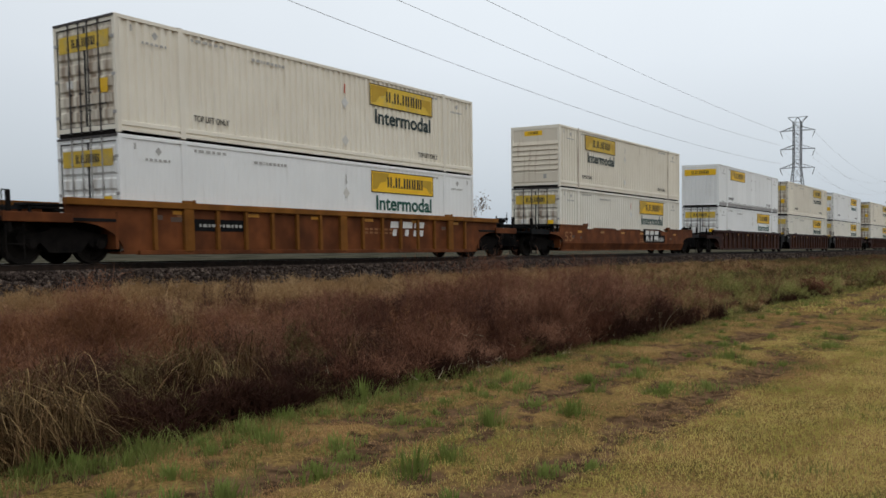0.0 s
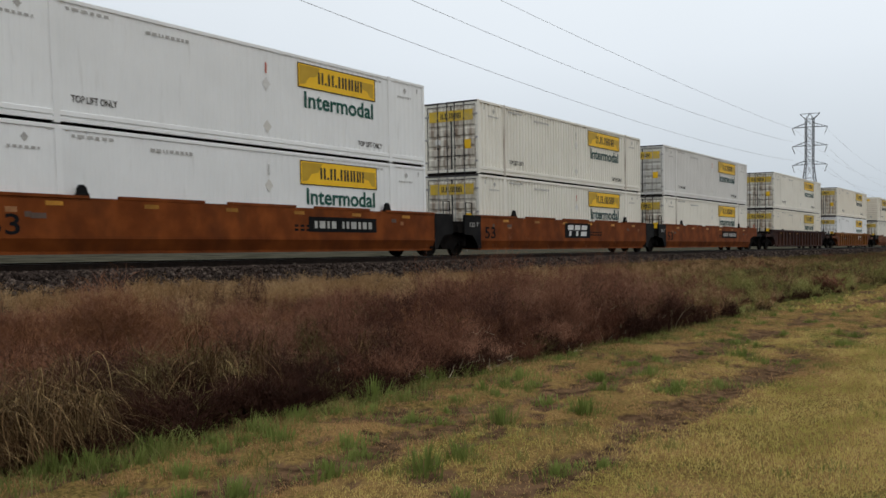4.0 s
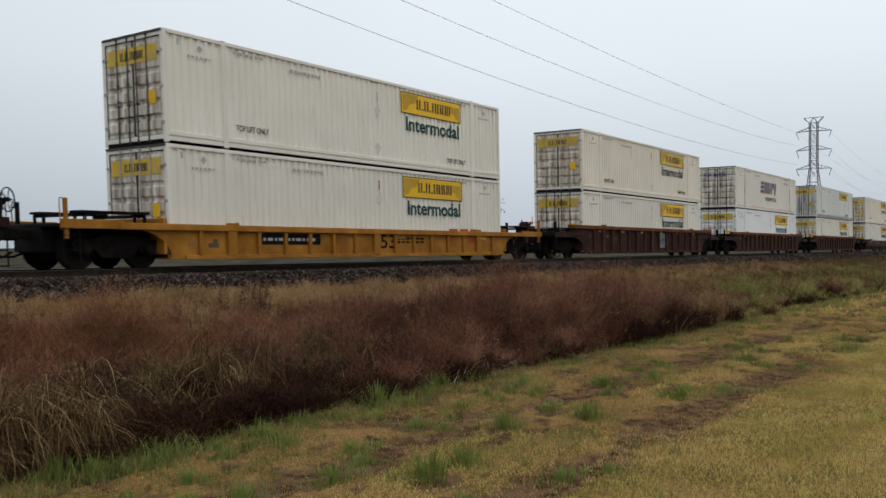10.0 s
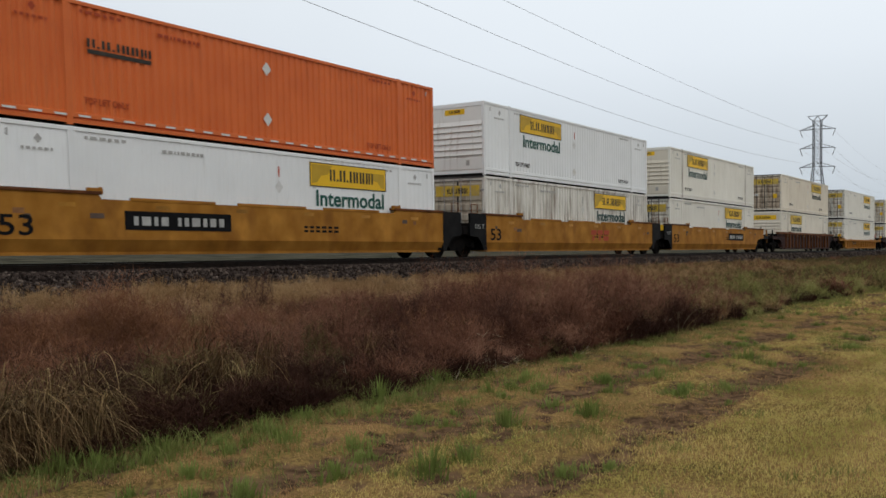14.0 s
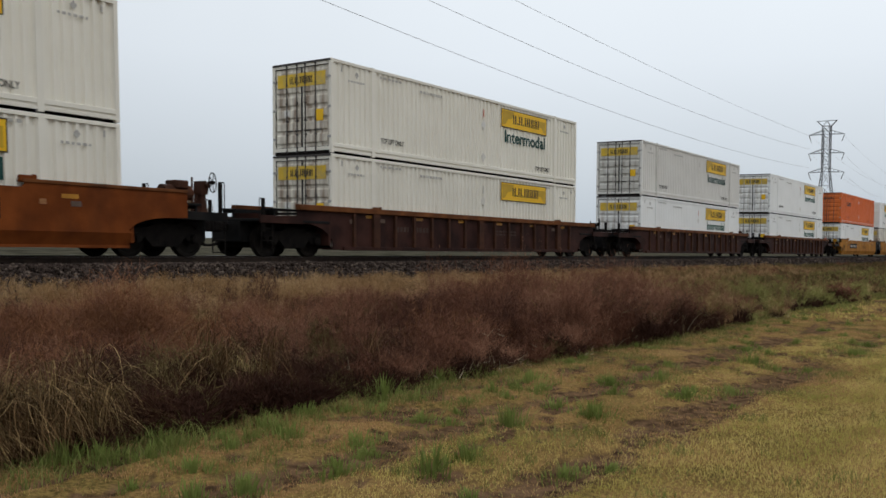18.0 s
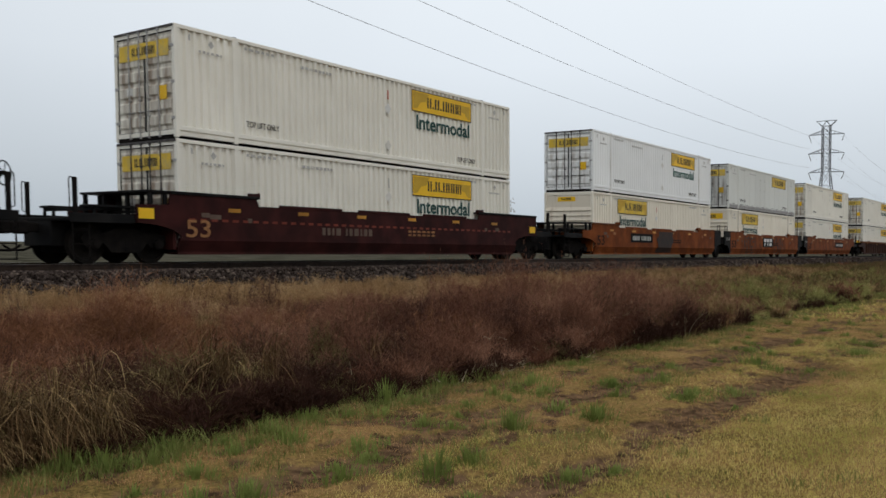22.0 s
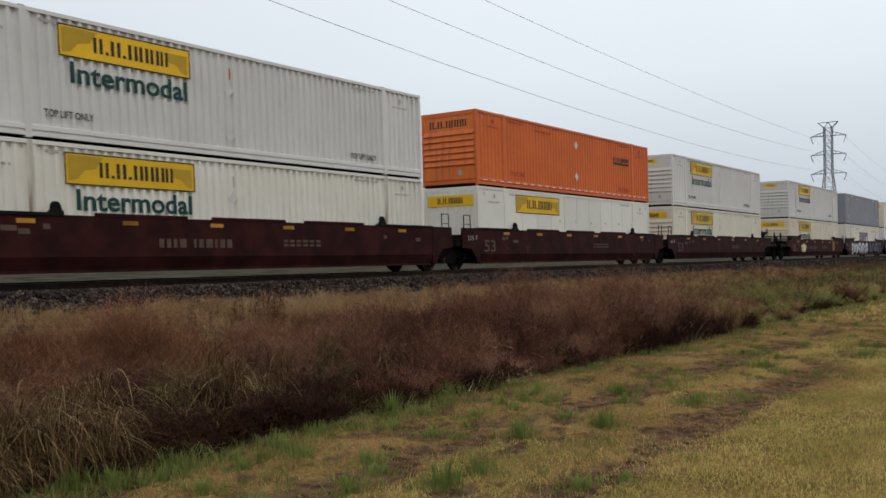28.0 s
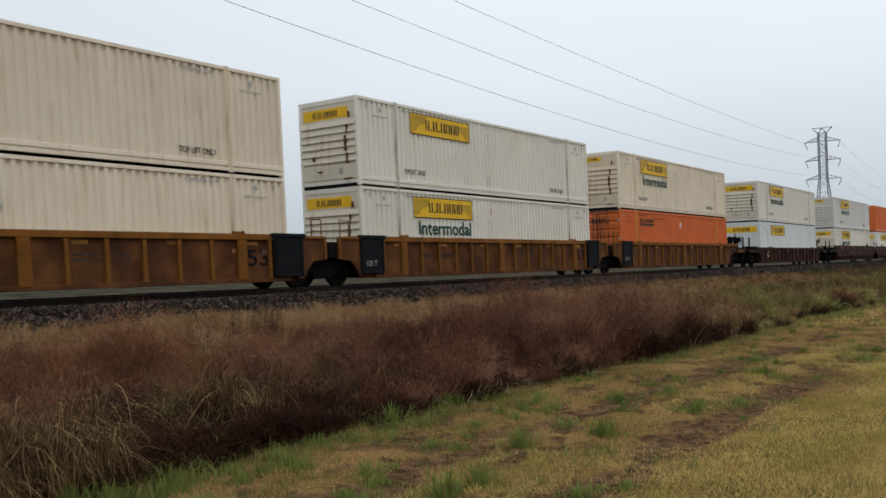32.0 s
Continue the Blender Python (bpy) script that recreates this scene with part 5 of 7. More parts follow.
    if "scrawl" in marks:
        white = "dark" not in marks
        for i, (x0, wide) in enumerate(SCRAWL[k]):
            for q in LOOPS[i % 3]:
                part("sprayed_stroke", f"scrawl_{k}_{i}_{q[0]}", fat_stroke([(x0 + wide * u, 0.06 + 1.16 * v) for u, v in q], 0.03 if white else 0.05, 0.012 + 0.001 * i), (M_FAINT if k == 5 else M_SPRAY) if white else M_SPRAYK, c)
        if white and color == "maroon" and k != 5:
            for i in range(5):
                part("sprayed_stroke", f"low_line_{i}", lambda bm: slab(bm, ((0, 0), (0.06, 0), (0.16, 0.34), (0.1, 0.34)), -0.001, 0.0), M_SPRAY, c, pose(-5.2 + i * 1.9, -1.362, 0.26, 24.6, 0, 0))
    if "mural" in marks:
        for i, (x0, x1, m) in enumerate(((-7.3, -5.6, M_SPRAYC), (-6.9, 1.2, M_BOARD), (0.5, 2.9, M_SPRAYC), (1.0, 1.9, M_BOARD), (2.1, 7.3, M_BOARD), (6.6, 7.7, M_SPRAYC))):
            part("sprayed_fill", f"mural_ground_{i}", sprayed_patch(x0, x1, 0.02, 1.34, 0.006 + 0.001 * i, r), m, c)
        x = -6.75
        for i, path in enumerate(FORMS):
            for q in path:
                w_ = [(x + 1.36 * u, 0.17 + 1.0 * v) for u, v in q]
                part("sprayed_outline", f"mural_edge_{i}_{q[0]}", fat_stroke(w_, 0.245, 0.015 + 0.003 * i), M_BOARD, c)
                part("sprayed_stroke", f"mural_form_{i}_{q[0]}", fat_stroke(w_, 0.18, 0.018 + 0.003 * i), M_SPRAY, c)
            x += 1.5
        x = 2.1
        for i, path in enumerate(FORMS):
            for q in path:
                w_ = [(x + 0.82 * u, 0.2 + 0.95 * v) for u, v in q]
                part("sprayed_outline", f"mural_rim_{i}_{q[0]}", fat_stroke(w_, 0.2, 0.015 + 0.001 * i), M_SPRAY, c)
                part("sprayed_stroke", f"mural_core_{i}_{q[0]}", fat_stroke(w_, 0.145, 0.022 + 0.001 * i), M_BOARD, c)
            x += 1.02
        for i in range(7):
            part("sprayed_stroke", f"mural_glint_{i}", fat_stroke([(-6.3 + i * 1.2, 0.5), (-6.15 + i * 1.2, 0.72)], 0.035, 0.035), M_AMBER if i % 2 else M_SPRAYC, c)
    if "disc" in marks:
        part("brand_disc", "brand_disc", lambda bm: slab(bm, [(0.42 * math.cos(6.2832 * i / 24), 0.5 * math.sin(6.2832 * i / 24)) for i in range(24)], -0.004, 0), M_RUSTY, c, pose(DISC.get(k, 5.3), y, 1.08), "faded orange round emblem")
    if "tag" in marks:
        for i, q in enumerate((((-5.6, 0.75), (-5.1, 0.9), (-4.7, 0.6)), ((-5.5, 0.62), (-5.2, 0.45), (-4.9, 0.9), (-4.3, 0.8)), ((-4.9, 0.5), (-4.5, 0.55), (-4.1, 0.85)))):
            part("sprayed_outline", f"tag_rim_{i}", fat_stroke(q, 0.18, 0.01 + 0.002 * i), M_YELLOWD, c)
            part("sprayed_stroke", f"tag_core_{i}", fat_stroke(q, 0.08, 0.018 + 0.002 * i), M_SPRAY, c)
    if "smear" in marks:
        part("sprayed_fill", "smear", sprayed_patch(-0.9, 1.5, 0.1, 1.25, 0.008, r), M_SPRAYK, c)
    if "patch" in marks:
        for x in (1.1, 1.75):
            part("painted_patch", "painted_patch", plate(0.6, 0.8, 0.005), M_PATCH, c, pose(x, y, 0.5))


def on_side(x, s, lift):
    """A place on a smooth car's side: s runs up the low fold and then up the wall."""
    if s < 0.396:
        return (x, -1.35 - 0.416 * s - 0.91 * lift, 0.24 + 0.909 * s - 0.42 * lift)
    return (x, -1.516 - lift, 0.24 + 0.36 + (s - 0.396))


# broad sprayed forms, each of one or two strokes in a unit square
FORMS = (
    (((0.0, 0.8), (0.3, 0.95), (0.36, 0.6), (0.1, 0.35), (0.3, 0.05)), ((0.62, 0.98), (0.95, 0.6), (0.72, 0.3), (0.6, 0.02), (0.3, 0.05))),
    (((0.05, 0.1), (0.12, 0.8), (0.34, 0.98), (0.6, 0.55), (0.5, 0.1), (0.85, 0.05), (0.9, 0.98)),),
    (((0.9, 0.1), (0.9, 0.62), (0.55, 0.95), (0.12, 0.9), (0.15, 0.45), (0.5, 0.4), (0.45, 0.02)),),
    (((0.1, 0.02), (0.5, 0.3), (0.1, 0.6), (0.2, 0.96), (0.7, 0.9), (0.9, 0.5)), ((0.7, 0.02), (0.92, 0.2))),
    (((0.1, 0.95), (0.16, 0.3), (0.4, 0.04), (0.58, 0.5), (0.45, 0.95), (0.9, 0.9), (0.88, 0.05)),),
)


# rounded outlines, each of closed and open strokes in a unit square
LOOPS = (
    (((0.02, 0.0), (0.08, 0.4), (0.0, 0.7), (0.2, 1.0), (0.42, 0.86), (0.34, 0.62), (0.2, 0.66), (0.28, 0.36), (0.46, 0.3), (0.46, 0.0)),
     ((0.52, 0.02), (0.56, 0.5), (0.5, 0.86), (0.72, 1.0), (0.9, 0.86), (0.8, 0.64), (0.98, 0.4), (0.96, 0.1), (0.78, 0.0))),
    (((0.1, 0.5), (0.02, 0.8), (0.2, 1.0), (0.4, 0.84), (0.66, 1.0), (0.88, 0.8), (0.74, 0.6), (0.96, 0.36), (0.78, 0.04), (0.4, 0.0), (0.08, 0.16), (0.1, 0.5)),
     ((0.14, 0.36), (0.34, 0.14), (0.56, 0.34), (0.36, 0.5), (0.14, 0.36)), ((0.44, 0.72), (0.56, 0.78), (0.6, 0.66), (0.44, 0.72))),
    (((0.22, 0.0), (0.06, 0.2), (0.16, 0.5), (0.28, 0.8), (0.52, 1.0), (0.66, 0.74), (0.58, 0.4), (0.86, 0.34), (0.94, 0.1), (0.7, 0.0), (0.22, 0.0)),
     ((0.26, 0.2), (0.34, 0.34), (0.42, 0.2), (0.32, 0.12), (0.26, 0.2))),
)


def fat_stroke(pts, half, lift):
    """A broad flat stroke along a bent path, lying on the car's side."""
    fine = []
    for a, b in zip(pts, pts[1:]):
        n = max(2, int(math.hypot(b[0] - a[0], b[1] - a[1]) / 0.07))
        fine += [(a[0] + (b[0] - a[0]) * i / n, a[1] + (b[1] - a[1]) * i / n) for i in range(n)]
    fine.append(pts[-1])
    for _ in range(3):
        fine = [fine[0]] + [((p[0] + q[0] + s[0]) / 3, (p[1] + q[1] + s[1]) / 3) for p, q, s in zip(fine, fine[1:], fine[2:])] + [fine[-1]]

    def go(bm):
        L = []
        for i, p in enumerate(fine):
            q0, q1 = fine[max(0, i - 1)], fine[min(len(fine) - 1, i + 1)]
            dx, dz = q1[0] - q0[0], q1[1] - q0[1]
            d = math.hypot(dx, dz) or 1
            k = half * (0.9 + 0.25 * math.sin(i * 0.37 + pts[0][0] * 5))
            nx, nz = -dz / d * k, dx / d * k
            e = lift + 0.00005 * i
            L.append([bm.verts.new(on_side(p[0] + nx * f, min(1.335, max(0.0, p[1] + nz * f)), e)) for f in (1.0, 0.5, 0.0, -0.5, -1.0)])
        for a, b in zip(L, L[1:]):
            for j in range(4):
                bm.faces.new((a[j], b[j], b[j + 1], a[j + 1]))
    return go


def sprayed_patch(x0, x1, s0, s1, lift, r):
    """A ground of sprayed colour with wavy ends."""
    ends = [(x0 + 0.35 * r.random(), x1 - 0.35 * r.random()) for _ in range(8)]
    rows = [s0 + (0.396 - s0) * i / 3 for i in range(4)] + [0.396 + (s1 - 0.396) * i / 4 for i in range(1, 5)]

    def go(bm):
        L = [[bm.verts.new(on_side(a + (b - a) * i / 6, s, lift)) for i in range(7)] for s, (a, b) in zip(rows, ends)]
        for p, q in zip(L, L[1:]):
            for i in range(6):
                bm.faces.new((p[i], p[i + 1], q[i + 1], q[i]))
    return go


# ---- the train: where each stack's rear end stands at the start ----
S = {-8: 186.6, -7: 167.1, -6: 147.6, -5: 124.1, -4: 100.6, -3: 81.0, -2: 61.2, -1: 37.2, 0: 13.52, 1: -10.01, 2: -33.57, 3: -53.13, 4: -72.82,
     5: -96.54, 6: -120.08, 7: -143.67, 8: -167.24, 9: -190.82, 10: -214.35, 11: -237.91, 12: -257.42, 13: -276.92, 14: -300.46, 15: -323.88,
     16: -347.42, 17: -370.94, 18: -390.59, 19: -410.24, 20: -433.82, 21: -457.37, 22: -476.84, 23: -496.36, 24: -519.94, 25: -539.49,
     26: -559.06, 27: -582.45, 28: -605.83, 29: -625.41, 30: -644.86, 31: -668.4}
# units that share a bogie with the unit behind them
JOINT = {k: True for k in (-4, -3, 2, 3, 11, 12, 17, 18, 21, 22, 24, 25, 28, 29)}
# per stack: car kind, colour and marks; upper box and lower box as (end, paint, style)
TRAIN = {
    -6: ("ribbed", "brown", "", ("doors", "cream", "hunt"), ("doors", "cream", "hunt")),
    -5: ("ribbed", "brown", "", ("doors", "cream", "hunt"), ("doors", "ivory", "hunt")),
    -4: ("ribbed", "brown", "", ("doors", "white", "hunt"), ("doors", "ivory", "hunt")),
    -3: ("ribbed", "brown", "", ("doors", "cream", "hunt"), ("doors", "ivory", "hunt")),
    -2: ("ribbed", "brown", "", ("nose", "white", "plate"), ("doors", "white", "hunt")),
    -1: ("smooth", "rust", "board brand", ("nose", "cream", "hunt"), ("doors", "ivory", "hunt")),
    0: ("ribbed", "rust", "board early brand", ("doors", "cream", "hunt"), ("doors", "white", "hunt")),
    1: ("ribbed", "brown", "", ("doors", "ivory", "hunt"), ("doors", "cream", "hunt")),
    2: ("smooth", "orange", "board", ("doors", "grey_white", "hunt"), ("doors", "ivory", "hunt")),
    3: ("smooth", "orange", "brand", ("doors", "ivory", "hunt"), ("doors", "ivory", "hunt")),
    4: ("smooth", "orange", "board", ("doors", "white", "hunt"), ("doors", "white", "hunt")),
    5: ("smooth", "maroon", "plainno fec scrawl", ("doors", "cream", "hunt"), ("doors", "ivory", "hunt")),
    6: ("ribbed", "brown", "rusty_edge", ("doors", "panel", "plate"), ("doors", "ivory", "hunt")),
    7: ("ribbed", "brown", "rusty_edge", ("doors", "ivory", "swift"), ("doors", "white", "hunt")),
    8: ("ribbed", "brown", "rusty_edge patch", ("doors", "cream", "hunt"), ("doors", "ivory", "hunt")),
    9: ("ribbed", "yellow", "board early brand", ("doors", "ivory", "hunt"), ("doors", "ivory", "hunt")),
    10: ("ribbed", "brown", "rusty_edge", ("doors", "tan", "hunt"), ("nose", "cream", "hunt")),
    11: ("smooth", "yellow", "board", ("nose", "ivory", "hunt"), ("doors", "ivory", "hunt")),
    12: ("smooth", "yellow", "brand", ("nose", "white", "hunt"), ("doors", "stained", "hunt")),
    13: ("smooth", "yellow", "board early", ("doors", "orange", "schneider"), ("doors", "white", "hunt")),
    14: ("ribbed", "brown", "rusty_edge", ("doors", "white", "hunt"), ("doors", "white", "hunt")),
    15: ("ribbed", "brown", "rusty_edge", ("doors", "grey_white", "hunt"), ("doors", "white", "hunt")),
    16: ("ribbed", "brown", "rusty_edge", ("doors", "ivory", "hunt"), ("doors", "ivory", "yellow")),
    17: ("smooth", "orange", "board", ("doors", "ivory", "hunt"), ("doors", "ivory", "hunt")),
    18: ("smooth", "orange", "brand scrawl dark", ("doors", "panel", "plate"), ("nose", "cream", "hunt")),
    19: ("smooth", "orange", "board early smear", ("doors", "white", "hunt"), ("nose", "cream", "hunt")),
    20: ("smooth", "maroon", "plainno", ("doors", "ivory", "hunt"), ("doors", "ivory", "hunt")),
    21: ("smooth", "maroon", "scrawl disc", ("nose", "cream", "hunt"), ("nose", "white", "hunt")),
    22: ("smooth", "maroon", "mural", ("nose", "slate", "plain"), ("nose", "cream", "swift")),
    23: ("smooth", "maroon", "plainno tag disc", ("nose", "grey_white", "hunt"), ("nose", "tan", "hunt")),
    24: ("smooth", "maroon", "", ("nose", "grey_white", "hunt"), ("nose", "cream", "hunt")),
    25: ("smooth", "maroon", "", ("nose", "orange", "schneider"), ("nose", "ivory", "plate")),
    26: ("smooth", "maroon", "plainno", ("nose", "grey_white", "hunt"), ("nose", "ivory", "hunt")),
    27: ("ribbed", "brown", "", ("nose", "ivory", "hunt"), ("nose", "cool", "plate")),
    28: ("ribbed", "umber", "", ("nose", "buff", "hunt"), ("doors", "orange", "schneider")),
    29: ("ribbed", "umber", "", ("nose", "ivory", "yellow"), ("nose", "ivory", "hunt")),
    30: ("ribbed", "umber", "", ("nose", "buff", "hunt"), ("nose", "buff", "hunt")),
}
ROLLING = []
for k, (kind, color, marks, upper, lower) in TRAIN.items():
    ROLLING.append(well_car(k, kind, color, marks))
    ROLLING.append(container(k, 0, *lower))
    ROLLING.append(container(k, 1, *upper))

# ---- rails and ties ----


def build_rail(bm):
    pts = ((-0.07, 0.0), (0.07, 0.0), (0.07, 0.012), (0.012, 0.03), (0.012, 0.13), (0.037, 0.14), (0.037, 0.17), (-0.037, 0.17), (-0.037, 0.14), (-0.012, 0.13), (-0.012, 0.03), (-0.07, 0.012))
    a = [bm.verts.new((-900, y, z)) for y, z in pts]
    b = [bm.verts.new((1200, y, z)) for y, z in pts]
    for i in range(len(pts)):
        j = (i + 1) % len(pts)
        bm.faces.new((a[i], a[j], b[j], b[i]))


track = tagged(new("rail_track"), "straight track of two worn steel rails on wooden ties", "railway track", kind="structure")
for s in (-1, 1):
    r_ob = part("rail", "rail", build_rail, M_RAIL, track, pose(0, MID + s * 0.7525, RAIL - 0.17))
    part("rail_head", "rail_head", lambda bm: box(bm, -900, 1200, -0.034, 0.034, 0.0, 0.004), M_HEAD, r_ob, pose(0, 0, 0.17))
for i in range(90):
    part("tie", "tie", lambda bm: box(bm, -0.115, 0.115, -1.3, 1.3, -0.18, 0.0, 0.015), M_TIE, track, pose(6.0 + i * 0.52, MID, RAIL - 0.172, 0, 0, ((i * 37) % 11 - 5) * 0.25))

# ---- power line ----


def build_tower(bm):
    """A double-circuit lattice tower, 43 m high, arms along y."""
    def w(z):
        return 1.15 if z > 27 else 1.15 + (27 - z) * 0.105
    levels = [0, 7, 13, 18, 22.5, 27, 29.4, 31.8, 34.2, 36.6, 39.0, 41.6]
    r = 0.125
    for a, b in zip(levels, levels[1:]):
        A, B = w(a), w(b)
        ca = [(A, A, a), (A, -A, a), (-A, -A, a), (-A, A, a)]
        cb = [(B, B, b), (B, -B, b), (-B, -B, b), (-B, B, b)]
        for i in range(4):
            j = (i + 1) % 4
            rod(bm, ca[i], cb[i], r, 5)
            rod(bm, ca[i], cb[j], r * 0.55, 4)
            rod(bm, ca[j], cb[i], r * 0.55, 4)
            rod(bm, cb[i], cb[j], r * 0.55, 4)
    for s in (-1, 1):
        for x in (-0.7, 0.7):
            rod(bm, (x, s * 1.15, 41.4), (x * 0.4, s * 3.0, 43.3), 0.11, 4)
            rod(bm, (x, s * 1.15, 41.6), (x * 0.4, 0, 43.3), 0.08, 4)
    rod(bm, (0, -3.1, 43.3), (0, 3.1, 43.3), 0.12, 4)


def build_arm(bm):
    for x in (-0.8, 0.8):
        rod(bm, (x, 1.1, 0.0), (0, 5.4, -0.15), 0.1, 4)
        rod(bm, (x, 1.1, 1.25), (0, 5.4, -0.15), 0.085, 4)
    for f in (0.3, 0.6):
        rod(bm, (-0.8 * (1 - f), 1.1 + 4.3 * f, 0), (0.8 * (1 - f), 1.1 + 4.3 * f, 0), 0.07, 4)
        rod(bm, (0.8 * (1 - f), 1.1 + 4.3 * f, 0), (0, 1.1 + 4.3 * f, 1.25 * (1 - f)), 0.07, 4)


def build_string(bm):
    for i in range(9):
        rod(bm, (0, 0.09 * i, -0.25 * i), (0, 0.09 * i + 0.04, -0.25 * i - 0.14), 0.14, 8)
    rod(bm, (0, 0, 0), (0, 0.8, -2.3), 0.04, 5)


TX, TY = 303.0, 67.9
ARMS = (26.9, 33.0, 39.0)


def tower(x, y):
    t = thing("transmission_tower", pose(x, y, 0), "grey steel lattice transmission tower with six cross-arms", "pylon", "towers of the power line")
    part("lattice", "tower_lattice", build_tower, M_TOWER, t)
    for z in ARMS:
        for s in (1, -1):
            a = part("cross_arm", "cross_arm", build_arm, M_TOWER, t, pose(0, 0, z, 0, 0, 0 if s > 0 else 180))
            part("insulator", "insulator", build_string, M_CAST, a, pose(0, 5.4 - 0.0, -0.15, 0, 0, 180))
    return t


tower(TX, TY)
tower(560.0, TY + 4)


def build_span(x0, z0, x1, z1, y0, y1, a, mid, base, thick=0.036):
    """A hanging conductor as a bar of many straight lengths."""
    def go(bm):
        n = 60
        pts = []
        for i in range(n + 1):
            x = x0 + (x1 - x0) * i / n
            pts.append((x, y0 + (y1 - y0) * i / n, base + a * (x - mid) ** 2))
        for p, q in zip(pts, pts[1:]):
            rod(bm, p, q, thick, 5)
    return go


WY = TY + 5.3
# heights follow z = 1.55 + WY * (c + 0.0035 * (x / WY - u)^2)
for c, u, a in ((0.3421, 2.794, 0.01386), (0.4245, 2.75, 0.0130), (0.5023, 3.22, 0.0080)):
    w = tagged(new("power_line_wire", mesh(f"span_{c}", build_span(-260, 0, TX, 0, WY, WY, a / WY, u * WY, 1.55 + c * WY), M_WIRE)), "thin grey overhead conductor sagging between towers", "cable", "power line wires")
for z_arm in ARMS:
    for s in (1, -1):
        hh = z_arm - 2.3
        w = tagged(new("power_line_wire", mesh(f"span_far_{z_arm}_{s}", build_span(TX, 0, 560.0, 0, TY + s * 4.8, TY + 4 + s * 4.8, 0.0004, (TX + 560) / 2, hh - 0.0004 * 128.5**2 + 2.0, 0.022), M_WIRE)), "thin grey overhead conductor sagging between towers", "cable", "power line wires")

# ---- radio mast, trees beyond the line ----


def build_mast(bm):
    n = 14
    w = 0.75
    c = [(w, 0), (-0.5 * w, 0.87 * w), (-0.5 * w, -0.87 * w)]
    for i in range(n):
        for j in range(3):
            k = (j + 1) % 3
            rod(bm, (*c[j], i * 2.1), (*c[j], (i + 1) * 2.1), 0.1, 5)
            rod(bm, (*c[j], i * 2.1), (*c[k], (i + 1) * 2.1), 0.06, 4)
            rod(bm, (*c[j], i * 2.1), (*c[k], i * 2.1), 0.05, 4)


mast = thing("radio_mast", pose(222.0, 218.0, 0), "slender grey lattice radio mast with panel antennas", "mast")
part("lattice", "mast_lattice", build_mast, M_TOWER, mast)
for i in range(6):
    a = i * 60
    part("antenna", "antenna", lambda bm: box(bm, 1.1, 1.5, -0.3, 0.3, 0, 2.4, 0.05), M_PALE, mast, pose(0, 0, 28.3, 0, 0, a))
part("dish", "dish", lambda bm: lathe(bm, ((0.9, 0), (0.7, 0.15), (0.2, 0.3)), 16), M_PALE, mast, pose(-0.6, -1.0, 16))


def tree(x, y, h, spread, leaves, leaf_mat, seed, label):
    """Tapered trunk, forked limbs and twigs; a crown of many small leaves in uneven clumps."""
    r = random.Random(seed)
    t = thing("tree", pose(x, y, 0.1), label, "tree")
    segs, tips = [], []

    def grow(p, d, length, rad, depth):
        q = p + d * length
        segs.append((p, q, rad, rad * 0.68))
        if depth == 0 or rad < 0.012:
            tips.append(q)
            return
        for _ in range(2 if depth > 1 and r.random() < 0.6 else 3):
            nd = (d + Vector((r.uniform(-1, 1), r.uniform(-1, 1), r.uniform(-0.35, 0.75))) * spread).normalized()
            grow(q, nd, length * r.uniform(0.62, 0.86), rad * r.uniform(0.5, 0.68), depth - 1)
    grow(Vector((0, 0, -0.2)), Vector((r.uniform(-0.05, 0.05), r.uniform(-0.05, 0.05), 1)).normalized(), h * 0.27, h * 0.022, 6)

    def wood(bm):
        for p, q, ra, rb in segs:
            w = (q - p).normalized()
            u = w.orthogonal().normalized()
            v = w.cross(u)
            n = 7 if ra > 0.05 else 4
            A = [bm.verts.new(p + ra * (math.cos(6.2832 * i / n) * u + math.sin(6.2832 * i / n) * v)) for i in range(n)]
            B = [bm.verts.new(q + rb * (math.cos(6.2832 * i / n) * u + math.sin(6.2832 * i / n) * v)) for i in range(n)]
            for i in range(n):
                j = (i + 1) % n
                bm.faces.new((A[i], A[j], B[j], B[i]))
    part("trunk", f"wood_{seed}", wood, M_BARK, t)
    fine = 16 if not leaves else 3

    def brush(bm):
        for q in tips:
            for _ in range(fine):
                d = Vector((r.uniform(-1, 1), r.uniform(-1, 1), r.uniform(-0.1, 1.3))).normalized() * h * r.uniform(0.04, 0.085)
                side = d.orthogonal().normalized() * 0.012
                a, b, e = bm.verts.new(q - side), bm.verts.new(q + side), bm.verts.new(q + d)
                bm.faces.new((a, b, e))
    tagged(part("twigs", f"twigs_{seed}", brush, M_BARK, t), kind="stuff")
    if leaves:
        rs = np.random.RandomState(seed)
        T = np.array([list(p) for p in tips])
        idx = rs.randint(0, len(T), leaves)
        c = T[idx] + rs.normal(0, 0.34, (leaves, 3))
        a, b = rs.normal(0, 1, (leaves, 3)), rs.normal(0, 1, (leaves, 3))
        a /= np.linalg.norm(a, axis=1)[:, None]
        b /= np.linalg.norm(b, axis=1)[:, None]
        s = (0.08 + 0.10 * rs.rand(leaves))[:, None]
        v = np.stack([c - a * s, c + b * s * 0.6, c + a * s, c - b * s * 0.6], 1).reshape(-1, 3)
        ob = new("crown", fast_mesh("crown", v, np.full(leaves, 4), np.arange(leaves * 4), leaf_mat))
        ob.parent = t
    return t


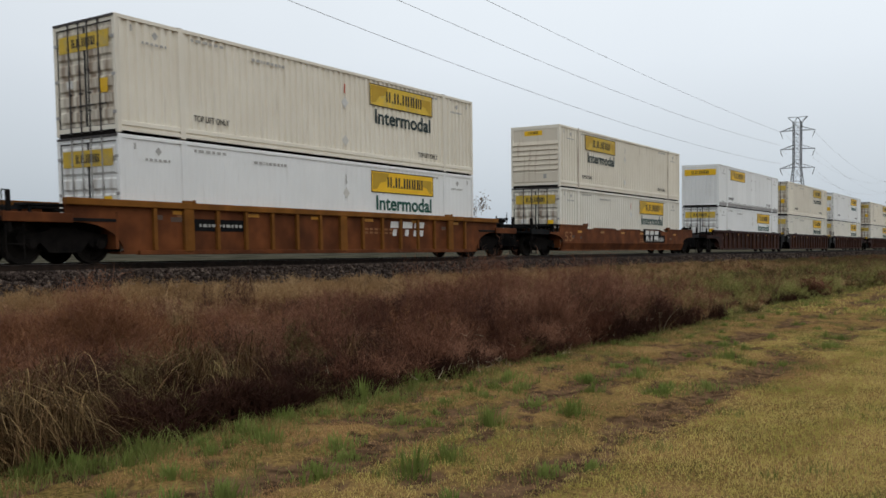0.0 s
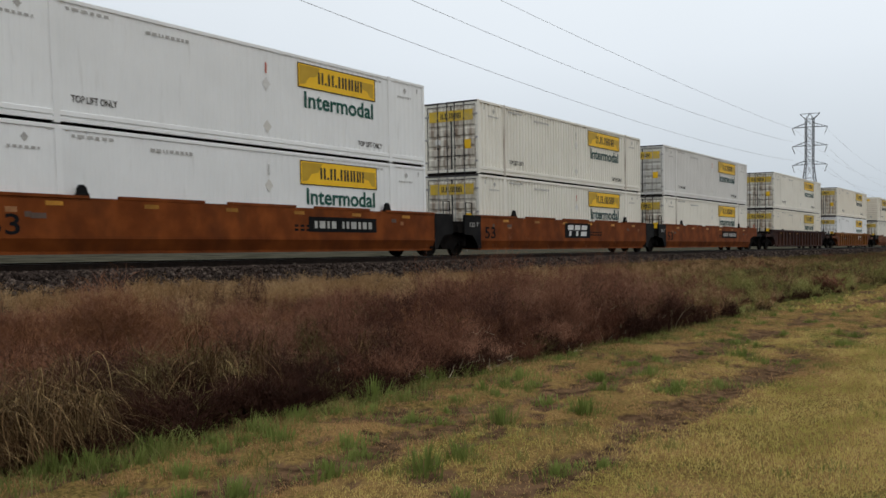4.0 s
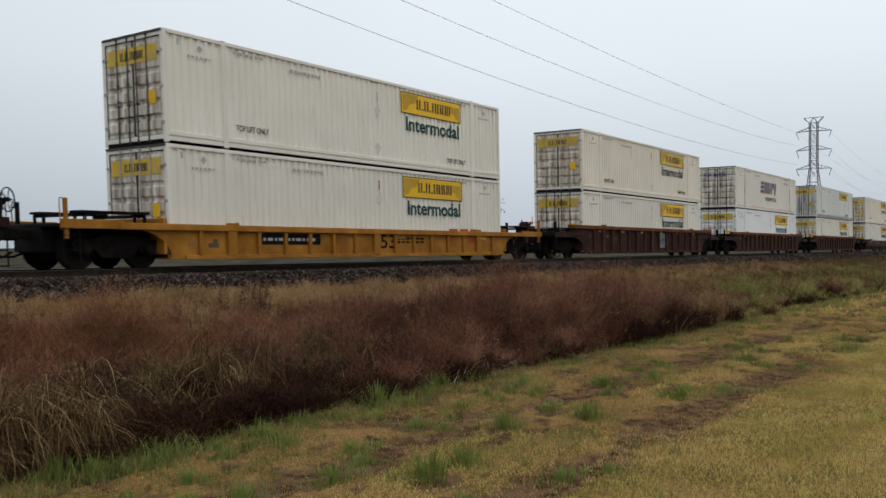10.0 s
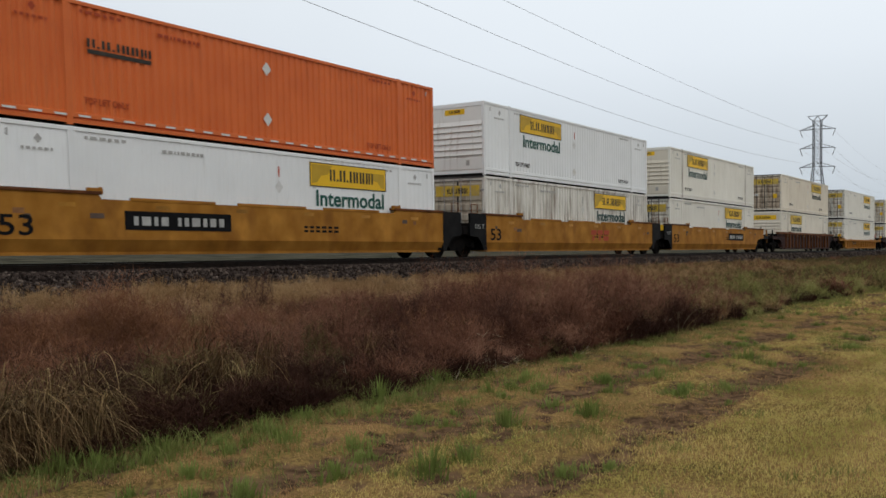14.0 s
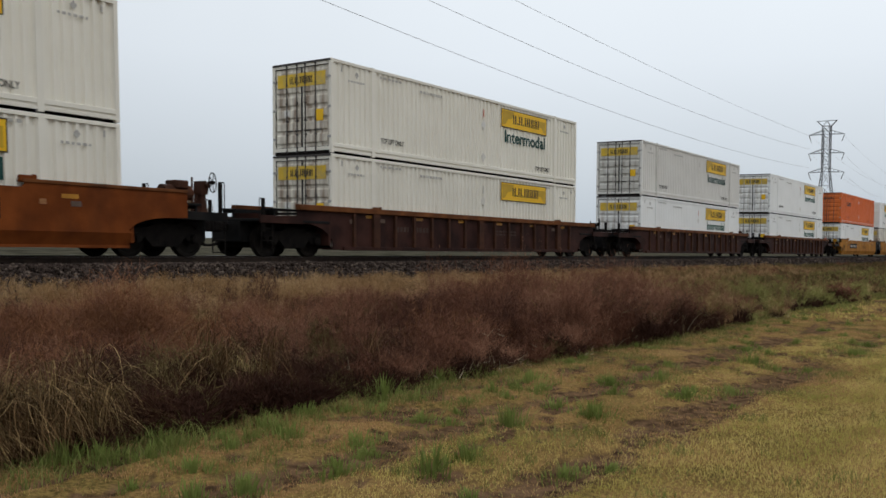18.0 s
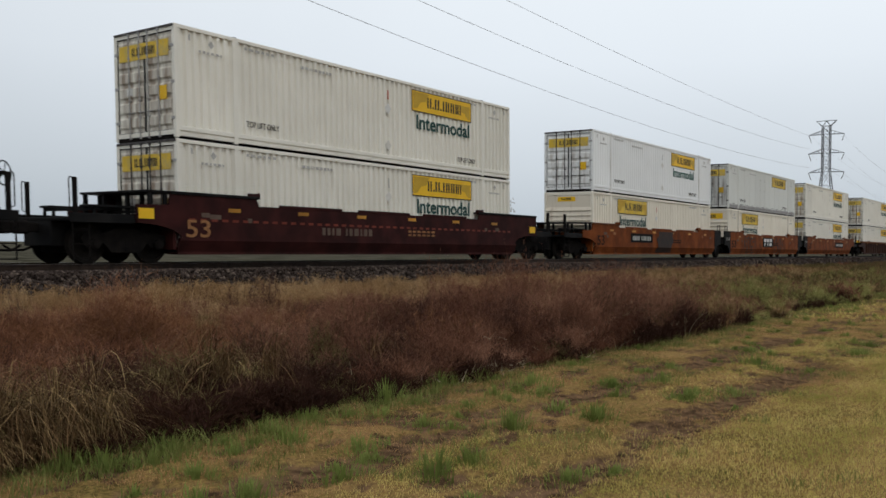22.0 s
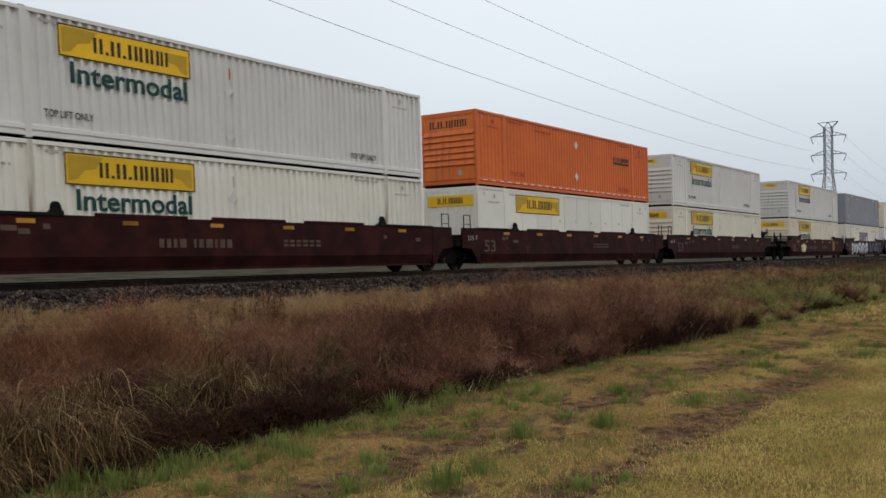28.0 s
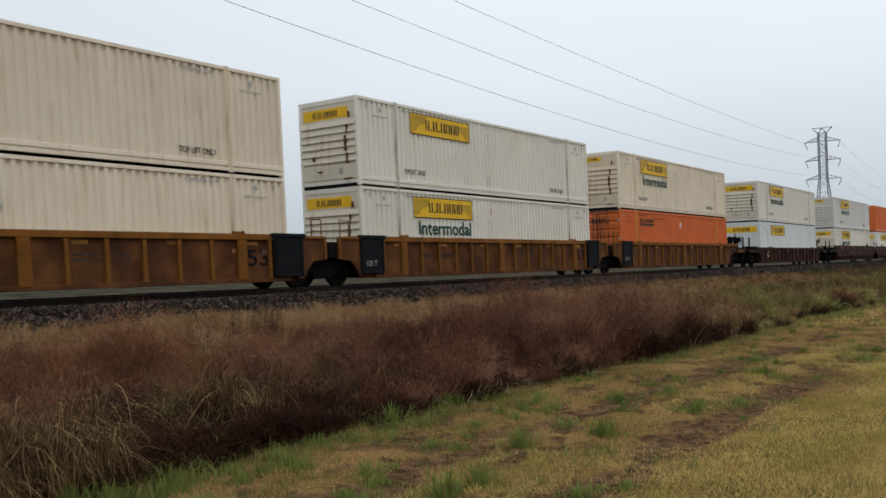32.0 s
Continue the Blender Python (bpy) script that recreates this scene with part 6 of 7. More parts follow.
tree(93.2, 75.7, 9.8, 0.47, 4600, M_LEAF, 5, "dark green leafy tree standing beyond the railway")
tree(88.5, 63.5, 11.0, 0.42, 0, M_LEAFR, 8, "bare grey winter tree with fine upright twigs")
tree(92.0, 61.0, 8.0, 0.45, 500, M_LEAFR, 9, "small bare tree with a few brown leaves")
tree(66.5, 92.5, 6.6, 0.7, 1500, M_LEAFR, 12, "half-bare shrub with brown autumn leaves")
tree(70.5, 90.0, 7.0, 0.7, 1700, M_LEAFR, 13, "half-bare shrub with brown autumn leaves")

# ---- grass and weeds ----


def strokes(P, W, mat, name, spin):
    """Tapering ribbons: P holds points (ribbons, points, 3), W the widths, spin the angle of each ribbon's flat side."""
    n, m, _ = P.shape
    side = np.stack([np.cos(spin), np.sin(spin), np.zeros(n)], -1) * (W * 0.5)[:, None]
    cols = []
    for k in range(m - 1):
        t = 1 - 0.6 * k / (m - 1)
        cols += [P[:, k] - side * t, P[:, k] + side * t]
    cols.append(P[:, m - 1])
    c = len(cols)
    v = np.stack(cols, 1).reshape(-1, 3)
    o = (np.arange(n) * c)[:, None]
    quad = np.array([[2 * k, 2 * k + 1, 2 * k + 3, 2 * k + 2] for k in range(m - 2)]).reshape(-1).astype(int)
    loops = np.concatenate([o + quad[None], o + np.array([c - 3, c - 2, c - 1])[None]], 1)
    return fast_mesh(name, v, np.tile([4] * (m - 2) + [3], n), loops.ravel(), mat)


def blades(name, x, y, h, w, lean, mat, seed, droop=0.35, seg=2):
    """Curved blades, each from its own root."""
    r = np.random.RandomState(seed)
    n = len(x)
    z = ground_z(x, y)
    a = r.rand(n) * 6.2832
    d = lean * (0.3 + 1.2 * r.rand(n)) * h
    P = np.stack([np.stack([x + np.cos(a) * d * f * f, y + np.sin(a) * d * f * f, z + h * (f - droop * lean * f * f)], -1) for f in np.linspace(0, 1, seg + 1)], 1)
    return strokes(P, w, mat, name, r.rand(n) * 6.2832)


def grass_mat(name, colors, scale, island, tr=0.12, stretch=(1, 1, 1)):
    colors = [tuple(1.13 * v for v in c) for c in colors]
    return material(name, colors, scale=scale, rough=0.8, island=island, bump=0, translucent=tr, spec=0.05, stretch=stretch)


G_TURF = grass_mat("turf_blades", [(0.23, 0.25, 0.056), (0.43, 0.37, 0.105), (0.58, 0.47, 0.165), (0.44, 0.30, 0.10)], 0.9, 0.15, 0.25, (0.6, 1.7, 1))
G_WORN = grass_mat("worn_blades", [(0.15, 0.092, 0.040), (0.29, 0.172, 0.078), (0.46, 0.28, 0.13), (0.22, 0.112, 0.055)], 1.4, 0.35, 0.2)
G_GREEN = grass_mat("green_blades", [(0.085, 0.105, 0.026), (0.16, 0.175, 0.05), (0.27, 0.25, 0.095)], 1.5, 0.4, 0.25)
G_TUFT = grass_mat("tuft_blades", [(0.095, 0.13, 0.028), (0.185, 0.225, 0.06), (0.33, 0.335, 0.125)], 1.5, 0.55, 0.3)
G_RED = grass_mat("russet_stems", [(0.056, 0.0235, 0.0155), (0.138, 0.060, 0.0365), (0.27, 0.145, 0.089)], 0.75, 0.3)
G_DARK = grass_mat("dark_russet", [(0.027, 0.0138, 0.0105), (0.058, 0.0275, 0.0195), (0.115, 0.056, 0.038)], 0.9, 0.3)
G_ROSE = grass_mat("pale_russet", [(0.102, 0.047, 0.031), (0.21, 0.102, 0.064), (0.36, 0.208, 0.132)], 0.9, 0.3)
G_TAN = grass_mat("straw_stems", [(0.15, 0.082, 0.036), (0.31, 0.19, 0.09), (0.47, 0.33, 0.18)], 1.0, 0.3)
G_STRAW = grass_mat("pale_straw", [(0.045, 0.027, 0.012), (0.15, 0.096, 0.043), (0.42, 0.30, 0.145)], 1.5, 0.7)
G_OLIVE = grass_mat("olive_stems", [(0.05, 0.042, 0.016), (0.11, 0.085, 0.034), (0.20, 0.15, 0.065)], 0.8, 0.3)
G_DEAD = grass_mat("dead_grass", [(0.028, 0.015, 0.007), (0.085, 0.048, 0.022), (0.20, 0.122, 0.056)], 1.5, 0.7)
# dead stems coloured near black to give the shade at the belt's foot
G_SHADE = grass_mat("brushwood", [(0.0163, 0.0072, 0.0047), (0.0347, 0.0153, 0.0102), (0.0663, 0.0306, 0.0186)], 1.6, 0.3, 0.0)
G_SEDGE = grass_mat("green_weeds", [(0.11, 0.118, 0.033), (0.21, 0.205, 0.065), (0.34, 0.315, 0.125)], 0.7, 0.3, 0.2)

G_RUST = grass_mat("rusty_stems", [(0.085, 0.037, 0.018), (0.19, 0.085, 0.042), (0.34, 0.18, 0.092)], 0.9, 0.4)
G_CREST = grass_mat("crest_blades", [(0.05, 0.038, 0.015), (0.15, 0.112, 0.045), (0.36, 0.29, 0.125)], 1.5, 0.6, 0.2)

rng = np.random.RandomState(21)


def spread(n, x0, x1, y0, y1, power=1.6):
    """Places that thin out with distance along x."""
    return x0 + (x1 - x0) * rng.rand(n) ** power, y0 + (y1 - y0) * rng.rand(n)


def turf(n, x0, x1, y0, y1, hmin, hmax, w, seed, power, mat, pick):
    x, y = spread(n, x0, x1, y0, y1, power)
    keep = (rng.rand(n) > rut(x, y) * 0.9) & (rng.rand(n) < pick(x, y))
    keep &= y < 6.4 + 0.8 * (fbm(x, y, 0.8, 4) - 0.5)
    x, y = x[keep], y[keep]
    h = hmin + (hmax - hmin) * rng.rand(len(x)) * (0.3 + 1.2 * fbm(x, y, 1.4, 6))
    return blades("turf", x, y, h, w * (0.7 + 0.6 * rng.rand(len(x))), 0.85, mat, seed, 0.3)


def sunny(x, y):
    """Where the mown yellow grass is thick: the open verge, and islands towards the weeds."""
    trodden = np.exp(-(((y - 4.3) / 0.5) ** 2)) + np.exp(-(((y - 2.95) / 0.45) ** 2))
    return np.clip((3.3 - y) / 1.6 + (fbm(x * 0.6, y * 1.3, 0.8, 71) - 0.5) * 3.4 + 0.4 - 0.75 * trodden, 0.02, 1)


def greening(x, y):
    """Where fresh green shows: soft patches, thickest by the weeds."""
    return np.clip((fbm(x, y, 1.7, 77) - 0.51 + 0.10 * np.clip(y - 5.3, 0, 1)) * 8, 0.03, 1) * np.clip((fbm(x, y, 5.0, 79) - 0.33) * 6, 0.15, 1)


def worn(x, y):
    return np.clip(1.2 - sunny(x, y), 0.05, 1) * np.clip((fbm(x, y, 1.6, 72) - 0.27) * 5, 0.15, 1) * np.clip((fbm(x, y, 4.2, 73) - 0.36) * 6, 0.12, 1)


tagged(new("mown_grass", turf(520000, 2.0, 26.0, -1.5, 6.9, 0.015, 0.055, 0.0036, 1, 1.4, G_TURF, sunny)), "short mown grass, straw yellow and green", "grass", kind="stuff")
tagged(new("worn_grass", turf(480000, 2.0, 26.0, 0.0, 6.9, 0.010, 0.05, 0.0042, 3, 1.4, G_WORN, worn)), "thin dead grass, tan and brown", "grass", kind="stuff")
tagged(new("mown_grass", turf(70000, 22.0, 120.0, -16.0, 6.9, 0.05, 0.11, 0.022, 2, 1.8, G_TURF, lambda x, y: 0.55 + 0.45 * sunny(x, y))), "short mown grass, straw yellow and green", "grass", kind="stuff")
gx_, gy_ = spread(200000, 2.2, 40.0, -0.5, 6.3, 1.4)
pick_ = greening(gx_, gy_) * (1 - 0.8 * rut(gx_, gy_)) > rng.rand(len(gx_))
gx_, gy_ = gx_[pick_], gy_[pick_]
gh_ = (0.025 + 0.085 * rng.rand(len(gx_))) * (0.55 + 0.6 * greening(gx_, gy_))
tagged(new("green_grass", blades("green_patches", gx_, gy_, gh_, np.full(len(gx_), 0.0058), 0.6, G_GREEN, 78, seg=2)), "soft patches of fresh green grass in the verge", "grass", kind="stuff")


def ease(v):
    v = np.clip(v, 0, 1)
    return v * v * (3 - 2 * v)


def bushes(x, y, size, seed):
    """Bushes on a jittered grid: the distance to the nearest middle in units of size, and that bush's own number, 0 to 1."""
    gx, gy = np.floor(x / size), np.floor(y / size)
    best, own = np.full(np.shape(x), 9.0), np.zeros(np.shape(x))
    for i in (-1, 0, 1):
        for j in (-1, 0, 1):
            a, b = gx + i, gy + j
            h = [np.sin(a * 127.1 + b * 311.7 + seed + k * 53.9) * 43758.5453 for k in range(3)]
            h = [v - np.floor(v) for v in h]
            d = np.hypot((a + 0.15 + 0.7 * h[0]) - x / size, (b + 0.15 + 0.7 * h[1]) - y / size)
            own = np.where(d < best, h[2], own)
            best = np.minimum(best, d)
    return best, own


def weed_height(x, y):
    """Top of the weed belt over the ground: flopped fringe, tall russet thicket, low straw towards the stones."""
    d, own = bushes(x, y, 1.3, 7.0)
    front = np.clip((y - 5.6 - 0.7 * (fbm(x, y * 0, 0.7, 31) - 0.5) - 0.9 * (own - 0.35) * ease((x - 7) / 2)) / 0.65, 0.0, 1) ** 0.5
    thicket = (0.86 + 0.50 * ease((x - 9.5) / 4.0)) * ease((x - 7.0) / 1.8) * ease((19.4 - x) / 2.4) * ease((10.9 - y) / 1.8)
    island = 1.22 * np.exp(-(((x - 6.4) / 1.9) ** 2) - ((y - 10.3) / 1.3) ** 2)
    fringe = 0.72 * ease((8.0 - x) / 1.5) * ease((9.0 - y) / 1.4)
    dark = 1.0 * np.exp(-(((x - 8.0) / 1.0) ** 2) - ((y - 8.6) / 0.9) ** 2)
    onward = (0.95 - 0.22 * ease((x - 22) / 8)) * ease((x - 17.5) / 2) * ease((11.5 - y) / 2.5)
    back = 0.60 - 0.26 * ease((y - 11.5) / 3.0)
    top = np.maximum.reduce([thicket, island, fringe, dark, onward, back])
    dome = 1 - np.clip(d / 0.66, 0, 1) ** 2
    return front * top * (0.36 + 0.76 * dome) * (0.80 + 0.40 * own)


def plants(name, n, x0, x1, y0, y1, pick, mat, stems, size, reach, width, twigs, seed, power=1.45, sag=0.25, tall=(0.7, 1.1), clump=0.06, inner=0.0):
    """Bushy plants: stems that spread from one root, with short twigs along their upper parts. One mesh."""
    r = np.random.RandomState(seed)
    cx, cy = x0 + (x1 - x0) * r.rand(n) ** power, y0 + (y1 - y0) * r.rand(n)
    keep = r.rand(n) < pick(cx, cy)
    cx, cy = cx[keep], cy[keep]
    H = weed_height(cx, cy) * (tall[0] + (tall[1] - tall[0]) * r.rand(len(cx)))
    ok = H > 0.12
    cx, cy, H = np.repeat(cx[ok], stems), np.repeat(cy[ok], stems), np.repeat(H[ok], stems)
    n = len(cx)
    h = H * (0.45 + 0.55 * r.rand(n) ** 0.7)
    a = r.rand(n) * 6.2832
    out = reach * (inner + (1 - inner) * np.sqrt(r.rand(n))) * (0.4 + 0.6 * H)
    bx_, by_ = cx + r.normal(0, clump, n), cy + r.normal(0, clump, n)
    bz = ground_z(bx_, by_) + np.maximum(0, 0)
    m = 4
    F = np.linspace(0, 1, m + 1)
    jit = r.normal(0, 0.02, (n, m + 1, 3)) * F[None, :, None]
    P = np.stack([np.stack([bx_ + np.cos(a) * out * f**1.4, by_ + np.sin(a) * out * f**1.4, bz + h * (f - sag * (out / (h + 0.05)) * f**3)], -1) for f in F], 1) + jit
    obs = [strokes(P, width * (0.7 + 0.6 * r.rand(n)), mat, name, r.rand(n) * 6.2832)]
    if twigs:
        N = n * twigs
        idx = np.repeat(np.arange(n), twigs)
        f = 0.45 + 0.55 * r.rand(N) ** 0.8
        k = np.minimum((f * m).astype(int), m - 1)
        u = f * m - k
        p = P[idx, k] * (1 - u)[:, None] + P[idx, k + 1] * u[:, None]
        d = r.normal(0, 1, (N, 3))
        d[:, 2] = np.abs(d[:, 2]) * 0.9 + 0.2
        d /= np.linalg.norm(d, axis=1)[:, None]
        ln = size * (0.5 + r.rand(N))
        q = p + d * ln[:, None]
        s = np.cross(d, r.normal(0, 1, (N, 3)))
        s /= np.linalg.norm(s, axis=1)[:, None] + 1e-6
        s *= width * 0.55
        v = np.stack([p - s, p + s, q], 1).reshape(-1, 3)
        obs.append(fast_mesh(name + "_twigs", v, np.full(N, 3), np.arange(N * 3), mat))
    return obs


def weeds(name, label, *args, **kw):
    for me in plants(name, *args, **kw):
        tagged(new(name, me), label, "weeds", kind="stuff")


def is_red(x, y):
    a = np.clip((fbm(x, y, 0.33, 41) - 0.36) * 5, 0.10, 1) + 0.6 * ease((x - 11) / 3) * ease((19 - x) / 3)
    a = a + 1.2 * np.exp(-(((x - 6.3) / 1.5) ** 2) - ((y - 10.3) / 1.2) ** 2)
    bare = 1 - ease((4.6 - x) / 0.8) * ease((7.0 - y) / 0.4)
    d, own = bushes(x, y, 1.3, 7.0)
    gap = 0.30 + 0.70 * ease((0.66 - d) / 0.3)
    return gap * bare * np.clip(a, 0, 1) * np.clip(1.1 - (y - 10.8) / 1.6, 0.02, 1) * np.clip(1.4 - (x - 17) / 6, 0.10, 1)


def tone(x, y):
    """Dark to pale through the russet growth, bush by bush; shade of the belt's front and hollow is put into the tone.
    """
    # the first bump darkens the stems for the shaded hollow near x 5.5
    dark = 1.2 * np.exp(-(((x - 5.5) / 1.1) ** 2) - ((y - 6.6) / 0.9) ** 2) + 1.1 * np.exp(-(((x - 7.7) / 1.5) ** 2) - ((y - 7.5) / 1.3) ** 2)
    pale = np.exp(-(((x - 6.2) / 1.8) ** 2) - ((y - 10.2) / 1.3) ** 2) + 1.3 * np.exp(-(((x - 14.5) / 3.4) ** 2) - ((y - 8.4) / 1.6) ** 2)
    # stems at the front toned down, as the overhang would shade them
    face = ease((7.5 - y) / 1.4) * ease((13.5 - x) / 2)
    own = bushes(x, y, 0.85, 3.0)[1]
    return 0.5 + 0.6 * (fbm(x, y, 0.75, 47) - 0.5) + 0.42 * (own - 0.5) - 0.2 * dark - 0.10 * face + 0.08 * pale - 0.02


def is_tan(x, y):
    return np.clip(0.05 + 0.95 * ease((y - 10.8) / 1.5), 0, 1) * (0.45 + 0.55 * ease((x - 8.0) / 3)) * np.clip((fbm(x, y, 0.5, 43) - 0.30) * 4, 0.08, 1)


def is_olive(x, y):
    bush = np.exp(-(((x - 7.9) / 1.0) ** 2) - ((y - 8.6) / 0.9) ** 2)
    return np.clip(0.15 + bush + np.clip((fbm(x, y, 0.4, 44) - 0.52) * 5, 0, 0.9), 0, 1) * (y < 13)


def is_sedge(x, y):
    return ease((x - 16.5) / 9) * np.clip((fbm(x, y, 0.25, 46) - 0.30) * 4, 0.1, 1) * (y < 12)


# the dark stems also carry the painted shade of the front and hollow
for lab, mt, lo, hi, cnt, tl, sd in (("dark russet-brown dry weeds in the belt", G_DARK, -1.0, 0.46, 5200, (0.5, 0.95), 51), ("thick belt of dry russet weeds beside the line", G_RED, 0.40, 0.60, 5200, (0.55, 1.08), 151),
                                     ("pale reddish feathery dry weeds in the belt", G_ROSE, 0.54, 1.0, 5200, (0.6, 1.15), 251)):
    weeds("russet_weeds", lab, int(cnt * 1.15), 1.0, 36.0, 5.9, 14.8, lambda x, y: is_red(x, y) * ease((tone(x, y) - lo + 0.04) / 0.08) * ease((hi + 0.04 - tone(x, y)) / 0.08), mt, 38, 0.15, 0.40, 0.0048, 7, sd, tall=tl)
weeds("rusty_weeds", "orange-brown feathery weeds in loose mounds", 420, 3.6, 9.0, 8.6, 11.8, lambda x, y: np.exp(-(((x - 6.3) / 1.8) ** 2) - ((y - 10.1) / 1.3) ** 2), G_RUST, 34, 0.17, 0.42, 0.0048, 8, 69, power=1.0, tall=(0.7, 1.15))
weeds("rusty_weeds", "orange-brown feathery weeds in loose mounds", 260, 8.5, 19.0, 6.6, 10.5, lambda x, y: np.clip((fbm(x, y, 0.9, 83) - 0.50) * 6, 0, 1), G_RUST, 30, 0.17, 0.42, 0.0048, 8, 70, power=1.0, tall=(0.75, 1.15))
weeds("olive_weeds", "dark olive and brown weeds in the belt", 1300, 1.0, 40.0, 6.0, 13.0, is_olive, G_OLIVE, 24, 0.14, 0.40, 0.0065, 5, 53, tall=(0.5, 1.0))
# low near-black stems: shade under the overhanging weeds, put into their colour
weeds("dark_brush", "dense dead brown brushwood at the foot of the weeds", 2200, 1.0, 34.0, 5.75, 8.0, lambda x, y: 0.85 * ease((x - 3.2) / 1.2) + 0.1, G_SHADE, 26, 0.12, 0.30, 0.008, 4, 59, power=1.5, tall=(0.28, 0.58))
weeds("dark_brush", "dense dead brown brushwood at the foot of the weeds", 420, 4.2, 6.8, 5.95, 6.9, lambda x, y: ease((7.0 - x) / 1.2), G_SHADE, 28, 0.13, 0.34, 0.007, 5, 71, power=1.0, tall=(0.4, 0.75))
weeds("straw_weeds", "dry straw-coloured grass at the foot of the bank", 5200, 3.0, 60.0, 10.6, 16.9, is_tan, G_TAN, 16, 0.10, 0.30, 0.007, 5, 52, tall=(0.8, 1.35))
weeds("tan_weeds", "dull tan and olive weeds beyond the russet thicket", 1500, 16.5, 60.0, 5.6, 13.0, lambda x, y: ease((x - 16.5) / 3) * np.clip((fbm(x, y, 0.5, 48) - 0.36) * 5, 0.05, 0.9), G_TAN, 18, 0.12, 0.4, 0.009, 6, 67, power=1.3, tall=(0.5, 1.0))
weeds("green_weeds", "green and olive weeds growing thick along the belt", 2600, 14.0, 80.0, 5.3, 12.0, is_sedge, G_SEDGE, 18, 0.13, 0.42, 0.011, 7, 56, power=1.3, tall=(0.6, 1.0))


def arching(name, n, x0, x1, y0, y1, pick, mat, height, reach, width, seed, aim=-1.75, fan=0.8):
    """Long blades that rise from tussocks, arch over and hang; most lean towards the verge."""
    r = np.random.RandomState(seed)
    tx, ty = x0 + (x1 - x0) * r.rand(n), y0 + (y1 - y0) * r.rand(n)
    keep = r.rand(n) < pick(tx, ty)
    tx, ty = tx[keep], ty[keep]
    each = 46
    lean = np.repeat(aim + r.normal(0, 0.5, len(tx)), each)
    tall = np.repeat(height * (0.6 + 0.5 * r.rand(len(tx))), each)
    x, y = np.repeat(tx, each), np.repeat(ty, each)
    n = len(x)
    x, y = x + r.normal(0, 0.05, n), y + r.normal(0, 0.05, n)
    a = lean + r.normal(0, fan, n)
    turn = r.normal(0, 0.5, n)
    h = tall * (0.5 + 0.5 * r.rand(n) ** 0.7)
    out = reach * (0.3 + 0.8 * r.rand(n))
    top, hang = 0.26 + 0.2 * r.rand(n), 0.15 + 0.8 * r.rand(n)
    z = ground_z(x, y)
    P = []
    for f in np.linspace(0, 1, 9):
        up = 1 - ((top - f) / top) ** 2
        down = 1 - hang * (np.maximum(f - top, 0) / (1 - top)) ** 2.3
        b = a + turn * f
        d = out * (1.35 * f**1.3 - 0.35 * f**3)
        P.append(np.stack([x + np.cos(b) * d, y + np.sin(b) * d, z + np.maximum(h * np.where(f < top, up, down), 0.02)], -1))
    return strokes(np.stack(P, 1), width * (0.6 + 0.8 * r.rand(n)), mat, name, a + 1.57 + r.normal(0, 0.5, n))


def foot(x, y):
    """Where the flopped grass lies thickest."""
    near = np.exp(-(((x - 2.5) / 1.0) ** 2)) * (y < 7.0) * np.clip((fbm(x, y, 1.6, 91) - 0.33) * 4, 0.12, 1.1)
    behind = 0.16 * np.exp(-(((x - 5.2) / 1.3) ** 2)) * ease((y - 6.5) / 0.3) * (y < 7.3)
    return np.clip(1.25 * near + behind, 0, 1)


for lab, cnt, mt, hh, seed in (("long dead straw grass flopped over the edge of the belt", 165, G_STRAW, 0.80, 57), ("dull brown dead grass flopped over the edge of the belt", 190, G_DEAD, 0.78, 157),
                               ("long olive blades arching out of the dead grass", 14, G_CREST, 0.8, 257)):
    tagged(new("drooping_straw", arching("thatch", cnt, 0.8, 4.6, 5.95, 6.7, lambda x, y: np.clip((4.3 - x) / 1.2, 0, 1), mt, 0.60 * hh, 0.55, 0.0075, seed + 7, -1.75, 1.5)), lab, "weeds", kind="stuff")
    tagged(new("drooping_straw", arching("arching", cnt, 1.0, 8.6, 6.15, 8.0, foot, mt, hh, 0.78, 0.0072, seed, -1.75, 1.25)), lab, "weeds", kind="stuff")
weeds("drooping_straw", "pale arching grass blades among the weeds", 300, 5.0, 26.0, 5.6, 8.6, lambda x, y: 0.35 + 0 * x, G_STRAW, 7, 0.1, 0.7, 0.008, 0, 58, power=1.2, sag=0.8, tall=(0.7, 1.1), clump=0.05, inner=0.4)
G_PALE = grass_mat("bleached_stalks", [(0.22, 0.17, 0.11), (0.36, 0.30, 0.20), (0.5, 0.43, 0.31)], 1.5, 0.6)
weeds("bleached_stalks", "single bleached dead stalks at the front of the weeds", 110, 6.0, 22.0, 5.7, 7.2, lambda x, y: 0.8 + 0 * x, G_PALE, 3, 0.12, 0.7, 0.008, 2, 60, power=1.2, sag=0.5, tall=(0.5, 0.95), clump=0.08, inner=0.3)
tagged(new("drooping_straw", arching("crest_tips", 12, 3.4, 6.6, 6.6, 7.3, lambda x, y: np.clip((fbm(x, y, 1.2, 93) - 0.36) * 5, 0.1, 1), G_CREST, 0.46, 0.75, 0.0072, 273, -1.6, 1.5)), "yellow-olive grass blades lapping over the crest of the belt", "weeds", kind="stuff")
tagged(new("drooping_straw", arching("green_tips", 4, 4.4, 7.4, 6.9, 7.5, lambda x, y: 1 + 0 * x, G_CREST, 0.56, 0.8, 0.0075, 271, -1.2, 1.2)), "yellow-green grass blades arching over the weeds", "weeds", kind="stuff")
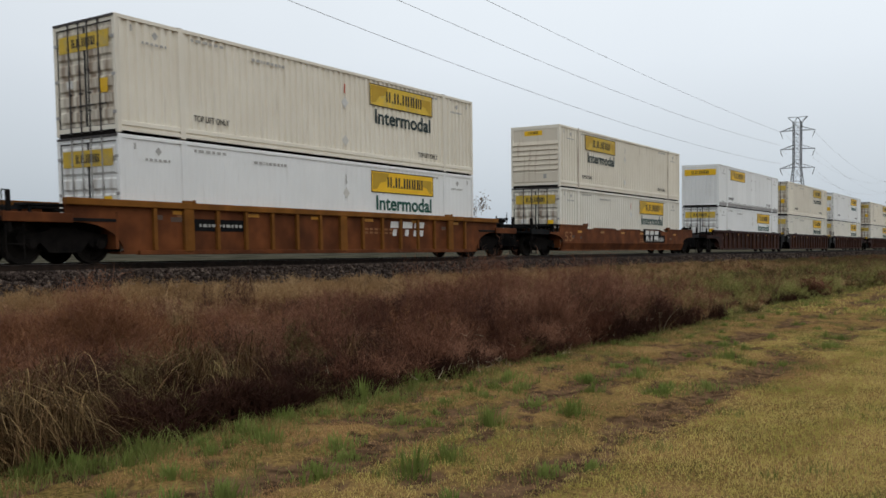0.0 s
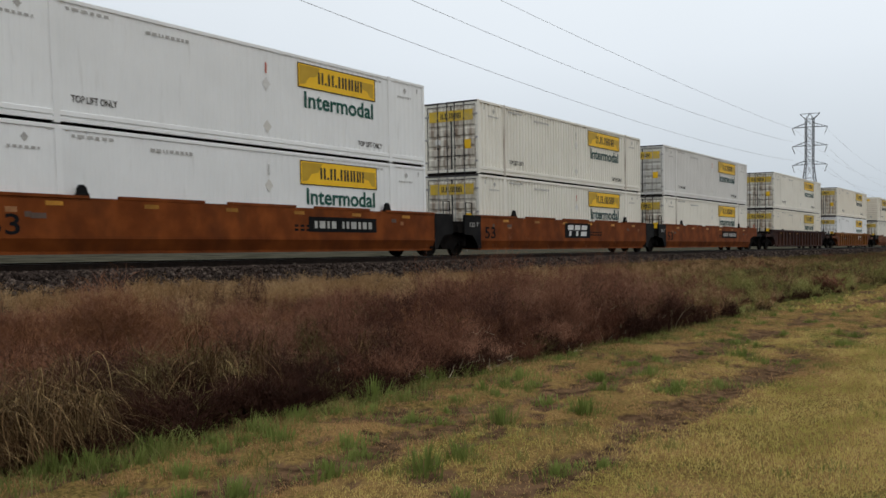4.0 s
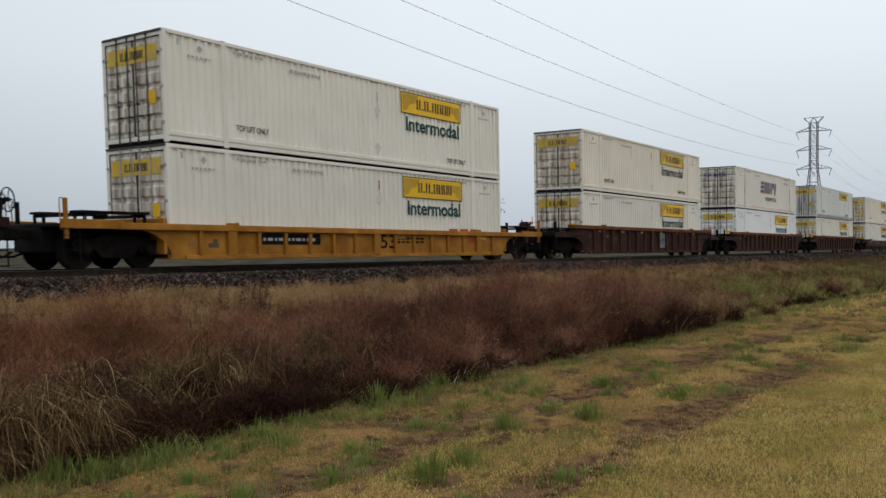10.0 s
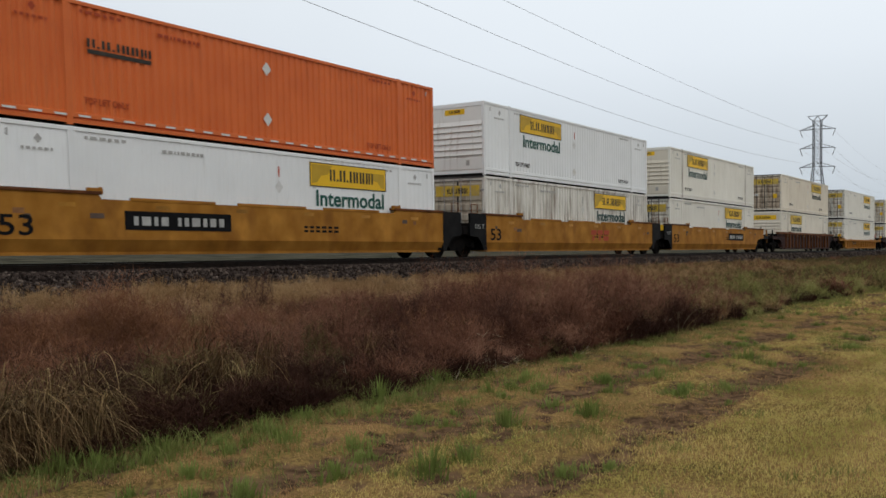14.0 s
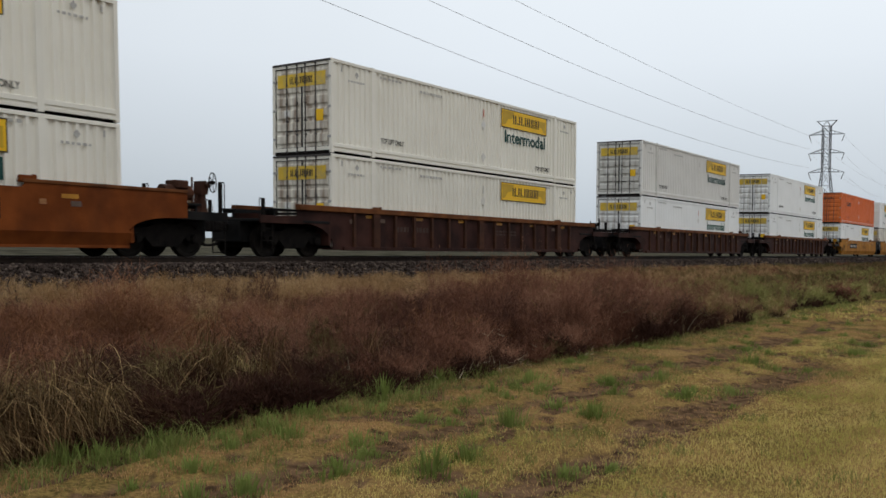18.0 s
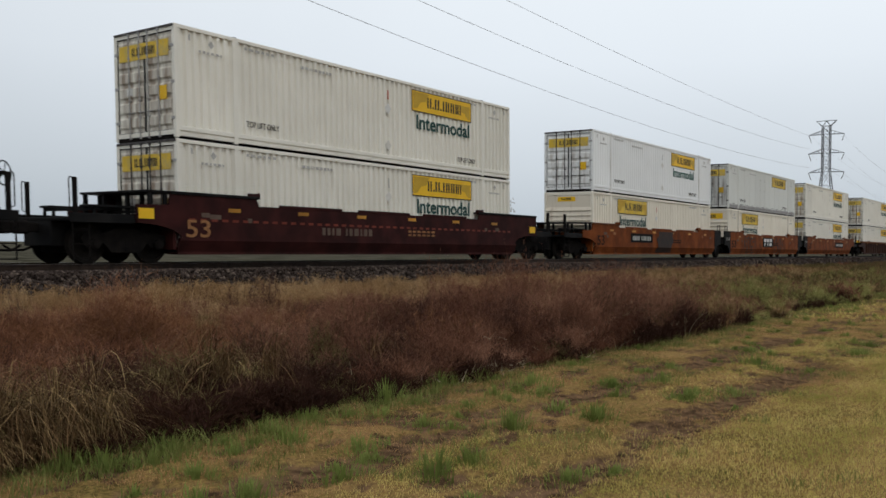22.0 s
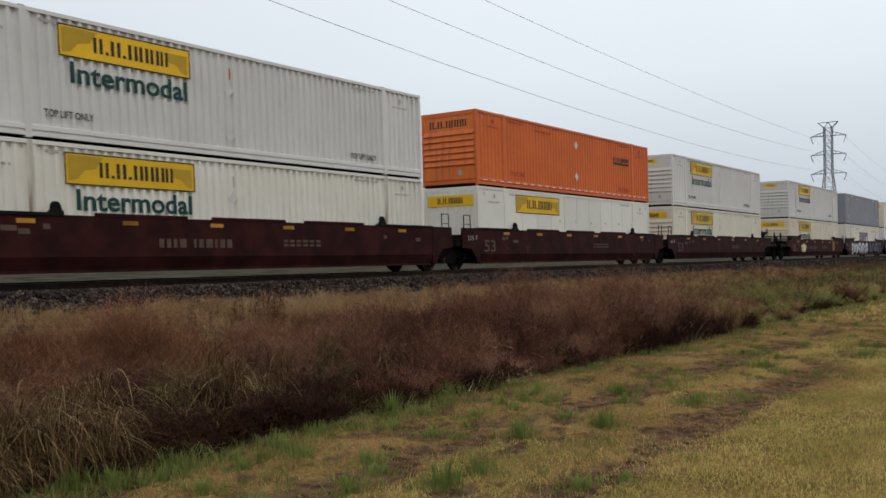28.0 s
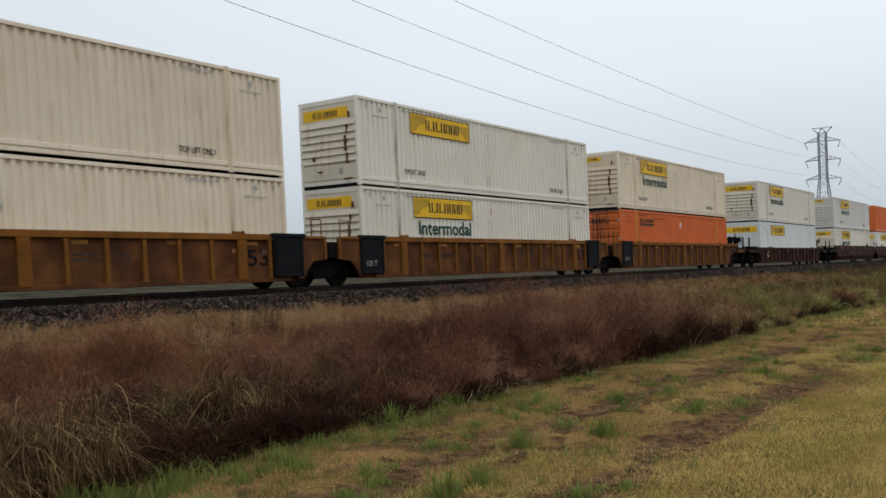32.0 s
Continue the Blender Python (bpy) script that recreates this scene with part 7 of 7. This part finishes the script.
weeds("far_weeds", "distant olive weeds along the line", 3200, 34.0, 190.0, 5.2, 16.5, lambda x, y: 0.3 + 0.6 * (fbm(x, y, 0.1, 9) > 0.45), G_OLIVE, 9, 0.2, 0.6, 0.03, 4, 54, power=1.7)
weeds("far_weeds", "distant brown weeds along the line", 2600, 30.0, 190.0, 5.2, 16.5, lambda x, y: 0.15 + 0.6 * (fbm(x, y, 0.12, 19) > 0.5), G_RED, 9, 0.2, 0.6, 0.03, 4, 55, power=1.7)

weeds("russet_plumes", "thin feathery russet stalks standing above the weeds", 1900, 6.0, 30.0, 6.3, 12.0, is_red, G_RED, 3, 0.07, 0.2, 0.006, 16, 64, tall=(0.95, 1.18))
weeds("russet_plumes", "dark seed stalks standing out of the straw", 60, 9.6, 12.0, 11.6, 13.0, lambda x, y: 0.9 * np.exp(-(((x - 10.7) / 0.6) ** 2)), G_DARK, 8, 0.10, 0.2, 0.006, 14, 68, power=1.0, tall=(1.6, 2.2))
weeds("russet_plumes", "tall feathery russet stalks in loose clumps", 420, 4.0, 9.0, 8.8, 11.6, lambda x, y: np.clip((fbm(x, y, 0.9, 81) - 0.40) * 6, 0, 1), G_RUST, 9, 0.09, 0.28, 0.006, 14, 66, power=1.0, tall=(0.8, 1.12))
weeds("straw_plumes", "thin straw stalks at the edge of the stones", 1500, 5.0, 50.0, 12.6, 17.4, lambda x, y: np.clip((fbm(x, y, 0.6, 82) - 0.3) * 4, 0.1, 1), G_TAN, 5, 0.07, 0.2, 0.006, 9, 65, tall=(0.9, 1.6))
# litter of dead stems on the ground under the weeds
lx, ly = spread(26000, 1.0, 32.0, 5.6, 12.0, 1.5)
tagged(new("weed_litter", blades("litter", lx, ly, 0.06 + 0.22 * rng.rand(len(lx)) * np.clip(weed_height(lx, ly), 0, 1), np.full(len(lx), 0.008), 1.1, G_OLIVE, 63, 0.5, seg=2)), "low dark litter of dead stems under the weeds", "weeds", kind="stuff")

# green tufts in the verge: place, height and radius


def tuft(x, y, h, r, n, seed):
    """One tuft: blades that fan out of a buried root crown, all joined to it."""
    q = np.random.RandomState(seed)
    ang, rad = q.rand(n) * 6.2832, r * q.rand(n) ** 0.7
    rad = rad * (0.7 + 0.45 * np.sin(ang * 2 + seed))
    bx, by = x + 1.1 * rad * np.cos(ang), y + 1.1 * rad * np.sin(ang)
    bz = ground_z(bx, by) - 0.01
    tall = h * (0.25 + 0.95 * q.rand(n) ** 1.3) * (1.1 - 0.45 * rad / r)
    out = tall * (0.1 + 0.75 * q.rand(n)) * (0.3 + 0.7 * rad / r)
    way = ang + q.normal(0, 0.6, n)
    F = (0.0, 0.4, 0.75, 1.0)
    side = np.stack([np.cos(way + 1.57), np.sin(way + 1.57), 0 * way], -1) * 0.0045
    P = [np.stack([bx + np.cos(way) * out * f * f, by + np.sin(way) * out * f * f, bz + tall * (f - 0.22 * f * f)], -1) for f in F]
    v = np.stack([P[0] - side, P[0] + side, P[1] - side, P[1] + side, P[2] - side * 0.7, P[2] + side * 0.7, P[3]], 1).reshape(-1, 3)
    root = np.array([[x, y, float(ground_z(np.array([x]), np.array([y]))[0]) - 0.06]])
    o = (np.arange(n) * 7)[:, None]
    loops = np.concatenate([o + np.array([[0, 1, 3, 2, 2, 3, 5, 4, 4, 5, 6]]), np.full((n, 1), n * 7), o + np.array([[1, 0]])], 1)
    return fast_mesh("tuft", np.concatenate([v, root]), np.tile([4, 4, 3, 3], n), loops.ravel(), G_TUFT)


TUFTS = [(6.79, 5.6, 0.3, 0.19), (8.06, 5.85, 0.22, 0.16), (8.85, 5.15, 0.2, 0.3), (6.64, 4.05, 0.26, 0.17), (7.39, 3.6, 0.22, 0.22), (4.93, 3.62, 0.26, 0.17), (5.31, 3.58, 0.2, 0.13),
         (4.4, 4.0, 0.16, 0.16), (4.99, 5.06, 0.14, 0.13), (9.79, 3.95, 0.18, 0.2), (12.29, 3.63, 0.19, 0.22), (14.55, 2.75, 0.12, 0.4), (3.48, 5.75, 0.22, 0.2), (3.66, 5.55, 0.2, 0.2),
         (3.95, 5.4, 0.17, 0.2), (3.47, 4.33, 0.16, 0.14), (3.72, 4.16, 0.19, 0.15), (5.17, 5.51, 0.14, 0.16), (5.2, 4.5, 0.12, 0.24), (5.45, 2.85, 0.13, 0.16), (9.66, 3.09, 0.12, 0.25), (9.38, 4.4, 0.12, 0.3), (4.28, 5.69, 0.2, 0.22)]
for i in range(92):
    TUFTS.append((3.2 + 24 * rng.rand() ** 1.5, 2.4 + 3.4 * rng.rand() ** 0.7, 0.07 + 0.08 * rng.rand(), 0.06 + 0.14 * rng.rand()))
for i, (tx, ty, th, tr_) in enumerate(TUFTS):
    tagged(new("grass_tuft", tuft(tx, ty, th, 1.35 * tr_, int(700 * tr_) + 30, 900 + i)), "fresh green grass tuft in the mown verge" if th > 0.15 else "low green grass tuft in the mown verge", "grass tuft", "tufts in the verge")
x, y = spread(11000, 2.0, 30.0, 5.2, 6.3, 1.5)
k_ = fbm(x, y, 0.8, 61)
tagged(new("green_fringe", blades("fringe", x, y, 0.04 + 0.28 * rng.rand(len(x)) * np.clip((k_ - 0.38) * 3.2, 0, 1), np.full(len(x), 0.007), 0.6, G_GREEN, 62, 0.5, seg=3)), "green grass fringe along the foot of the weeds", "grass", kind="stuff")

# ---- motion ----


def motions():
    """The train rolls along +x; its wheels turn with it."""
    way = ((0, 0.08), (1, 20.76), (2, 41.32), (3, 61.97), (6, 123.52), (7, 144.08), (8, 164.53), (9, 184.92), (10, 205.35), (11, 225.75), (12, 246.15),
           (13, 266.44), (14, 286.75), (17, 347.46), (18, 367.66), (19, 387.82), (20, 408.04), (21, 428.22), (22, 448.31), (23, 468.35), (24, 488.31),
           (25, 508.26), (28, 567.6), (29, 587.49), (30, 607.34), (31, 627.2), (32, 647.0))
    for ob in ROLLING:
        p = ob.matrix_basis.translation.copy()
        walk(ob, [(t, pose(p.x + d, p.y, p.z)) for t, d in way])
    for side, group in WHEELSETS.items():
        first = group[0]
        p = first.matrix_basis.translation.copy()
        turn = []
        for i in range(32 * FPS + 1):
            t = i / FPS
            turn.append((t, pose(p.x, p.y, p.z, 0, math.degrees((20.694 * t - 0.015 * t * t) / WHEEL_R) % 360, 0)))
        walk(first, turn)
        keys = first.animation_data
        for ob in group[1:]:
            ob.rotation_mode = "QUATERNION"
            data = ob.animation_data_create()
            data.action = keys.action
            data.action_slot = keys.action_slot


motions()
